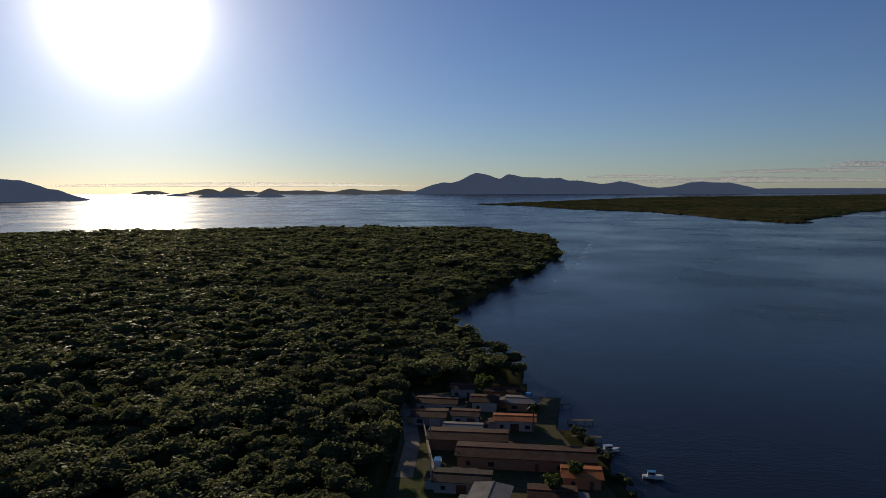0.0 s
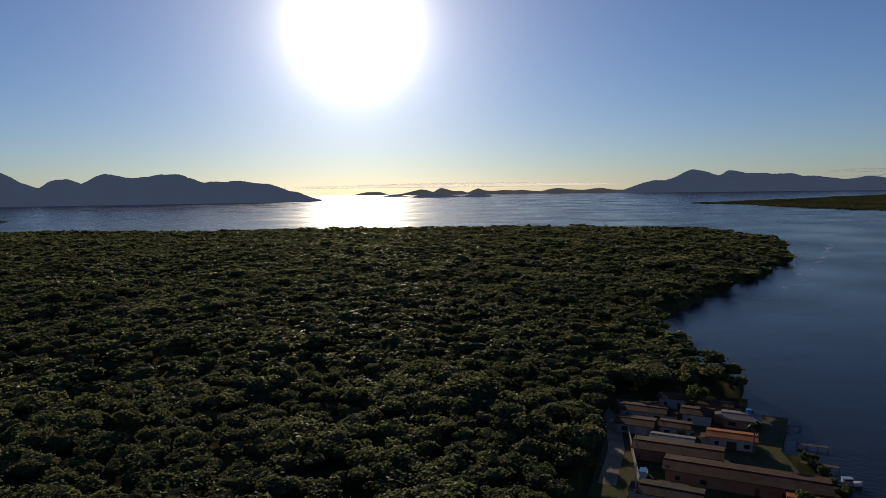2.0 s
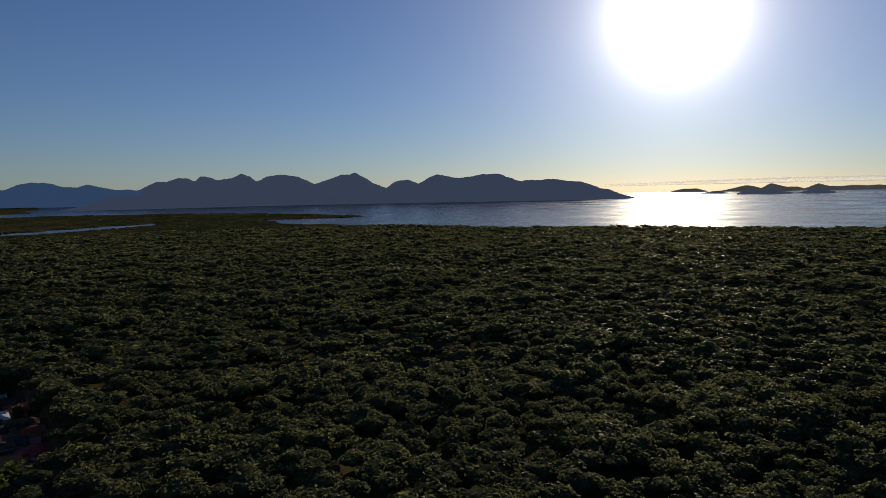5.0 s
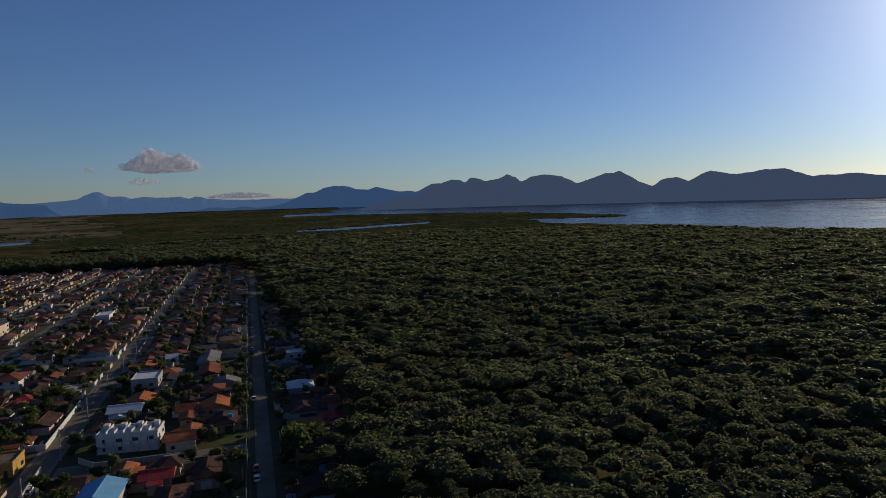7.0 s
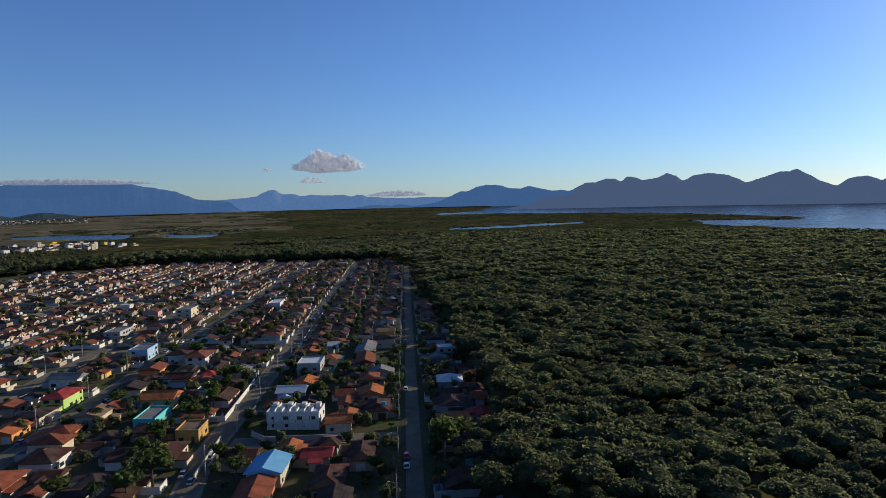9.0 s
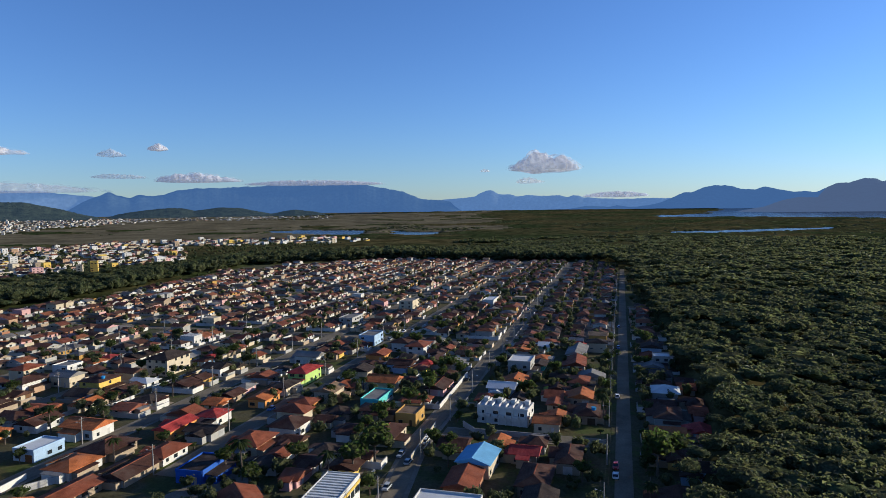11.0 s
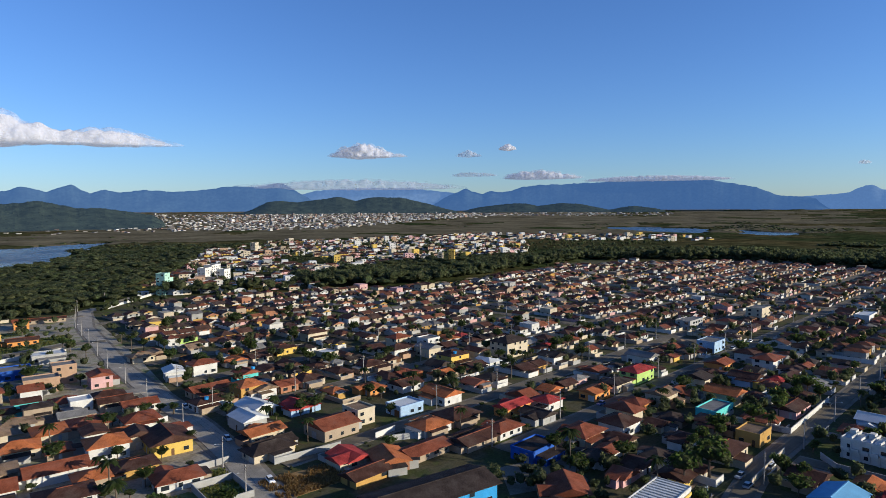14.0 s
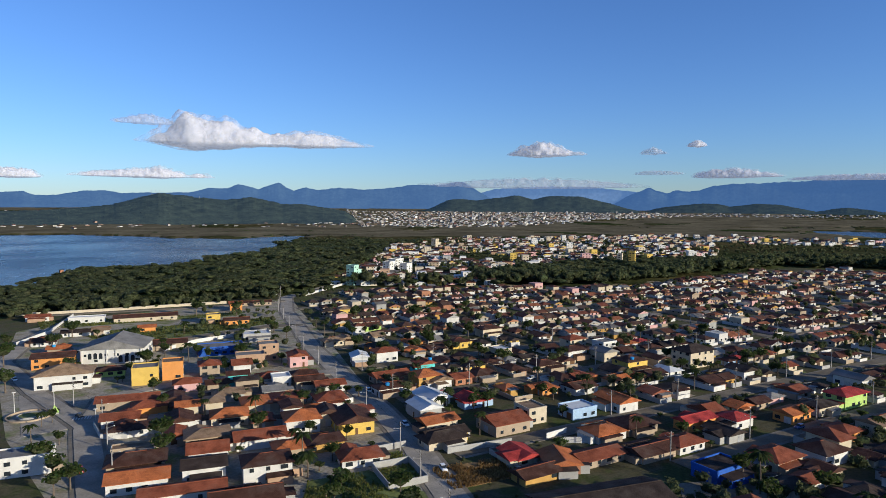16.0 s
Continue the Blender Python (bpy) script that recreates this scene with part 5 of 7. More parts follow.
def far_house_mesh(name, rows, label, storeys=3.0, windows=True, z0=None, mats=None):
    """Houses past counting: walls, pitched roofs and window recesses joined in one mesh."""
    bm_v, bm_f, bm_m, n = [], [], [], 0
    def quad(p, m):
        nonlocal n
        bm_v.extend(p)
        bm_f.append((n, n + 1, n + 2, n + 3))
        bm_m.append(m)
        n += 4
    for x, y, w, d, h, a, form in rows:
        c, s = math.cos(math.radians(a)), math.sin(math.radians(a))
        z = GROUND_Z + (rise(math.hypot(x, y)) if z0 is None else z0)
        def p(px, py, pz):
            return (x + px * c - py * s, y + px * s + py * c, z + pz)
        i, j = w / 2, d / 2
        # the walls share their corners, so that a house keeps one colour
        base = [p(*q) for q in ((-i, -j, -0.5), (i, -j, -0.5), (i, j, -0.5), (-i, j, -0.5), (-i, -j, h), (i, -j, h), (i, j, h), (-i, j, h))]
        bm_v.extend(base)
        for f in ((0, 1, 5, 4), (1, 2, 6, 5), (2, 3, 7, 6), (3, 0, 4, 7), (4, 5, 6, 7)):
            bm_f.append(tuple(n + k for k in f))
            bm_m.append(0)
        n += 8
        if form != "flat":
            o, t = 0.6, 0.33 * j
            k = max(i - j, 0.2) if form == "hip" else i + o
            e = h - 0.2
            rv = [p(*q) for q in ((-i - o, -j - o, e), (i + o, -j - o, e), (i + o, j + o, e), (-i - o, j + o, e), (-k, 0, h + t), (k, 0, h + t), (-k, 0.05, h + t), (k, 0.05, h + t))]
            bm_v.extend(rv)
            for f in ((0, 1, 5, 4), (2, 3, 6, 7), (1, 2, 7, 5), (3, 0, 4, 6)):
                bm_f.append(tuple(n + q for q in f))
                bm_m.append(1 if form == "hip" or f in ((0, 1, 5, 4), (2, 3, 6, 7)) else 0)
            n += 8
        if windows:
            for fl in range(max(1, int(h / 2.9))):
                for side in (0, 1, 2, 3):
                    ln, off = (w, j) if side % 2 == 0 else (d, i)
                    kk = max(1, int(ln / 3.8))
                    for q in range(kk):
                        sx = (q + 0.5) / kk * ln - ln / 2
                        zc = 1.6 + fl * 2.9
                        cs = ((1, 0), (0, 1), (-1, 0), (0, -1))[side]
                        g = [(sx - 0.65, zc - 0.55), (sx + 0.65, zc - 0.55), (sx + 0.65, zc + 0.55), (sx - 0.65, zc + 0.55)]
                        quad([p(cs[0] * gx + cs[1] * (off + 0.03), cs[1] * gx - cs[0] * (off + 0.03), gz) for gx, gz in g], 2)
    return tagged(new(name, mesh_from(name, np.array(bm_v), np.array(bm_f), mats or [M_FAR_WALLS, M_FAR_ROOFS, M_GLASS], False, bm_m)), label, "houses", kind="stuff")


far_house_mesh("far_houses", FAR_LOTS, "crowded small plastered houses with clay tile roofs")

# the second town past the tree belt, and the city on the horizon
rows = []
R2 = random.Random(5)
for k in range(6000):
    r, az = math.sqrt(R2.uniform(560 ** 2, 1650 ** 2)), math.radians(R2.uniform(100, 158))
    x, y = -math.sin(az) * r, math.cos(az) * r
    if not inside(np.array([x]), np.array([y]), SECOND)[0] or fractal(np.array([x / 60]), np.array([y / 60]), 70)[0] < 0.36 or (r > 1120 and R2.random() < 0.55) or (math.degrees(az) < 121 and r < 1400):
        continue
    tall = R2.random() < 0.08
    rows.append((x, y, R2.uniform(8, 13), R2.uniform(7, 11), R2.uniform(6, 12) if tall else R2.choice([3, 3.4, 6]), R2.choice([-30, 60]) + R2.uniform(-6, 6), "flat" if tall or R2.random() < 0.15 else R2.choice(["hip", "gable"])))
far_house_mesh("far_houses", rows, "white and red-roofed houses of a second town past the trees", mats=[M_SECOND_WALLS, M_FAR_ROOFS, M_GLASS])
rows = []
for k in range(7500):
    az = R2.uniform(109, 182)
    dense = math.exp(-((az - 141) / 11) ** 2) + 0.14
    if R2.random() > dense:
        continue
    r = R2.uniform(2150 + 1250 * min(1.0, max(0.0, (139 - az) / 14)) + R2.uniform(-150, 150), 3950)
    x, y = -math.sin(math.radians(az)) * r, math.cos(math.radians(az)) * r
    if is_water(np.array([x]), np.array([y]))[0]:
        continue
    tall = R2.random() < 0.025
    rows.append((x, y, R2.uniform(7, 14), R2.uniform(7, 12), R2.uniform(9, 15) if tall else R2.uniform(2.8, 5.5), R2.uniform(0, 90), "flat" if tall or R2.random() < 0.6 else "gable"))
far_house_mesh("far_houses", rows, "pale blocks and roofs of a far city", windows=False, mats=[M_CITY_WALLS, M_FAR_ROOFS, M_GLASS])

# ---- gardens: walls, yards, grass ----
def wall_thing(name, line, h, mat, label, thick=0.18):
    """A garden wall with a coping, along a line of points."""
    bm, bc = bmesh.new(), bmesh.new()
    for (x0, y0), (x1, y1) in zip(line, line[1:]):
        t = Vector((x1 - x0, y1 - y0))
        if t.length < 0.3:
            continue
        n = Vector((-t.y, t.x)).normalized() * thick / 2
        for b, z0, z1, k in ((bm, -0.2, h, 1.0), (bc, h, h + 0.09, 1.5)):
            c = [(x0 + n.x * k, y0 + n.y * k), (x1 + n.x * k, y1 + n.y * k), (x1 - n.x * k, y1 - n.y * k), (x0 - n.x * k, y0 - n.y * k)]
            lo = [b.verts.new((p[0], p[1], z0)) for p in c]
            hi = [b.verts.new((p[0], p[1], z1)) for p in c]
            b.faces.new(hi)
            for i in range(4):
                b.faces.new((lo[i], lo[(i + 1) % 4], hi[(i + 1) % 4], hi[i]))
    bmesh.ops.recalc_face_normals(bm, faces=bm.faces)
    bmesh.ops.recalc_face_normals(bc, faces=bc.faces)
    ob = new(name)
    ob.location.z = GROUND_Z
    tagged(ob, label, "garden wall", "garden walls")
    part("masonry", bm, mat, ob)
    part("coping", bc, M_WALL["grey"], ob)
    return ob


RW = random.Random(3)
wall_thing("garden_wall", [(-11, 224), (-9.5, 217), (-6.5, 197), (-4.1, 176), (-2.6, 163)], 2.2, M_WALL["beige"], "pale stained wall along the dirt track by the sheds")
wall_thing("garden_wall", [(-101, -212), (-113, -213)], 1.9, M_WALL["white"], "white plastered garden wall beside an open lot")
wall_thing("garden_wall", [(-30, -238), (-30, -224), (-37, -220), (-45, -225)], 1.9, M_WALL["white"], "whitewashed garden wall beside an open lot")
wall_thing("garden_wall", [(-81, -167), (-105, -164)], 1.9, M_WALL["grey"], "bare grey cement garden wall beside an open lot")
wall_thing("garden_wall", [(-88, -155), (-85, -141), (-96, -139), (-99, -153), (-88.3, -155)], 1.9, M_WALL["grey"], "bare grey cement garden wall beside an open lot")
wall_thing("garden_wall", [(-112, -152), (-133, -147)], 1.9, M_WALL["grey"], "stained grey cement garden wall beside an open lot")
wall_thing("garden_wall", [(-16, -397), (-33, -424), (-51, -480)], 1.9, M_WALL["white"], "white plastered garden wall beside an open lot")
wall_thing("garden_wall", [(-75, -341), (-94, -353), (-138, -361)], 1.9, M_WALL["white"], "long white garden wall beside an open lot")
wall_thing("garden_wall", [(-214, -485), (-289, -545)], 1.9, M_WALL["white"], "long white garden wall beside an open lot")
wall_thing("garden_wall", [(-145, -144), (-154, -144)], 1.9, M_WALL["white"], "white plastered garden wall beside an open lot")
wall_thing("garden_wall", [(-232, -58), (-230, -41), (-278, -37)], 1.9, M_WALL["white"], "long white plastered garden wall beside an open lot")
wall_thing("garden_wall", [(-180, -41), (-211, -39)], 1.9, M_WALL["cream"], "cream plastered garden wall beside an open lot")
wall_thing("garden_wall", [(-146, -139), (-159, -130)], 1.9, M_WALL["white"], "white plastered garden wall beside an open lot")
wall_thing("garden_wall", [(-213, -30), (-206, -25), (-203, 1)], 1.9, M_WALL["grey"], "curved grey cement garden wall beside an open lot")
wall_thing("garden_wall", [(-160, -55), (-140, -58), (-128, -48)], 1.9, M_WALL["white"], "white plastered garden wall beside an open lot")
wall_thing("garden_wall", [(-150, -480), (-60, -492), (-20, -500)], 1.9, M_WALL["cream"], "low cream garden wall beside an open lot")
wall_count = 0
far_walls = []
YARD_MATS = [M_PAVE, M_SOIL, M_GRASS, M_PAVE, M_DIRT, M_SOIL]
yard_bms = [bmesh.new() for _ in range(4)]
for x, y, wdt, side, back in YARDS:
    if back:
        continue
    u, v = -x * 0.995 + y * 0.1, x * 0.1 + y * 0.995
    f = v - side * 8.2
    b = v + side * 11.0
    e = [to_world(u - wdt / 2, f), to_world(u - wdt / 2, b), to_world(u + wdt / 2, b)]
    front = [to_world(u - wdt / 2, f), to_world(u + wdt * 0.12, f)]
    mat, word = RW.choice([("white", "white plastered"), ("grey", "bare grey cement"), ("cream", "cream plastered"), ("beige", "stained beige"), ("grey", "bare grey cement"), ("white", "whitewashed")])
    bm = yard_bms[RW.choice((0, 1, 1, 2, 2, 2, 3))]
    q = [to_world(u - wdt / 2 + 0.2, f + side * 0.3), to_world(u + wdt / 2 - 0.2, f + side * 0.3), to_world(u + wdt / 2 - 0.2, b), to_world(u - wdt / 2 + 0.2, b)]
    bm.faces.new([bm.verts.new((p[0], p[1], GROUND_Z + 0.05)) for p in (q if side < 0 else q[::-1])])
    if wall_count < 150:
        wall_count += 1
        wall_thing("garden_wall", [front[1], *e], RW.uniform(1.3, 2.1), M_WALL[mat], f"{word} garden wall round a house lot")
    else:
        for p, q2 in zip([front[1], *e], e):
            far_walls.append((p, q2, RW.uniform(1.2, 2.0)))
for bm, mat, word in zip(yard_bms, (M_PAVE, M_SOIL, M_GRASS, M_DIRT), ("grey concrete yards", "bare earth yards", "green grass yards", "pale dirt yards")):
    bmesh.ops.recalc_face_normals(bm, faces=bm.faces)
    me = bpy.data.meshes.new("yards")
    bm.to_mesh(me)
    bm.free()
    me.materials.append(mat)
    tagged(new("yards", me), word + " between the houses", "yard", kind="structure")
vs, fs = [], []
for (x0, y0), (x1, y1), h in far_walls:
    t = Vector((x1 - x0, y1 - y0))
    n = Vector((-t.y, t.x)).normalized() * 0.1
    i = len(vs)
    for z in (GROUND_Z - 0.2, GROUND_Z + h):
        vs += [(x0 + n.x, y0 + n.y, z), (x1 + n.x, y1 + n.y, z), (x1 - n.x, y1 - n.y, z), (x0 - n.x, y0 - n.y, z)]
    fs += [(i, i + 1, i + 5, i + 4), (i + 1, i + 2, i + 6, i + 5), (i + 2, i + 3, i + 7, i + 6), (i + 3, i, i + 4, i + 7), (i + 4, i + 5, i + 6, i + 7)]
tagged(new("far_garden_walls", mesh_from("far_garden_walls", vs, fs, [M_FAR_WALLS])), "pale garden walls between crowded houses", "garden walls", kind="stuff")

sheet_from_poly("grass_lot", [(-101, -145), (-113, -143), (-127, -138), (-123, -127), (-99, -131)], GROUND_Z + 0.09, M_DRY, "tangled dry brown brush on an empty lot")
sheet_from_poly("grass_lot", [(-127, -138), (-143, -137), (-141, -126), (-124, -128)], GROUND_Z + 0.1, M_GRASS, "overgrown green lot with tall grass")
sheet_from_poly("grass_lot", [(-70, -158), (-87, -155), (-95, -122), (-60, -140)], GROUND_Z + 0.08, M_GRASS, "rough green grass on an empty lot")
sheet_from_poly("grass_lot", [(-82, -166), (-103, -162), (-100, -154), (-89, -156)], GROUND_Z + 0.08, M_GRASS, "walled green grass lot")
sheet_from_poly("grass_lot", [(-87.6, -153.6), (-98.4, -152.2), (-95.5, -140), (-85.8, -141.8)], GROUND_Z + 0.12, M_GRASS, "small walled lot of tall grass")
sheet_from_poly("grass_lot", [(-225, -425), (-285, -405), (-262, -345), (-219, -360)], GROUND_Z + 0.1, M_GRASS, "open mown grass field at the town's edge")
sheet_from_poly("grass_lot", [(-46, -415), (-103, -409), (-156, -405), (-150, -385), (-92, -372), (-56, -372)], GROUND_Z + 0.07, M_GRASS, "open green grass strip beside the road")
sheet_from_poly("paved_yard", [(-12, -293), (-25, -284), (-29, -240), (-10, -240)], GROUND_Z + 0.12, M_SUNLIT_ROAD, "paved plaza with a low round bed")
sheet_from_poly("grass_lot", [(-30, -470), (-120, -440), (-150, -436), (-140, -425), (-30, -440)], GROUND_Z + 0.07, M_GRASS, "green verge before the wood")
sheet_from_poly("paved_yard", [(-172, -90), (-150, -100), (-137, -88), (-157, -76)], GROUND_Z + 0.08, M_PAVE, "grey concrete yard beside the warehouse")
sheet_from_poly("paved_yard", [(-100, -255), (-60, -262), (-62, -248), (-100, -240)], GROUND_Z + 0.06, M_PAVE, "wide grey gravel yard between houses")

# ---- trees and palms of the town ----
def tree(kind, x, y, s, rng_k):
    return copy_thing(TREES[kind][rng_k % len(TREES[kind])], place(None, x, y, GROUND_Z - 0.05, rng_k * 1.7) @ Matrix.Diagonal((s, s, s * (0.9 + 0.2 * ((rng_k * 7) % 5) / 5), 1)))


def build_tree(seed, spread, height, label, mat):
    rng = np.random.default_rng(seed)
    ob = tagged(new("tree"), label, "tree", "town trees")
    bm = bmesh.new()
    bmesh.ops.create_cone(bm, cap_ends=True, segments=8, radius1=0.24, radius2=0.13, depth=height * 0.55, matrix=Matrix.Translation((0, 0, height * 0.275)))
    for k in range(5):
        a = k * 1.257 + rng.uniform(-0.3, 0.3)
        tip = Vector((math.cos(a) * spread * 0.55, math.sin(a) * spread * 0.55, height * rng.uniform(0.65, 0.85)))
        root = Vector((0, 0, height * 0.42))
        d = tip - root
        m = Matrix.Translation((root + tip) / 2) @ d.to_track_quat("Z", "Y").to_matrix().to_4x4()
        bmesh.ops.create_cone(bm, cap_ends=True, segments=6, radius1=0.1, radius2=0.03, depth=d.length, matrix=m)
    part("trunk", bm, M_BARK, ob)
    lv, cv, cf = crown_template(rng, 260, 9, 0.12, 2)
    n = len(lv) // 4
    q = np.arange(n * 4).reshape(n, 4)
    tri = np.concatenate([q[:, [0, 1, 2]], q[:, [0, 2, 3]], cf + len(lv)])
    mi = np.concatenate([np.zeros(2 * n, int), np.ones(len(cf), int)])
    v = np.concatenate([lv, cv * 0.9]) * [spread, spread, height * 0.42] + [0, 0, height * 0.48]
    cr = new("crown", mesh_from("crown", v, tri, [mat, M_CORE], False, mi))
    cr.parent = ob
    return ob


def build_palm(seed, height, label):
    rng = random.Random(seed)
    ob = tagged(new("palm_tree"), label, "palm", "town palms")
    bm = bmesh.new()
    prev = None
    for i in range(9):
        t = i / 8
        c = Vector((0.5 * t * t, 0.2 * t, t * height))
        ring = [bm.verts.new(c + Vector((math.cos(a), math.sin(a), 0)) * (0.2 - 0.08 * t)) for a in (k * math.pi / 4 for k in range(8))]
        if prev:
            for k in range(8):
                bm.faces.new((prev[k], prev[(k + 1) % 8], ring[(k + 1) % 8], ring[k]))
        prev = ring
    part("trunk", bm, M_BARK, ob)
    top = Vector((0.5, 0.2, height))
    bm = bmesh.new()
    for k in range(20):
        a, up, ln = k * 2.4 + rng.uniform(-0.2, 0.2), rng.uniform(-0.1, 0.9), rng.uniform(2.3, 3.1)
        d = Vector((math.cos(a), math.sin(a), 0))
        side = Vector((-d.y, d.x, 0))
        pts = []
        for i in range(7):
            t = i / 6
            pts.append((top + d * ln * t + Vector((0, 0, (up * t - 1.15 * t * t) * ln * 0.75)), 0.42 * math.sin(math.pi * min(1, 0.12 + t * 0.88)) + 0.03))
        for (p, w), (q, z) in zip(pts, pts[1:]):
            for s in (-1, 1):
                bm.faces.new([bm.verts.new(c) for c in (p, p + side * w * s - Vector((0, 0, w * 0.5)), q + side * z * s - Vector((0, 0, z * 0.5)), q)])
    part("fronds", bm, M_PALM, ob)
    return ob


M_TREE = foliage_material("garden_leaves", [(0.05, 0.085, 0.024), (0.07, 0.105, 0.03), (0.095, 0.12, 0.035), (0.06, 0.08, 0.025)])
TREES = {
    "broad": [build_tree(101 + k, 3.0 + 0.5 * k, 6.0 + 0.6 * k, "dark green leafy garden tree with a rounded crown", M_TREE) for k in range(4)],
    "shrub": [build_tree(131 + k, 1.7, 2.7, "low dense green garden shrub", M_TREE) for k in range(3)],
    "palm": [build_palm(151 + k, 6.5 + k, "slender palm with drooping fronds") for k in range(3)],
}
HIDDEN_SPOTS = [(-60, 90), (-70, 84), (-52, 97), (-66, 98), (-40, 100), (-75, 76), (-82, 84), (-84, 70), (-90, 78), (-48, 88)]
for ob, (x, y) in zip([o for k in TREES.values() for o in k], HIDDEN_SPOTS):
    ob.location = (x, y, GROUND_Z - 0.05)
OPEN_LOT = [(-98, -165), (-98, -100), (-165, -100), (-165, -140)]
RT = random.Random(21)
count, tries = 0, 0
while count < 320 and tries < 9000:
    tries += 1
    r, az = RT.uniform(125, 400), math.radians(RT.uniform(82, 176))
    x, y = -math.sin(az) * r, math.cos(az) * r
    if not inside(np.array([x]), np.array([y]), TOWN)[0] or road_gap(x, y) < 1.0 or inside(np.array([x]), np.array([y]), OPEN_LOT)[0]:
        continue
    if not all((x - a) ** 2 + (y - b) ** 2 > (c - 0.6) ** 2 for a, b, c in HOUSES):
        continue
    kind = RT.choice(["broad", "broad", "broad", "shrub", "shrub", "shrub", "palm"])
    tree(kind, x, y, RT.uniform(0.7, 1.15) if r < 300 else RT.uniform(0.8, 1.2), RT.randrange(1000))
    count += 1
tree("broad", -15, -198, 1.3, 0)
tree("broad", -13, -207, 1.4, 13)
tree("broad", -18, -188, 1.1, 26)
tree("broad", -9, -347, 1.5, 39)
tree("broad", -8, -300, 1.5, 52)
tree("broad", -62, -316, 1.3, 65)
tree("palm", -71, -160, 1.2, 78)
tree("palm", -76, -180, 0.9, 91)
tree("broad", -57, -232, 0.8, 104)
tree("shrub", -118, -218, 1.6, 117)
tree("shrub", -116, -224, 1.5, 130)
tree("palm", -104, -182, 0.7, 143)
tree("palm", -16, -247, 0.8, 156)
tree("palm", -12, -228, 0.9, 169)
tree("broad", -96, -278, 0.9, 182)
tree("broad", -42, -404, 1.4, 195)
tree("broad", -12, -388, 1.5, 208)
tree("broad", -139, -424, 1.6, 221)
tree("broad", -117, -438, 1.5, 234)
tree("broad", -224, -340, 1.4, 247)
tree("broad", -262, -335, 1.3, 260)
tree("broad", -178, -51, 1.9, 273)
tree("broad", -170, -55, 1.4, 286)
tree("palm", -162, -84, 1.3, 299)
tree("broad", -166, -91, 1.3, 312)
tree("broad", -158, -80, 1.1, 325)
tree("broad", -254, -83, 1.2, 338)
tree("palm", -217, -56, 1.0, 351)
tree("broad", -264, -46, 1.3, 364)
tree("broad", -271, -39, 1.2, 377)
tree("palm", -234, -84, 1.1, 390)
tree("broad", -140, -133, 0.7, 403)
tree("broad", -274, -352, 1.5, 416)
tree("broad", -195, -365, 1.4, 429)
tree("broad", -180, 28, 1.8, 442)
tree("broad", -187, 33, 1.5, 455)
tree("broad", -191, -31, 1.0, 468)
tree("broad", -340, 46, 1.6, 481)
tree("palm", -223, 17, 1.1, 494)
tree("palm", -306, 28, 1.0, 507)
tree("palm", -240, 18, 1.0, 520)
tree("palm", -262, 22, 1.0, 533)
tree("broad", -257, -50, 1.2, 546)
tree("broad", 14, 222, 1.2, 559)
tree("palm", 27, 192, 1.0, 572)
tree("broad", 20, 136, 1.0, 585)
tree("broad", 33, 158, 0.9, 598)
tree("broad", 26, 150, 0.8, 611)
# brush on the empty lots
pts = []
for k in range(70):
    x, y = RT.uniform(-146, -58), RT.uniform(-168, -118)
    a, b = np.array([x]), np.array([y])
    if road_gap(x, y) > -0.6 and clear_of(x, y, -1.0) and (inside(a, b, OPEN_LOT)[0] or x > -98):
        s = RT.uniform(0.3, 0.85)
        pts.append((x, y, GROUND_Z - 0.05, s, RT.uniform(0.6, 0.9)))
tagged(new("brush", wood_mesh("brush", np.array(pts), T_MID, RNG)), "low green brush on the empty lots", "bushes", kind="stuff")
# bushes and low trees at the edge of the western wood
pts = []
for k in range(230):
    x = RT.uniform(-225, 12)
    y = -494 - 0.03 * x + RT.uniform(-24, 6)
    s = RT.uniform(2.0, 4.6)
    if clear_of(x, y, 0.5) and road_gap(x, y) > 1.0:
        pts.append((x, y, GROUND_Z + s * 0.35, s, RT.uniform(0.8, 1.2)))
tagged(new("brush", wood_mesh("brush", np.array(pts), T_MID, RNG)), "leafy bushes and low trees along the wood's edge", "bushes", kind="stuff")
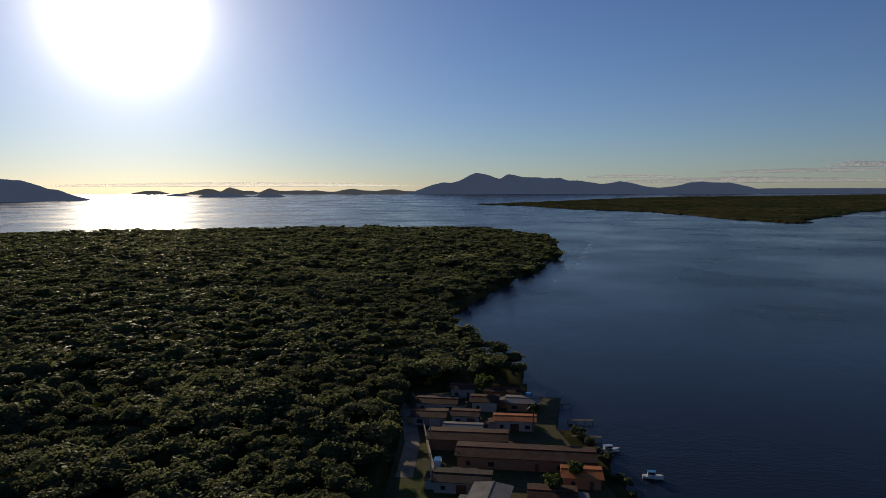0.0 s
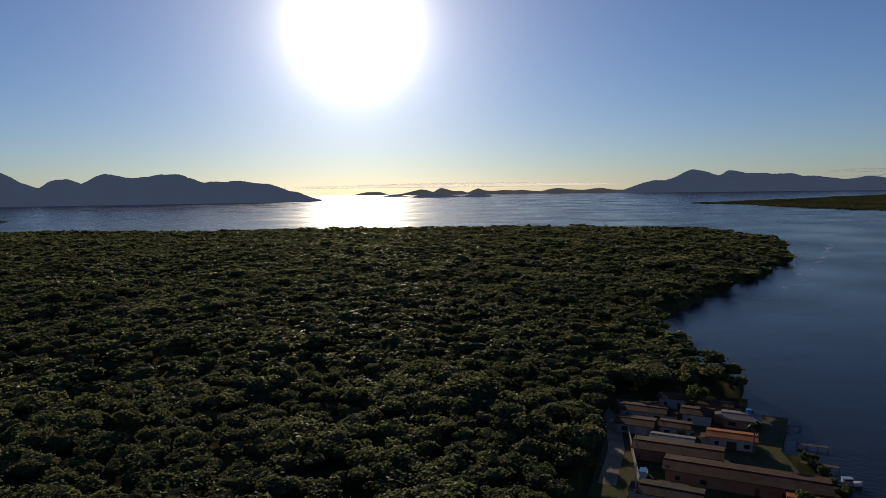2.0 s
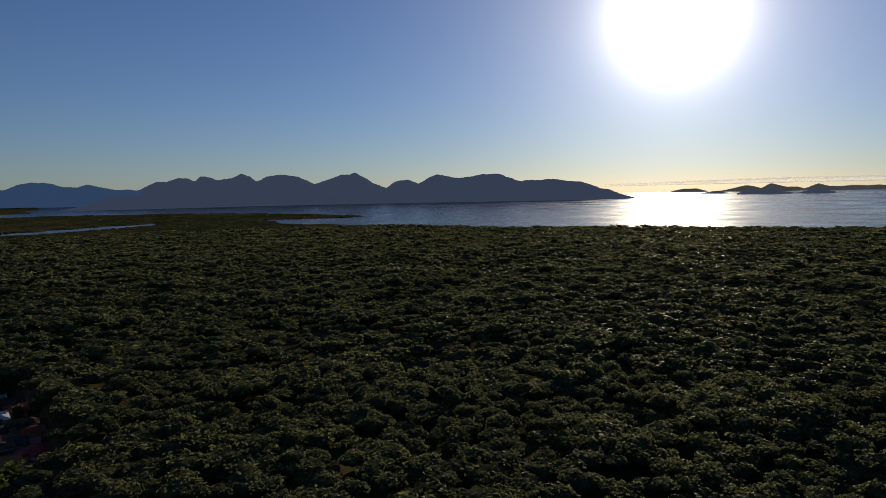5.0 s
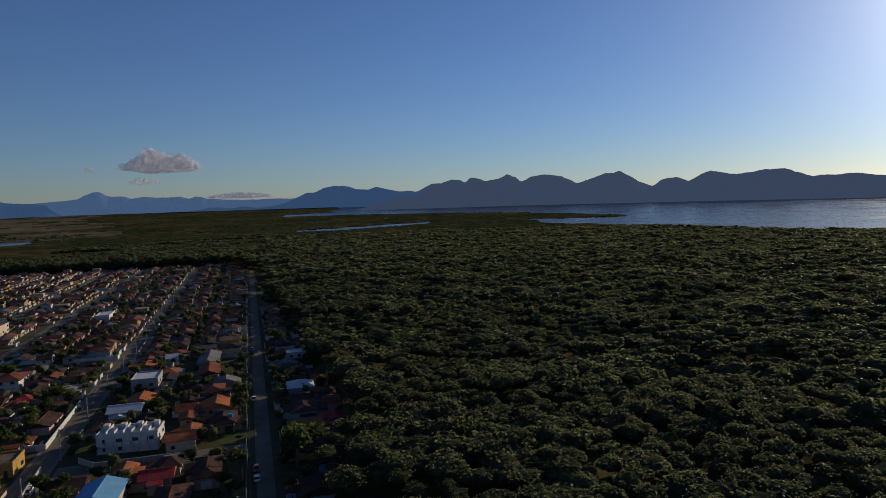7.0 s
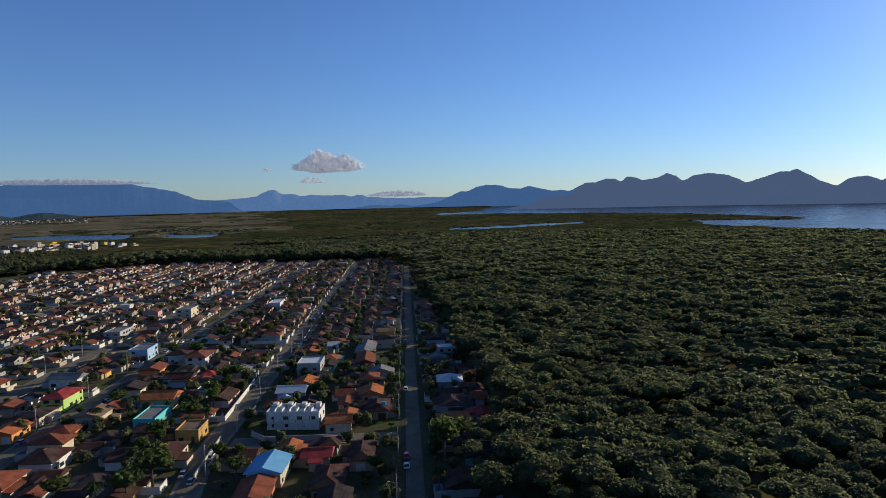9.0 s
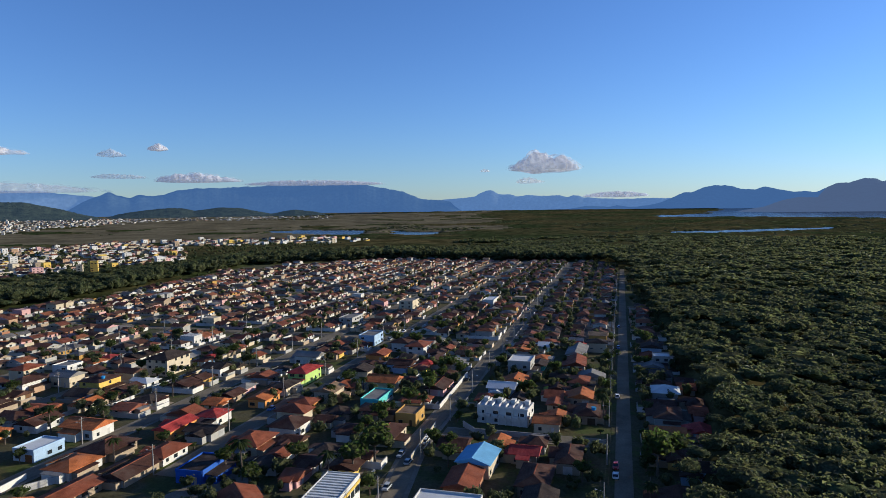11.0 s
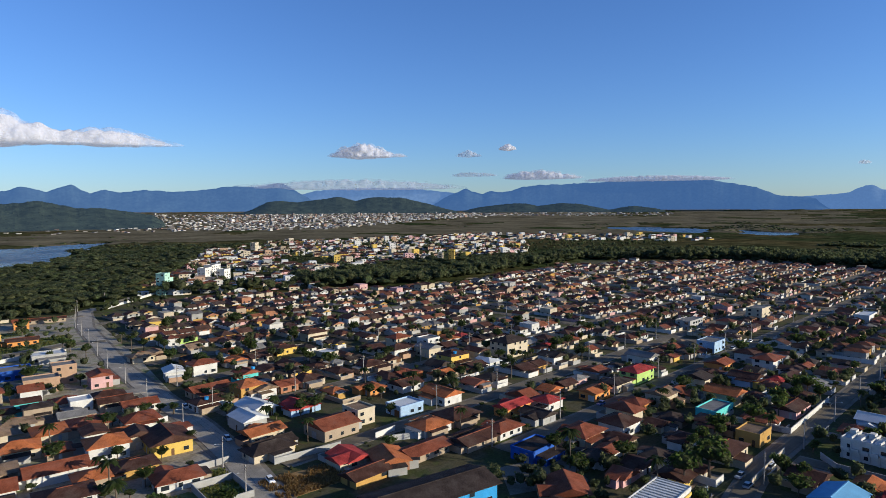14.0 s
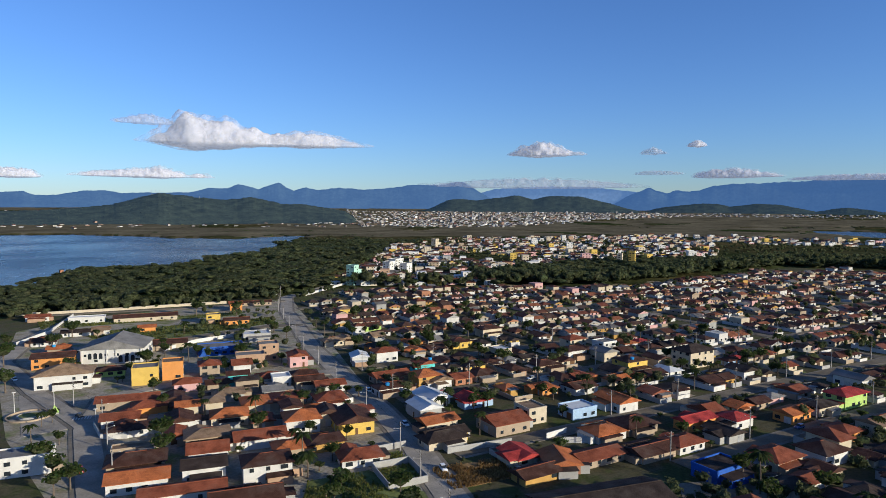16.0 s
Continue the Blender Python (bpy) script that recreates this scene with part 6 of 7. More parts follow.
# tall grass: bent blades in tufts on the open lots
def grass_tufts(rng, polys, gap, high, name, label, mat):
    vs, fs = [], []
    for poly in polys:
        x0, x1 = min(p[0] for p in poly), max(p[0] for p in poly)
        y0, y1 = min(p[1] for p in poly), max(p[1] for p in poly)
        n = int((x1 - x0) * (y1 - y0) / gap ** 2)
        x, y = rng.uniform(x0, x1, n), rng.uniform(y0, y1, n)
        keep = inside(x, y, poly) & (fractal(x / 6, y / 6, 33, 3) > 0.36)
        x, y = x[keep], y[keep]
        for k in range(3):
            a, lean = rng.uniform(0, 6.283, len(x)), rng.uniform(0.1, 0.5, len(x)) * high
            h = high * rng.uniform(0.5, 1.2, len(x))
            w = gap * 0.32
            c, d = np.cos(a), np.sin(a)
            z = np.full(len(x), GROUND_Z + 0.08)
            quad = np.stack([np.stack([x - d * w, y + c * w, z], -1), np.stack([x + d * w, y - c * w, z], -1), np.stack([x + c * lean + d * w * 0.6, y + d * lean - c * w * 0.6, z + h], -1), np.stack([x + c * lean - d * w * 0.5, y + d * lean + c * w * 0.5, z + h * 0.9], -1)], 1)
            base = sum(len(v) for v in vs)
            vs.append(quad.reshape(-1, 3))
            fs.append(np.arange(len(x) * 4).reshape(-1, 4) + base)
    return tagged(new(name, mesh_from(name, np.concatenate(vs), np.concatenate(fs), [mat])), label, "grass", kind="stuff")


M_STRAW = foliage_material("dry_stalks", [(0.3, 0.18, 0.07), (0.36, 0.23, 0.1), (0.24, 0.14, 0.055), (0.2, 0.13, 0.06)])
grass_tufts(RNG, [[(-101, -145), (-113, -143), (-127, -138), (-123, -127), (-99, -131)]], 0.42, 0.8, "brush", "tangled dry brown brush on an empty lot", M_STRAW)
M_BLADE = foliage_material("grass_blades", [(0.17, 0.19, 0.05), (0.2, 0.21, 0.06), (0.14, 0.17, 0.045), (0.23, 0.21, 0.075)])
grass_tufts(RNG, [[(-82, -166), (-103, -162), (-100, -154), (-89, -156)], [(-87.6, -153.6), (-98.4, -152.2), (-95.5, -140), (-85.8, -141.8)], [(-127, -138), (-143, -137), (-141, -126), (-124, -128)], [(-70, -158), (-84, -155), (-86, -128), (-60, -140)]], 0.5, 0.55, "grass", "tall yellow-green grass on the empty lots", M_BLADE)
grass_tufts(RNG, [[(-225, -425), (-285, -405), (-262, -345), (-219, -360)], [(-46, -415), (-103, -409), (-156, -405), (-150, -385), (-92, -372), (-56, -372)], [(-30, -470), (-120, -440), (-150, -436), (-140, -425), (-30, -440)]], 1.1, 0.6, "grass", "rough yellow-green grass on the fields at the town's edge", M_BLADE)
# scrub along the shore by the sheds
pts = []
for k in range(120):
    t, s = RT.uniform(0, 1), RT.uniform(0.9, 2.4)
    x, y = 50 - 15 * t, 150 + 112 * t
    x += RT.uniform(-5, 2.5)
    if not is_water(np.array([x + 1.0]), np.array([y]))[0] and clear_of(x, y, -1.5):
        pts.append((x, y, GROUND_Z - 0.1 + s * 0.2, s, RT.uniform(0.7, 1.1)))
tagged(new("brush", wood_mesh("brush", np.array(pts), T_MID, RNG)), "ragged dark scrub along the shore", "bushes", kind="stuff")
# along the eastern street and in the yards before the forest
for k in range(26):
    u, v = 125 + k * 12 + RT.uniform(-4, 4), RT.choice((-4.6, -5.2, 7.0, 7.6))
    x, y = to_world(u, v)
    if clear_of(x, y, 0.3):
        tree("palm" if RT.random() < 0.25 else "broad", x, y, RT.uniform(0.5, 0.95), 700 + k * 13)
# far gardens: crowns past counting
pts = []
for k in range(1900):
    x, y = to_world(130 + 730 * RT.random() ** 1.3, RT.uniform(-115, 62))
    if road_gap(x, y) > 0.3 and clear_of(x, y, 0.2):
        s = RT.uniform(1.2, 3.2)
        pts.append((x, y, GROUND_Z + s * 0.5, s, RT.uniform(0.8, 1.3)))
while len(pts) < 2300:
    r, az = RT.uniform(240, 820), math.radians(RT.uniform(80, 165))
    x, y = -math.sin(az) * r, math.cos(az) * r
    if inside(np.array([x]), np.array([y]), TOWN)[0] and road_gap(x, y) > 0.5:
        s = RT.uniform(1.4, 3.2)
        pts.append((x, y, GROUND_Z + s * 0.6, s, RT.uniform(0.9, 1.3)))
tagged(new("garden_trees", wood_mesh("garden_trees", np.array(pts), T_MID, RNG)), "small dark green trees among far houses", "trees", kind="stuff")
pts = []
while len(pts) < 800:
    r, az = RT.uniform(560, 1350), math.radians(RT.uniform(100, 160))
    x, y = -math.sin(az) * r, math.cos(az) * r
    if inside(np.array([x]), np.array([y]), SECOND)[0]:
        s = RT.uniform(2.5, 5)
        pts.append((x, y, GROUND_Z + s * 0.6, s, RT.uniform(0.8, 1.2)))
tagged(new("garden_trees", wood_mesh("garden_trees", np.array(pts), T_FAR, RNG)), "dark trees scattered through the second town", "trees", kind="stuff")

# ---- utility poles ----
M_POLE = material("weathered_concrete_pole", (0.3, 0.28, 0.26), 0.9, 0.2, 0.5, 4.0, 0.2)
M_WIRE = material("dark_cable", (0.03, 0.03, 0.03), 0.7, 0.1, 1.0, 3.0, 0.0)


def build_pole():
    ob = tagged(new("utility_pole"), "grey concrete utility pole with a street lamp", "utility pole", "utility poles")
    bm = bmesh.new()
    bmesh.ops.create_cone(bm, cap_ends=True, segments=8, radius1=0.2, radius2=0.12, depth=9.0, matrix=Matrix.Translation((0, 0, 4.4)))
    part("pole", bm, M_POLE, ob)
    for z in (8.2, 7.4):
        bm = bmesh.new()
        box(bm, -1.1, 1.1, -0.06, 0.06, z, z + 0.14)
        part("crossarm", bm, M_BARK, ob)
    bm = bmesh.new()
    bmesh.ops.create_cone(bm, cap_ends=True, segments=6, radius1=0.035, radius2=0.035, depth=1.9, matrix=Matrix.Translation((0, -0.95, 6.9)) @ Matrix.Rotation(math.radians(78), 4, "X"))
    arm = part("lamp_arm", bm, M_POLE, ob)
    bm = bmesh.new()
    bmesh.ops.create_uvsphere(bm, u_segments=8, v_segments=6, radius=0.3, matrix=Matrix.Translation((0, -1.95, 7.1)) @ Matrix.Diagonal((0.55, 1.1, 0.35, 1)))
    part("lamp_head", bm, M_FRAME, arm)
    return ob


first_pole = None
pole_lines = []
for line, off, gap in ((MAIN, 5.2, 30), ([to_world(75, -61), to_world(560, -61)], -4.2, 34), ([to_world(120, 1), to_world(620, 1)], 4.6, 34), ([to_world(150, -122), to_world(480, -122)], 4.2, 36), ([to_world(107, -218), to_world(420, -218)], 4.2, 36), ([to_world(112, -268), to_world(400, -268)], -4.2, 38),
                       ([to_world(165, -161), to_world(440, -161)], 4.2, 36), ([(-20 * S, -165 * S), (-24 * S, -205 * S), (-15 * S, -255 * S)], -5.0, 26), ([(-5 * S, 135 * S), (-6 * S, 178 * S)], -2.5, 24)):
    tops = []
    for a, b in zip(line, line[1:]):
        a, b = Vector(a), Vector(b)
        d = (b - a).normalized()
        n = Vector((-d.y, d.x)) * off
        k = max(1, round((b - a).length / gap))
        for i in range(k):
            p = a + (b - a) * (i / k) + n
            ang = math.atan2(d.y, d.x) + (math.pi if off > 0 else 0) * 0 + math.pi / 2
            m = place(None, p.x, p.y, GROUND_Z, ang + (math.pi / 2 if off > 0 else -math.pi / 2))
            if first_pole is None:
                first_pole = build_pole()
                first_pole.matrix_basis = m
            else:
                copy_thing(first_pole, m)
            tops.append((p, n.normalized()))
    pole_lines.append(tops)
for tops in pole_lines:
    if len(tops) < 2:
        continue
    line = tagged(new("power_line"), "thin dark overhead cables slung between poles", "cable", "power lines")
    for o, z in ((-0.9, 8.45), (0.9, 8.45), (0.0, 7.6)):
        vs, fs = [], []
        for s, ((p, n), (q, n2)) in enumerate(zip(tops, tops[1:])):
            pa, pb = p + n * o, q + n2 * o
            for i in range(6 if s < len(tops) - 2 else 7):
                t = i / 6
                c = pa + (pb - pa) * t
                h = GROUND_Z + z - 0.7 * 4 * t * (1 - t)
                k = len(vs)
                vs += [(c.x, c.y, h - 0.02), (c.x, c.y, h + 0.02), (c.x + 0.02, c.y + 0.02, h)]
                if k:
                    fs += [(k - 3, k, k + 1, k - 2), (k - 2, k + 1, k + 2, k - 1), (k - 1, k + 2, k, k - 3)]
        cable = new("cable", mesh_from("cable", vs, fs, [M_WIRE]))
        cable.parent = line

# ---- cars ----
M_TYRE = material("tyre_rubber", (0.02, 0.02, 0.02), 0.9, 0.1, 1.0, 5.0, 0.0)
M_HUB = material("wheel_metal", (0.4, 0.4, 0.4), 0.4, 0.1, 1.0, 5.0, 0.0, metal=0.8)
CAR_PAINT = {k: material(k + "_car_paint", c, 0.3, 0.06, 1.0, 5.0, 0.0, spec=0.5) for k, c in {"white": (0.75, 0.75, 0.74), "silver": (0.42, 0.43, 0.44), "red": (0.4, 0.04, 0.03), "black": (0.03, 0.03, 0.035), "blue": (0.06, 0.12, 0.3)}.items()}


def build_car(word):
    ob = tagged(new("car"), f"small {word} hatchback car parked by the street", "car", "parked cars")
    bm = bmesh.new()
    box(bm, -2.0, 2.0, -0.82, 0.82, 0.28, 0.85)
    bmesh.ops.bevel(bm, geom=list(bm.edges), offset=0.14, segments=2, affect="EDGES")
    body = part("body", bm, CAR_PAINT[word], ob)
    bm = bmesh.new()
    v = [bm.verts.new(p) for p in ((-1.75, -0.72, 0.84), (0.95, -0.72, 0.84), (0.95, 0.72, 0.84), (-1.75, 0.72, 0.84), (-1.3, -0.58, 1.42), (0.25, -0.58, 1.42), (0.25, 0.58, 1.42), (-1.3, 0.58, 1.42))]
    for q in ((0, 1, 5, 4), (1, 2, 6, 5), (2, 3, 7, 6), (3, 0, 4, 7)):
        bm.faces.new([v[i] for i in q])
    part("window", bm, M_GLASS, ob)
    bm = bmesh.new()
    box(bm, -1.34, 0.28, -0.6, 0.6, 1.42, 1.47)
    part("roof", bm, CAR_PAINT[word], ob)
    for x in (-1.25, 1.25):
        for y in (-0.8, 0.8):
            bm = bmesh.new()
            bmesh.ops.create_cone(bm, cap_ends=True, segments=14, radius1=0.3, radius2=0.3, depth=0.2, matrix=Matrix.Translation((x, y, 0.3)) @ Matrix.Rotation(math.pi / 2, 4, "X"))
            wh = part("wheel", bm, M_TYRE, ob)
            bm = bmesh.new()
            bmesh.ops.create_cone(bm, cap_ends=True, segments=10, radius1=0.17, radius2=0.17, depth=0.22, matrix=Matrix.Translation((x, y, 0.3)) @ Matrix.Rotation(math.pi / 2, 4, "X"))
            part("rim", bm, M_HUB, wh)
    for y in (-0.55, 0.55):
        bm = bmesh.new()
        box(bm, 1.96, 2.02, y - 0.16, y + 0.16, 0.58, 0.72)
        part("headlight", bm, M_FRAME, ob)
    return ob


CARS = {}
RC = random.Random(9)
spots = []
for line, off in ((MAIN[:5], 3.0), ([to_world(110, -61), to_world(500, -61)], 1.9), ([to_world(130, 1), to_world(500, 1)], -2.2), ([to_world(107, -218), to_world(330, -218)], 2.0), ([to_world(170, -122), to_world(400, -122)], -2.0), ([(-20 * S, -165 * S), (-24 * S, -205 * S), (-15 * S, -255 * S), (-8 * S, -310 * S)], 2.4)):
    for a, b in zip(line, line[1:]):
        a, b = Vector(a), Vector(b)
        d = (b - a).normalized()
        for k in range(max(1, int((b - a).length / 48))):
            p = a + d * RC.uniform(4, (b - a).length - 4) + Vector((-d.y, d.x)) * off * RC.choice([-1, 1])
            spots.append((p.x, p.y, math.atan2(d.y, d.x) + RC.choice([0, math.pi])))
for x, y, a in spots[:34]:
    word = RC.choice(["white", "white", "silver", "silver", "red", "black", "blue"])
    m = place(None, x, y, GROUND_Z + 0.2, a)
    if word not in CARS:
        CARS[word] = build_car(word)
        CARS[word].matrix_basis = m
    else:
        copy_thing(CARS[word], m)

# ---- landmarks past the belt: apartment blocks ----
def block(x, y, w, d, h, ang, wall, label):
    return house(x, y, w, d, h, ang, "flat", "grey", wall, group="apartment blocks", name="apartment_block", label=label)


block(-280, -528, 9, 9, 18, 30, "mint", "six-storey mint green apartment block at the wood's edge")
block(-288, -536, 9, 7, 13, 30, "mint", "lower mint green apartment wing beside the wood")
block(-352, -583, 14, 9, 14, 30, "white", "white five-storey apartment block with rows of windows")
block(-368, -575, 14, 9, 12, 30, "white", "white four-storey apartment block with rows of windows")
block(-396, -640, 22, 10, 11, 30, "white", "long white four-storey apartment block")
block(-643, -500, 8, 8, 19, 30, "yellow", "slim pale yellow tower block above the trees")
block(-630, -508, 7, 7, 16, 30, "cream", "cream tower block beside a yellow one")
block(-629, -893, 14, 9, 16, 30, "cream", "cream apartment block in the second town")
house(-392 * S, -88 * S, 17, 11, 9, -6, "flat", "grey", "cream", group="apartment blocks", name="apartment_block", label="cream three-storey apartment block among small houses")
house(-343 * S, -110 * S, 20, 10, 6, -6, "flat", "grey", "grey", group="apartment blocks", name="apartment_block", label="grey two-storey row of flats among small houses")
house(-420 * S, -40 * S, 22, 9, 5.5, -6, "flat", "white", "white", group="apartment blocks", name="apartment_block", label="long white two-storey block among small houses")


# ---- boats by the waterfront ----
M_HULL = material("white_boat_paint", (0.55, 0.55, 0.54), 0.5, 0.15, 1.0, 5.0, 0.0)


def boat(x, y, ang, length, trim, label):
    ob = tagged(new("boat"), label, "boat", "moored boats")
    ob.matrix_basis = place(None, x, y, 0.0, ang)
    bm = bmesh.new()
    prev = None
    for i in range(9):
        t = i / 8
        w = length * 0.16 * math.sin(math.pi * (0.22 + 0.78 * t)) ** 0.6 if t < 1 else 0.02
        px, lift = (t - 0.5) * length, 0.45 * t * t
        ring = [bm.verts.new(p) for p in ((px, -w, 0.75 + lift), (px, -w * 0.75, 0.1), (px, 0, -0.25), (px, w * 0.75, 0.1), (px, w, 0.75 + lift))]
        if prev:
            for k in range(4):
                bm.faces.new((prev[k], prev[k + 1], ring[k + 1], ring[k]))
            bm.faces.new((prev[4], prev[0], ring[0], ring[4]))
        else:
            bm.faces.new(ring[::-1])
        prev = ring
    bm.faces.new(prev)
    bmesh.ops.recalc_face_normals(bm, faces=bm.faces)
    part("hull", bm, M_HULL, ob)
    bm = bmesh.new()
    box(bm, -length * 0.28, length * 0.1, -length * 0.1, length * 0.1, 0.7, 1.9)
    cab = part("cabin", bm, M_HULL, ob)
    bm = bmesh.new()
    box(bm, -length * 0.3, length * 0.13, -length * 0.12, length * 0.12, 1.9, 2.0)
    part("cabin_roof", bm, M_WALL[trim], cab, "painted cabin roof")
    bm = bmesh.new()
    box(bm, -length * 0.2, length * 0.105, -length * 0.103, length * 0.103, 1.25, 1.7)
    part("cabin_window", bm, M_GLASS, cab)
    return ob


boat(41.0 * S, 156 * S, 0.15, 6.0, "sky", "white fishing boat with a small cabin moored off the sheds")
boat(47 * S, 141 * S, -0.2, 5.2, "blue", "small blue and white boat moored off the shore")
ob = boat(-1.5 * S, 146 * S, 1.4, 7.0, "blue", "blue and white boat laid up ashore beside a shed")
ob.location.z = GROUND_Z + 0.25
M_PLANK = material("grey_weathered_planks", (0.16, 0.13, 0.105), 0.9, 0.3, 0.6, 5.0, 0.3)
for x, y, ln, a in ((37, 164, 9, -0.1), (38, 155, 8, 0.05), (34, 189, 9, 0.1), (38, 176, 8, -0.05)):
    ob = tagged(new("jetty"), "narrow weathered plank jetty on thin posts", "jetty", "jetties")
    ob.matrix_basis = place(None, x * S, y * S, 0, a)
    for k in range(int(ln / 0.5)):
        bm = bmesh.new()
        box(bm, k * 0.5 - ln / 2, k * 0.5 + 0.44 - ln / 2, -0.7, 0.7, 0.95, 1.02)
        part("plank", bm, M_PLANK, ob)
    for k in range(4):
        for s in (-0.6, 0.6):
            bm = bmesh.new()
            bmesh.ops.create_cone(bm, cap_ends=True, segments=6, radius1=0.09, radius2=0.08, depth=3.0, matrix=Matrix.Translation((k * ln / 3 - ln / 2, s, -0.3)))
            part("post", bm, M_BARK, ob)


# ---- larger buildings: their own details ----
def boxes(name, rows, mat, parent, label=""):
    for x0, x1, y0, y1, z0, z1 in rows:
        bm = bmesh.new()
        box(bm, x0, x1, y0, y1, z0, z1)
        part(name, bm, mat, parent, label)


def arch(bm, x, y, z, w, h):
    """An arched recess in a wall that faces local +x."""
    pts = [(y - w / 2, z), (y + w / 2, z)] + [(y + w / 2 * math.cos(a), z + h - w / 2 + w / 2 * math.sin(a)) for a in (k * math.pi / 8 for k in range(9))]
    f = bm.faces.new([bm.verts.new((x, p, q)) for p, q in pts])
    ext = bmesh.ops.extrude_face_region(bm, geom=[f])
    for v in ext["geom"]:
        if isinstance(v, bmesh.types.BMVert):
            v.co.x += 0.08
    bmesh.ops.recalc_face_normals(bm, faces=bm.faces)


for k in range(3):
    bm = bmesh.new()
    arch(bm, 10.81, -9.2 + k * 2.3, 2.2, 1.5, 2.8)
    part("arched_window", bm, M_GLASS, CHURCH, "dark arched window")
for k in range(3):
    bm = bmesh.new()
    arch(bm, 10.81, 3.8 + k * 2.6, 0.4, 1.7, 3.2)
    part("arched_window", bm, M_GLASS, CHURCH, "dark arched window")
boxes("buttress", [(10.81, 11.2, y - 0.3, y + 0.3, -0.2, 6.4) for y in (-12.6, -2.0, 2.0, 12.6)], M_WALL["white"], CHURCH)
# terrace: piers, roof bays, water tanks
boxes("pier", [(x - 0.18, x + 0.18, -4.55, -4.28, -0.2, 5.7) for x in (-8.6, -6.1, -3.7, -1.2, 1.2, 3.7, 6.1, 8.6)], M_WALL["white"], TERRACE)
boxes("balcony", [(x - 0.95, x + 0.95, -5.1, -4.29, 2.6, 3.5) for x in (-7.3, -4.9, -2.4, 0.0, 2.4, 4.9, 7.3)], M_WALL["white"], TERRACE)
boxes("party_wall", [(x - 0.12, x + 0.12, -4.1, 4.1, 5.82, 6.75) for x in (-6.1, -3.7, -1.2, 1.2, 3.7, 6.1)], M_WALL["white"], TERRACE)
boxes("stair_head", [(x - 0.8, x + 0.8, 0.6, 2.8, 5.82, 7.4) for x in (-7.3, -2.4, 2.4, 7.3)], M_WALL["white"], TERRACE)
# workshop: ribbed roof, yellow fascia over a band of windows
boxes("roof_rib", [(-9.3 + k * 1.45, -8.55 + k * 1.45, -4.0, 4.0, 6.15, 6.42) for k in range(13)], M_TILE["white"], WORKSHOP, "pale ribbed roof sheet")
boxes("fascia", [(-9.95, 9.95, 4.38, 4.5, 4.5, 5.3)], M_WALL["yellow"], WORKSHOP, "yellow painted fascia")
boxes("window", [(-9.0 + k * 3.1, -6.6 + k * 3.1, 4.29, 4.37, 2.6, 4.2) for k in range(6)], M_GLASS, WORKSHOP)

# ---- the plaza: a round bed with a low wall, a green sculpture, posts ----
def ring(bm, r0, r1, z0, z1, n=32):
    vs = [[bm.verts.new((math.cos(k * 2 * math.pi / n) * r, math.sin(k * 2 * math.pi / n) * r, z)) for k in range(n)] for r, z in ((r0, z0), (r0, z1), (r1, z1), (r1, z0))]
    for a in range(4):
        for k in range(n):
            bm.faces.new((vs[a][k], vs[a][(k + 1) % n], vs[(a + 1) % 4][(k + 1) % n], vs[(a + 1) % 4][k]))
    bmesh.ops.recalc_face_normals(bm, faces=bm.faces)


bed = tagged(new("round_bed"), "round planted bed with a low stone rim on the plaza", "flower bed")
bed.location = (-13.5, -262, GROUND_Z + 0.12)
bm = bmesh.new()
ring(bm, 6.6, 7.1, -0.1, 0.55)
part("rim", bm, M_WALL["beige"], bed)
bm = bmesh.new()
ring(bm, 3.4, 3.8, -0.1, 0.6)
part("inner_rim", bm, M_WALL["grey"], bed)
bm = bmesh.new()
bmesh.ops.create_cone(bm, cap_ends=True, segments=24, radius1=3.4, radius2=3.2, depth=0.4, matrix=Matrix.Translation((0, 0, 0.2)))
part("lawn", bm, M_GRASS, bed)
sculpture = tagged(new("sculpture"), "small angular green painted sculpture on a plinth", "sculpture")
sculpture.location = (-20.8, -259.5, GROUND_Z + 0.12)
bm = bmesh.new()
box(bm, -1.2, 1.2, -0.9, 0.9, 0, 0.6)
part("plinth", bm, M_WALL["grey"], sculpture)
bm = bmesh.new()
for x, y, r, h, tilt in ((-0.7, 0, 0.55, 2.4, 0.3), (0.2, 0.2, 0.45, 3.0, -0.15), (0.8, -0.2, 0.4, 1.9, -0.5)):
    bmesh.ops.create_cone(bm, cap_ends=True, segments=5, radius1=r, radius2=r * 0.25, depth=h, matrix=Matrix.Translation((x, y, 0.6 + h * 0.48)) @ Matrix.Rotation(tilt, 4, "Y"))
part("figure", bm, M_WALL["lime"], sculpture)
for x, y, h in ((-21.5, -268, 6.0), (-9.5, -268, 7.5), (-31.5, -244, 4.0)):
    post = tagged(new("lamp_post"), "slim white lamp post on the plaza", "lamp post", "plaza lamp posts")
    post.location = (x, y, GROUND_Z + 0.1)
    bm = bmesh.new()
    bmesh.ops.create_cone(bm, cap_ends=True, segments=8, radius1=0.14, radius2=0.08, depth=h, matrix=Matrix.Translation((0, 0, h / 2)))
    part("pole", bm, M_WALL["white"], post)
    bm = bmesh.new()
    box(bm, -0.6, 0.6, -0.14, 0.14, h, h + 0.22)
    part("lamp_head", bm, M_WALL["white"], post)
M_PAINT = material("road_paint", (0.62, 0.6, 0.55), 0.8, 0.3, 0.6, 5.0, 0.0)
crossing = tagged(new("road_marking"), "worn white zebra crossing painted on the road", "road marking", kind="structure")
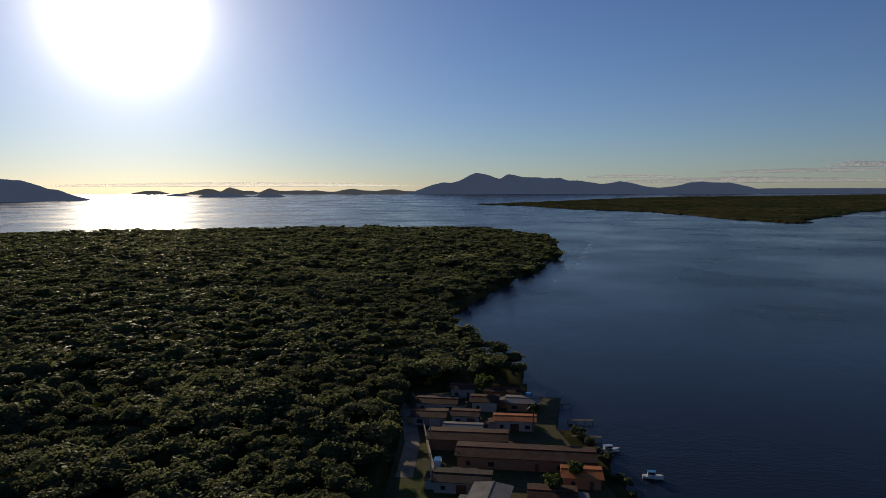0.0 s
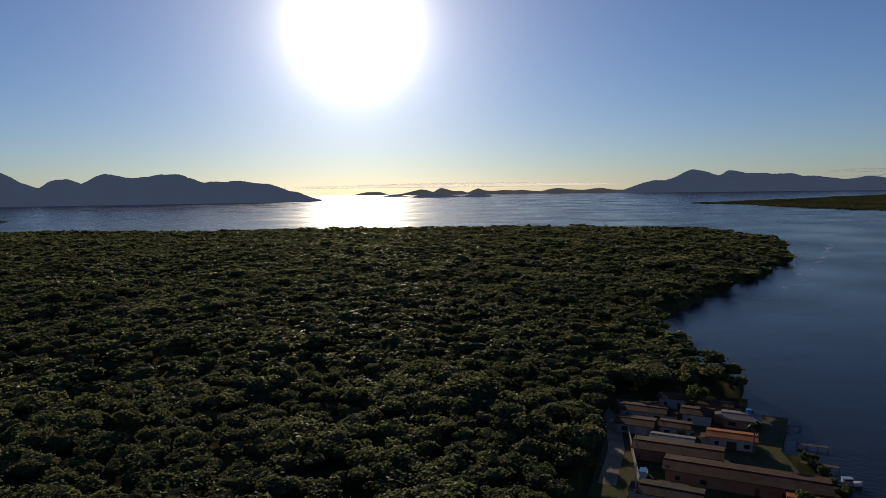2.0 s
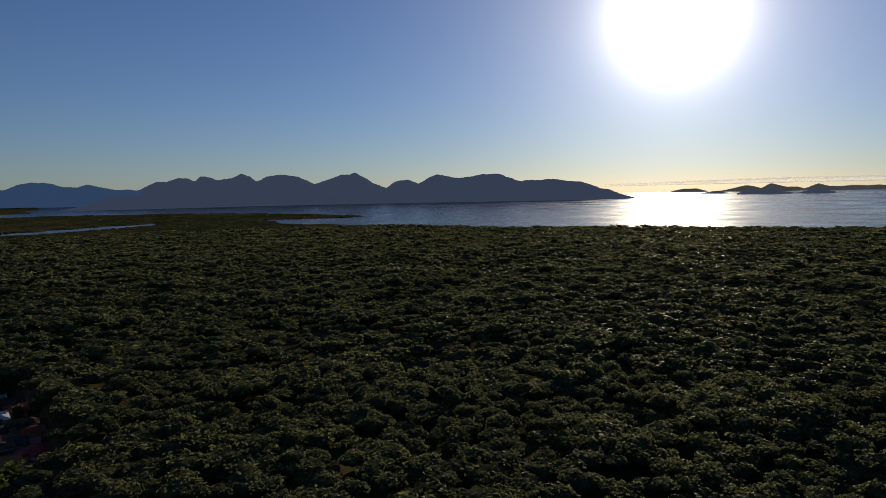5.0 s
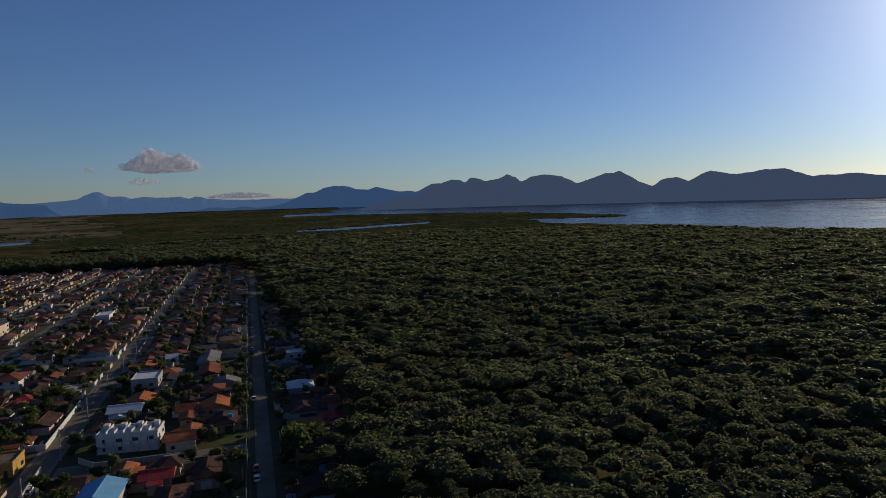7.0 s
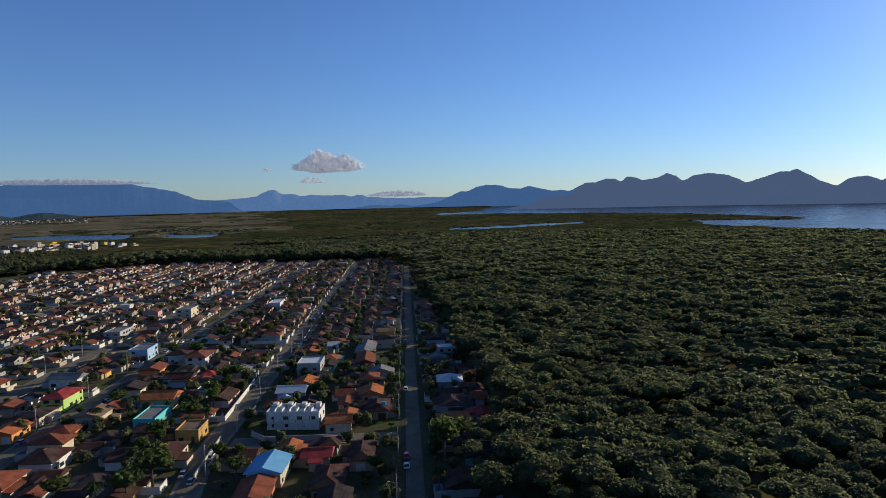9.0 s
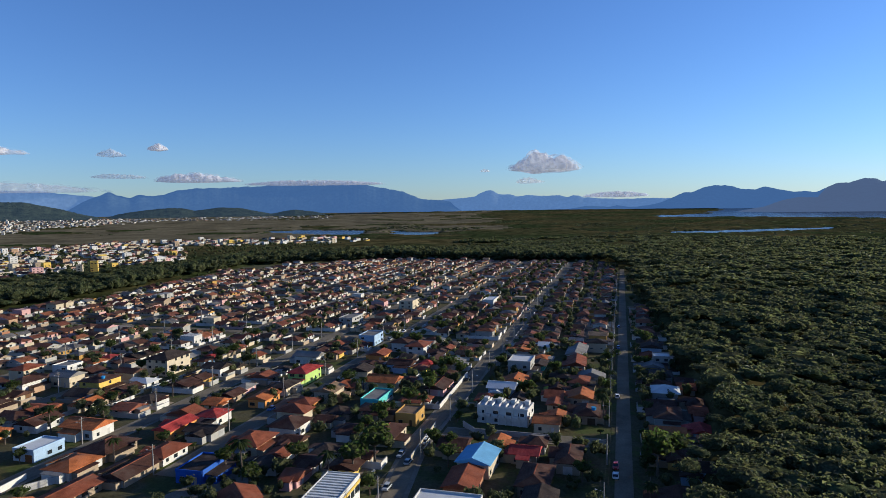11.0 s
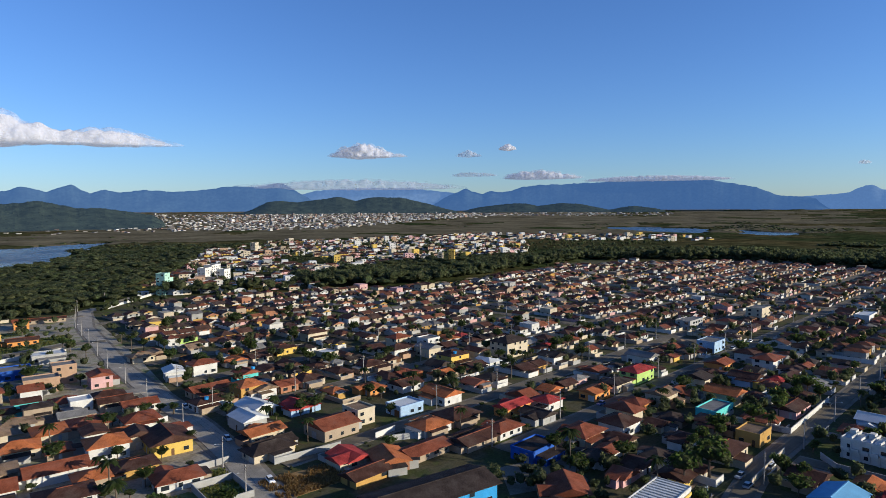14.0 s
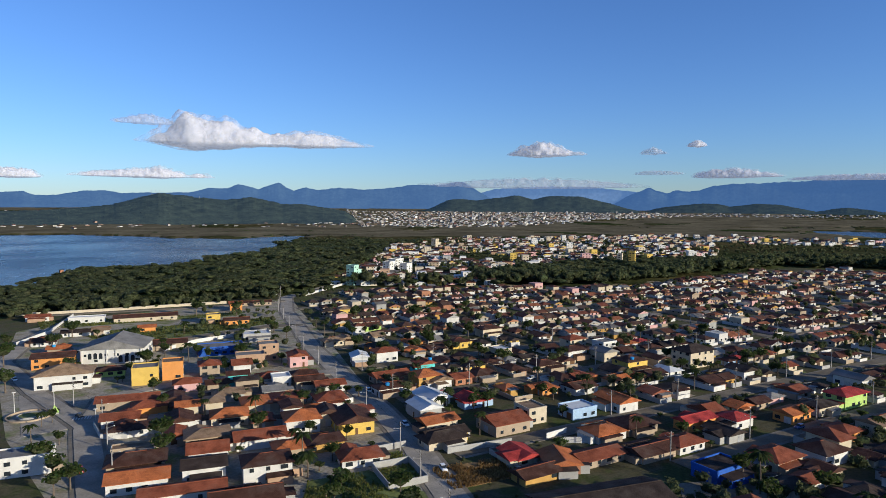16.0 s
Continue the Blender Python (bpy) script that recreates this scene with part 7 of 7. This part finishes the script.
for k in range(7):
    bm = bmesh.new()
    box(bm, -0.22, 0.22, -1.5, 1.5, 0, 0.012)
    st = part("stripe", bm, M_PAINT, crossing)
    st.matrix_basis = place(None, -25.5 - k * 0.85, -249.5 + k * 0.25, GROUND_Z + 0.43, -0.3)

# ---- on the water: pale current lines; on the shores: a landing with a tower, masts on the hill ----
def foam_material():
    m = material("foam_streak", (0.55, 0.7, 0.9), 0.8, 0.2, 0.05, 0.6, 0.0)
    nt = m.node_tree
    tr, mx = nt.nodes.new("ShaderNodeBsdfTransparent"), nt.nodes.new("ShaderNodeMixShader")
    n = noise_node(nt, 0.06, 6.0, 0.7, "World")
    r = ramp_node(nt, [(0.45, (0, 0, 0)), (0.68, (0.6, 0.6, 0.6))])
    nt.links.new(n.outputs["Fac"], r.inputs["Fac"])
    nt.links.new(r.outputs["Color"], mx.inputs["Fac"])
    nt.links.new(tr.outputs[0], mx.inputs[1])
    nt.links.new(nt.nodes["Principled BSDF"].outputs[0], mx.inputs[2])
    nt.links.new(mx.outputs[0], nt.nodes["Material Output"].inputs["Surface"])
    return m


M_FOAM = foam_material()
for line, wide in (([(86, 500), (104, 565), (128, 634), (153, 714), (182, 816), (221, 951), (250, 1010)], 6.0), ([(100, 610), (124, 655), (137, 730), (176, 850)], 4.5),
                   ([(-15, -757), (-50, -798), (-89, -824), (-134, -858), (-205, -888)], 7.0), ([(860, 1450), (1050, 1640), (1240, 1824)], 12.0)):
    ribbon("foam_streak", line, wide, 0.06, M_FOAM, "pale streak of foam drifting on the water", "foam", 0.02)

landing = tagged(new("boathouse"), "low dark boathouse with a slim brown tower by the bay", "boathouse")
landing.matrix_basis = place(None, -83, -728, 1.0, 0.25)
for name, q, mat in (("wall", (-14, 12, -4, 4, -0.5, 3.2), M_WALL["cream"]), ("roof", (-15, 13, -5, 5, 3.2, 3.9), M_TILE["dark"]), ("tower", (14, 17, -1.5, 1.5, -0.5, 8.5), M_WALL["brick"]), ("tower_roof", (13.6, 17.4, -1.9, 1.9, 8.5, 9.0), M_TILE["dark"])):
    bm = bmesh.new()
    box(bm, *q)
    part(name, bm, mat, landing)
for x in (-10, -4, 2, 8):
    bm = bmesh.new()
    box(bm, x, x + 2.6, 4.0, 4.06, 0.8, 2.4)
    part("window", bm, M_GLASS, landing)
for az, tall in ((167.6, 11), (167.9, 14), (168.2, 10), (164.6, 7)):
    a = math.radians(az)
    x, y = -math.sin(a) * 2645, math.cos(a) * 2645
    z = EYE + 2645 * math.tan(math.radians(0.78 if az > 165 else 0.42))
    mast = tagged(new("radio_mast"), "thin lattice radio mast on the wooded hill", "radio mast", "radio masts")
    mast.location = (x, y, z - 12)
    for s, c in ((-1, -1), (1, -1), (0, 1)):
        bm = bmesh.new()
        bmesh.ops.create_cone(bm, cap_ends=True, segments=5, radius1=0.22, radius2=0.14, depth=tall + 12, matrix=Matrix.Translation((s * 0.7, c * 0.7, (tall + 12) / 2)))
        part("leg", bm, M_WALL["grey"], mast)
    for k in range(5):
        bm = bmesh.new()
        box(bm, -0.9, 0.9, -0.9, 0.9, 12 + k * tall / 5, 12.3 + k * tall / 5)
        part("brace", bm, M_WALL["grey"], mast)

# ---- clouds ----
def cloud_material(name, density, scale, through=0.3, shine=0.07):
    """White mist, torn into shreds by noise where the body is thin; shine is scattered sunlight put in as emission."""
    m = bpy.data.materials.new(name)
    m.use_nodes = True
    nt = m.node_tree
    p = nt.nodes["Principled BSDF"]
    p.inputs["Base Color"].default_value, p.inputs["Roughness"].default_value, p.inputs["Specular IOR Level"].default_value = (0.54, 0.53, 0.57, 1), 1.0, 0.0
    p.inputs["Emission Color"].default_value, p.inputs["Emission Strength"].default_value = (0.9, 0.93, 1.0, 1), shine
    tl, tr = nt.nodes.new("ShaderNodeBsdfTranslucent"), nt.nodes.new("ShaderNodeBsdfTransparent")
    mx, m2 = nt.nodes.new("ShaderNodeMixShader"), nt.nodes.new("ShaderNodeMixShader")
    tl.inputs["Color"].default_value = (0.92, 0.92, 0.93, 1)
    mx.inputs["Fac"].default_value = through
    nt.links.new(p.outputs[0], mx.inputs[1])
    nt.links.new(tl.outputs[0], mx.inputs[2])
    n = noise_node(nt, scale, 6.0, 0.62, "World")
    body = nt.nodes.new("ShaderNodeAttribute")
    body.attribute_name = "body"
    add = nt.nodes.new("ShaderNodeMath")
    add.operation = "MULTIPLY_ADD"
    add.inputs[1].default_value = 0.55
    nt.links.new(body.outputs["Fac"], add.inputs[0])
    nt.links.new(n.outputs["Fac"], add.inputs[2])
    r = ramp_node(nt, [(0.5, (0, 0, 0)), (1.0, (density,) * 3)])
    nt.links.new(add.outputs[0], r.inputs["Fac"])
    nt.links.new(r.outputs["Color"], m2.inputs["Fac"])
    nt.links.new(tr.outputs[0], m2.inputs[1])
    nt.links.new(mx.outputs[0], m2.inputs[2])
    nt.links.new(m2.outputs[0], nt.nodes["Material Output"].inputs["Surface"])
    return m


# every cloud emits a little to stand for sunlight scattered inside it
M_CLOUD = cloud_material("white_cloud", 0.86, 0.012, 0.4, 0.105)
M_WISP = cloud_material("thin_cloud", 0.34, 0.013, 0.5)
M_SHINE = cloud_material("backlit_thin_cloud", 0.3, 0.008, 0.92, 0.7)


def cloud_mesh(name, w, h, humps, seed, flat):
    """One heaped body over a level base, with billows of several sizes on it, and a thin torn veil round it; the crest follows the humps (place along it from -1 to 1, height)."""
    at, tall = [p[0] for p in humps], [p[1] * 1.22 for p in humps]
    n, m = 130, 40
    sx = np.linspace(-1, 1, n)
    th = np.linspace(0, 2 * math.pi, m, endpoint=False)
    top = np.convolve(np.pad(np.interp(sx, at, tall), 3, mode="edge"), np.ones(7) / 7, mode="valid") * h * np.clip((1 - np.abs(sx)) * 9, 0, 1) ** 0.5
    i = np.arange(n * m).reshape(n, m)
    quads = np.stack([i[:-1], i[1:], np.roll(i, -1, 1)[1:], np.roll(i, -1, 1)[:-1]], -1).reshape(-1, 4)
    vs, fs, body = [], [], []
    for k, grow in enumerate((0.9, 1.06)):
        up = np.sin(th)
        z = np.where(up > 0, up, up * flat)[None, :] * top[:, None] * grow
        y = np.cos(th)[None, :] * top[:, None] * 0.75 * grow
        v = np.stack([np.broadcast_to(-sx[:, None] * w * grow ** 0.5, z.shape), y, z], -1).reshape(-1, 3)
        t = np.repeat(top, m)
        lift = np.array([noise.fractal(Vector(p) / (h * 0.62) + Vector((seed * 7.3, k * 0.4, 0)), 1.1, 2.1, 4) for p in v])
        out = v * [0.15, 1.0, 1.0]
        out /= np.linalg.norm(out, axis=1)[:, None] + 1e-6
        v = v + out * (lift * 0.26 * np.sqrt(np.maximum(t * h, 0)) * np.where(v[:, 2] < 0, 0.35, 1.0))[:, None]
        vs.append(v)
        fs.append(quads + k * n * m)
        body.append(np.clip(t / h * 1.8 + 0.1, 0, 1) * (0.95 if k == 0 else 0.28))
    me = mesh_from(name, np.concatenate(vs), np.concatenate(fs), [], True)
    a = me.attributes.new("body", "FLOAT", "POINT")
    a.data.foreach_set("value", np.concatenate(body).astype(np.float32))
    return me


def cloud(az0, az1, el0, el1, label, humps=None, mat=None, seed=0, dist=4700.0, flat=0.2):
    rng = random.Random(seed)
    w, h = abs(math.radians(az1 - az0)) * dist / 2, math.radians(el1 - el0) * dist
    if humps is None:
        humps = [(-1, 0.2), (-0.5, rng.uniform(0.5, 0.9)), (0.0, rng.uniform(0.6, 0.9)), (0.5, rng.uniform(0.4, 0.8)), (1, 0.2)]
    az, el = math.radians((az0 + az1) / 2), math.radians(el0)
    me = cloud_mesh("cloud", w, h, humps, seed, flat)
    me.materials.append(mat or M_CLOUD)
    ob = new("cloud", me)
    ob.matrix_basis = place(None, -math.sin(az) * dist, math.cos(az) * dist, EYE + math.tan(el) * dist, az + math.pi)
    return tagged(ob, label, "cloud", "clouds")


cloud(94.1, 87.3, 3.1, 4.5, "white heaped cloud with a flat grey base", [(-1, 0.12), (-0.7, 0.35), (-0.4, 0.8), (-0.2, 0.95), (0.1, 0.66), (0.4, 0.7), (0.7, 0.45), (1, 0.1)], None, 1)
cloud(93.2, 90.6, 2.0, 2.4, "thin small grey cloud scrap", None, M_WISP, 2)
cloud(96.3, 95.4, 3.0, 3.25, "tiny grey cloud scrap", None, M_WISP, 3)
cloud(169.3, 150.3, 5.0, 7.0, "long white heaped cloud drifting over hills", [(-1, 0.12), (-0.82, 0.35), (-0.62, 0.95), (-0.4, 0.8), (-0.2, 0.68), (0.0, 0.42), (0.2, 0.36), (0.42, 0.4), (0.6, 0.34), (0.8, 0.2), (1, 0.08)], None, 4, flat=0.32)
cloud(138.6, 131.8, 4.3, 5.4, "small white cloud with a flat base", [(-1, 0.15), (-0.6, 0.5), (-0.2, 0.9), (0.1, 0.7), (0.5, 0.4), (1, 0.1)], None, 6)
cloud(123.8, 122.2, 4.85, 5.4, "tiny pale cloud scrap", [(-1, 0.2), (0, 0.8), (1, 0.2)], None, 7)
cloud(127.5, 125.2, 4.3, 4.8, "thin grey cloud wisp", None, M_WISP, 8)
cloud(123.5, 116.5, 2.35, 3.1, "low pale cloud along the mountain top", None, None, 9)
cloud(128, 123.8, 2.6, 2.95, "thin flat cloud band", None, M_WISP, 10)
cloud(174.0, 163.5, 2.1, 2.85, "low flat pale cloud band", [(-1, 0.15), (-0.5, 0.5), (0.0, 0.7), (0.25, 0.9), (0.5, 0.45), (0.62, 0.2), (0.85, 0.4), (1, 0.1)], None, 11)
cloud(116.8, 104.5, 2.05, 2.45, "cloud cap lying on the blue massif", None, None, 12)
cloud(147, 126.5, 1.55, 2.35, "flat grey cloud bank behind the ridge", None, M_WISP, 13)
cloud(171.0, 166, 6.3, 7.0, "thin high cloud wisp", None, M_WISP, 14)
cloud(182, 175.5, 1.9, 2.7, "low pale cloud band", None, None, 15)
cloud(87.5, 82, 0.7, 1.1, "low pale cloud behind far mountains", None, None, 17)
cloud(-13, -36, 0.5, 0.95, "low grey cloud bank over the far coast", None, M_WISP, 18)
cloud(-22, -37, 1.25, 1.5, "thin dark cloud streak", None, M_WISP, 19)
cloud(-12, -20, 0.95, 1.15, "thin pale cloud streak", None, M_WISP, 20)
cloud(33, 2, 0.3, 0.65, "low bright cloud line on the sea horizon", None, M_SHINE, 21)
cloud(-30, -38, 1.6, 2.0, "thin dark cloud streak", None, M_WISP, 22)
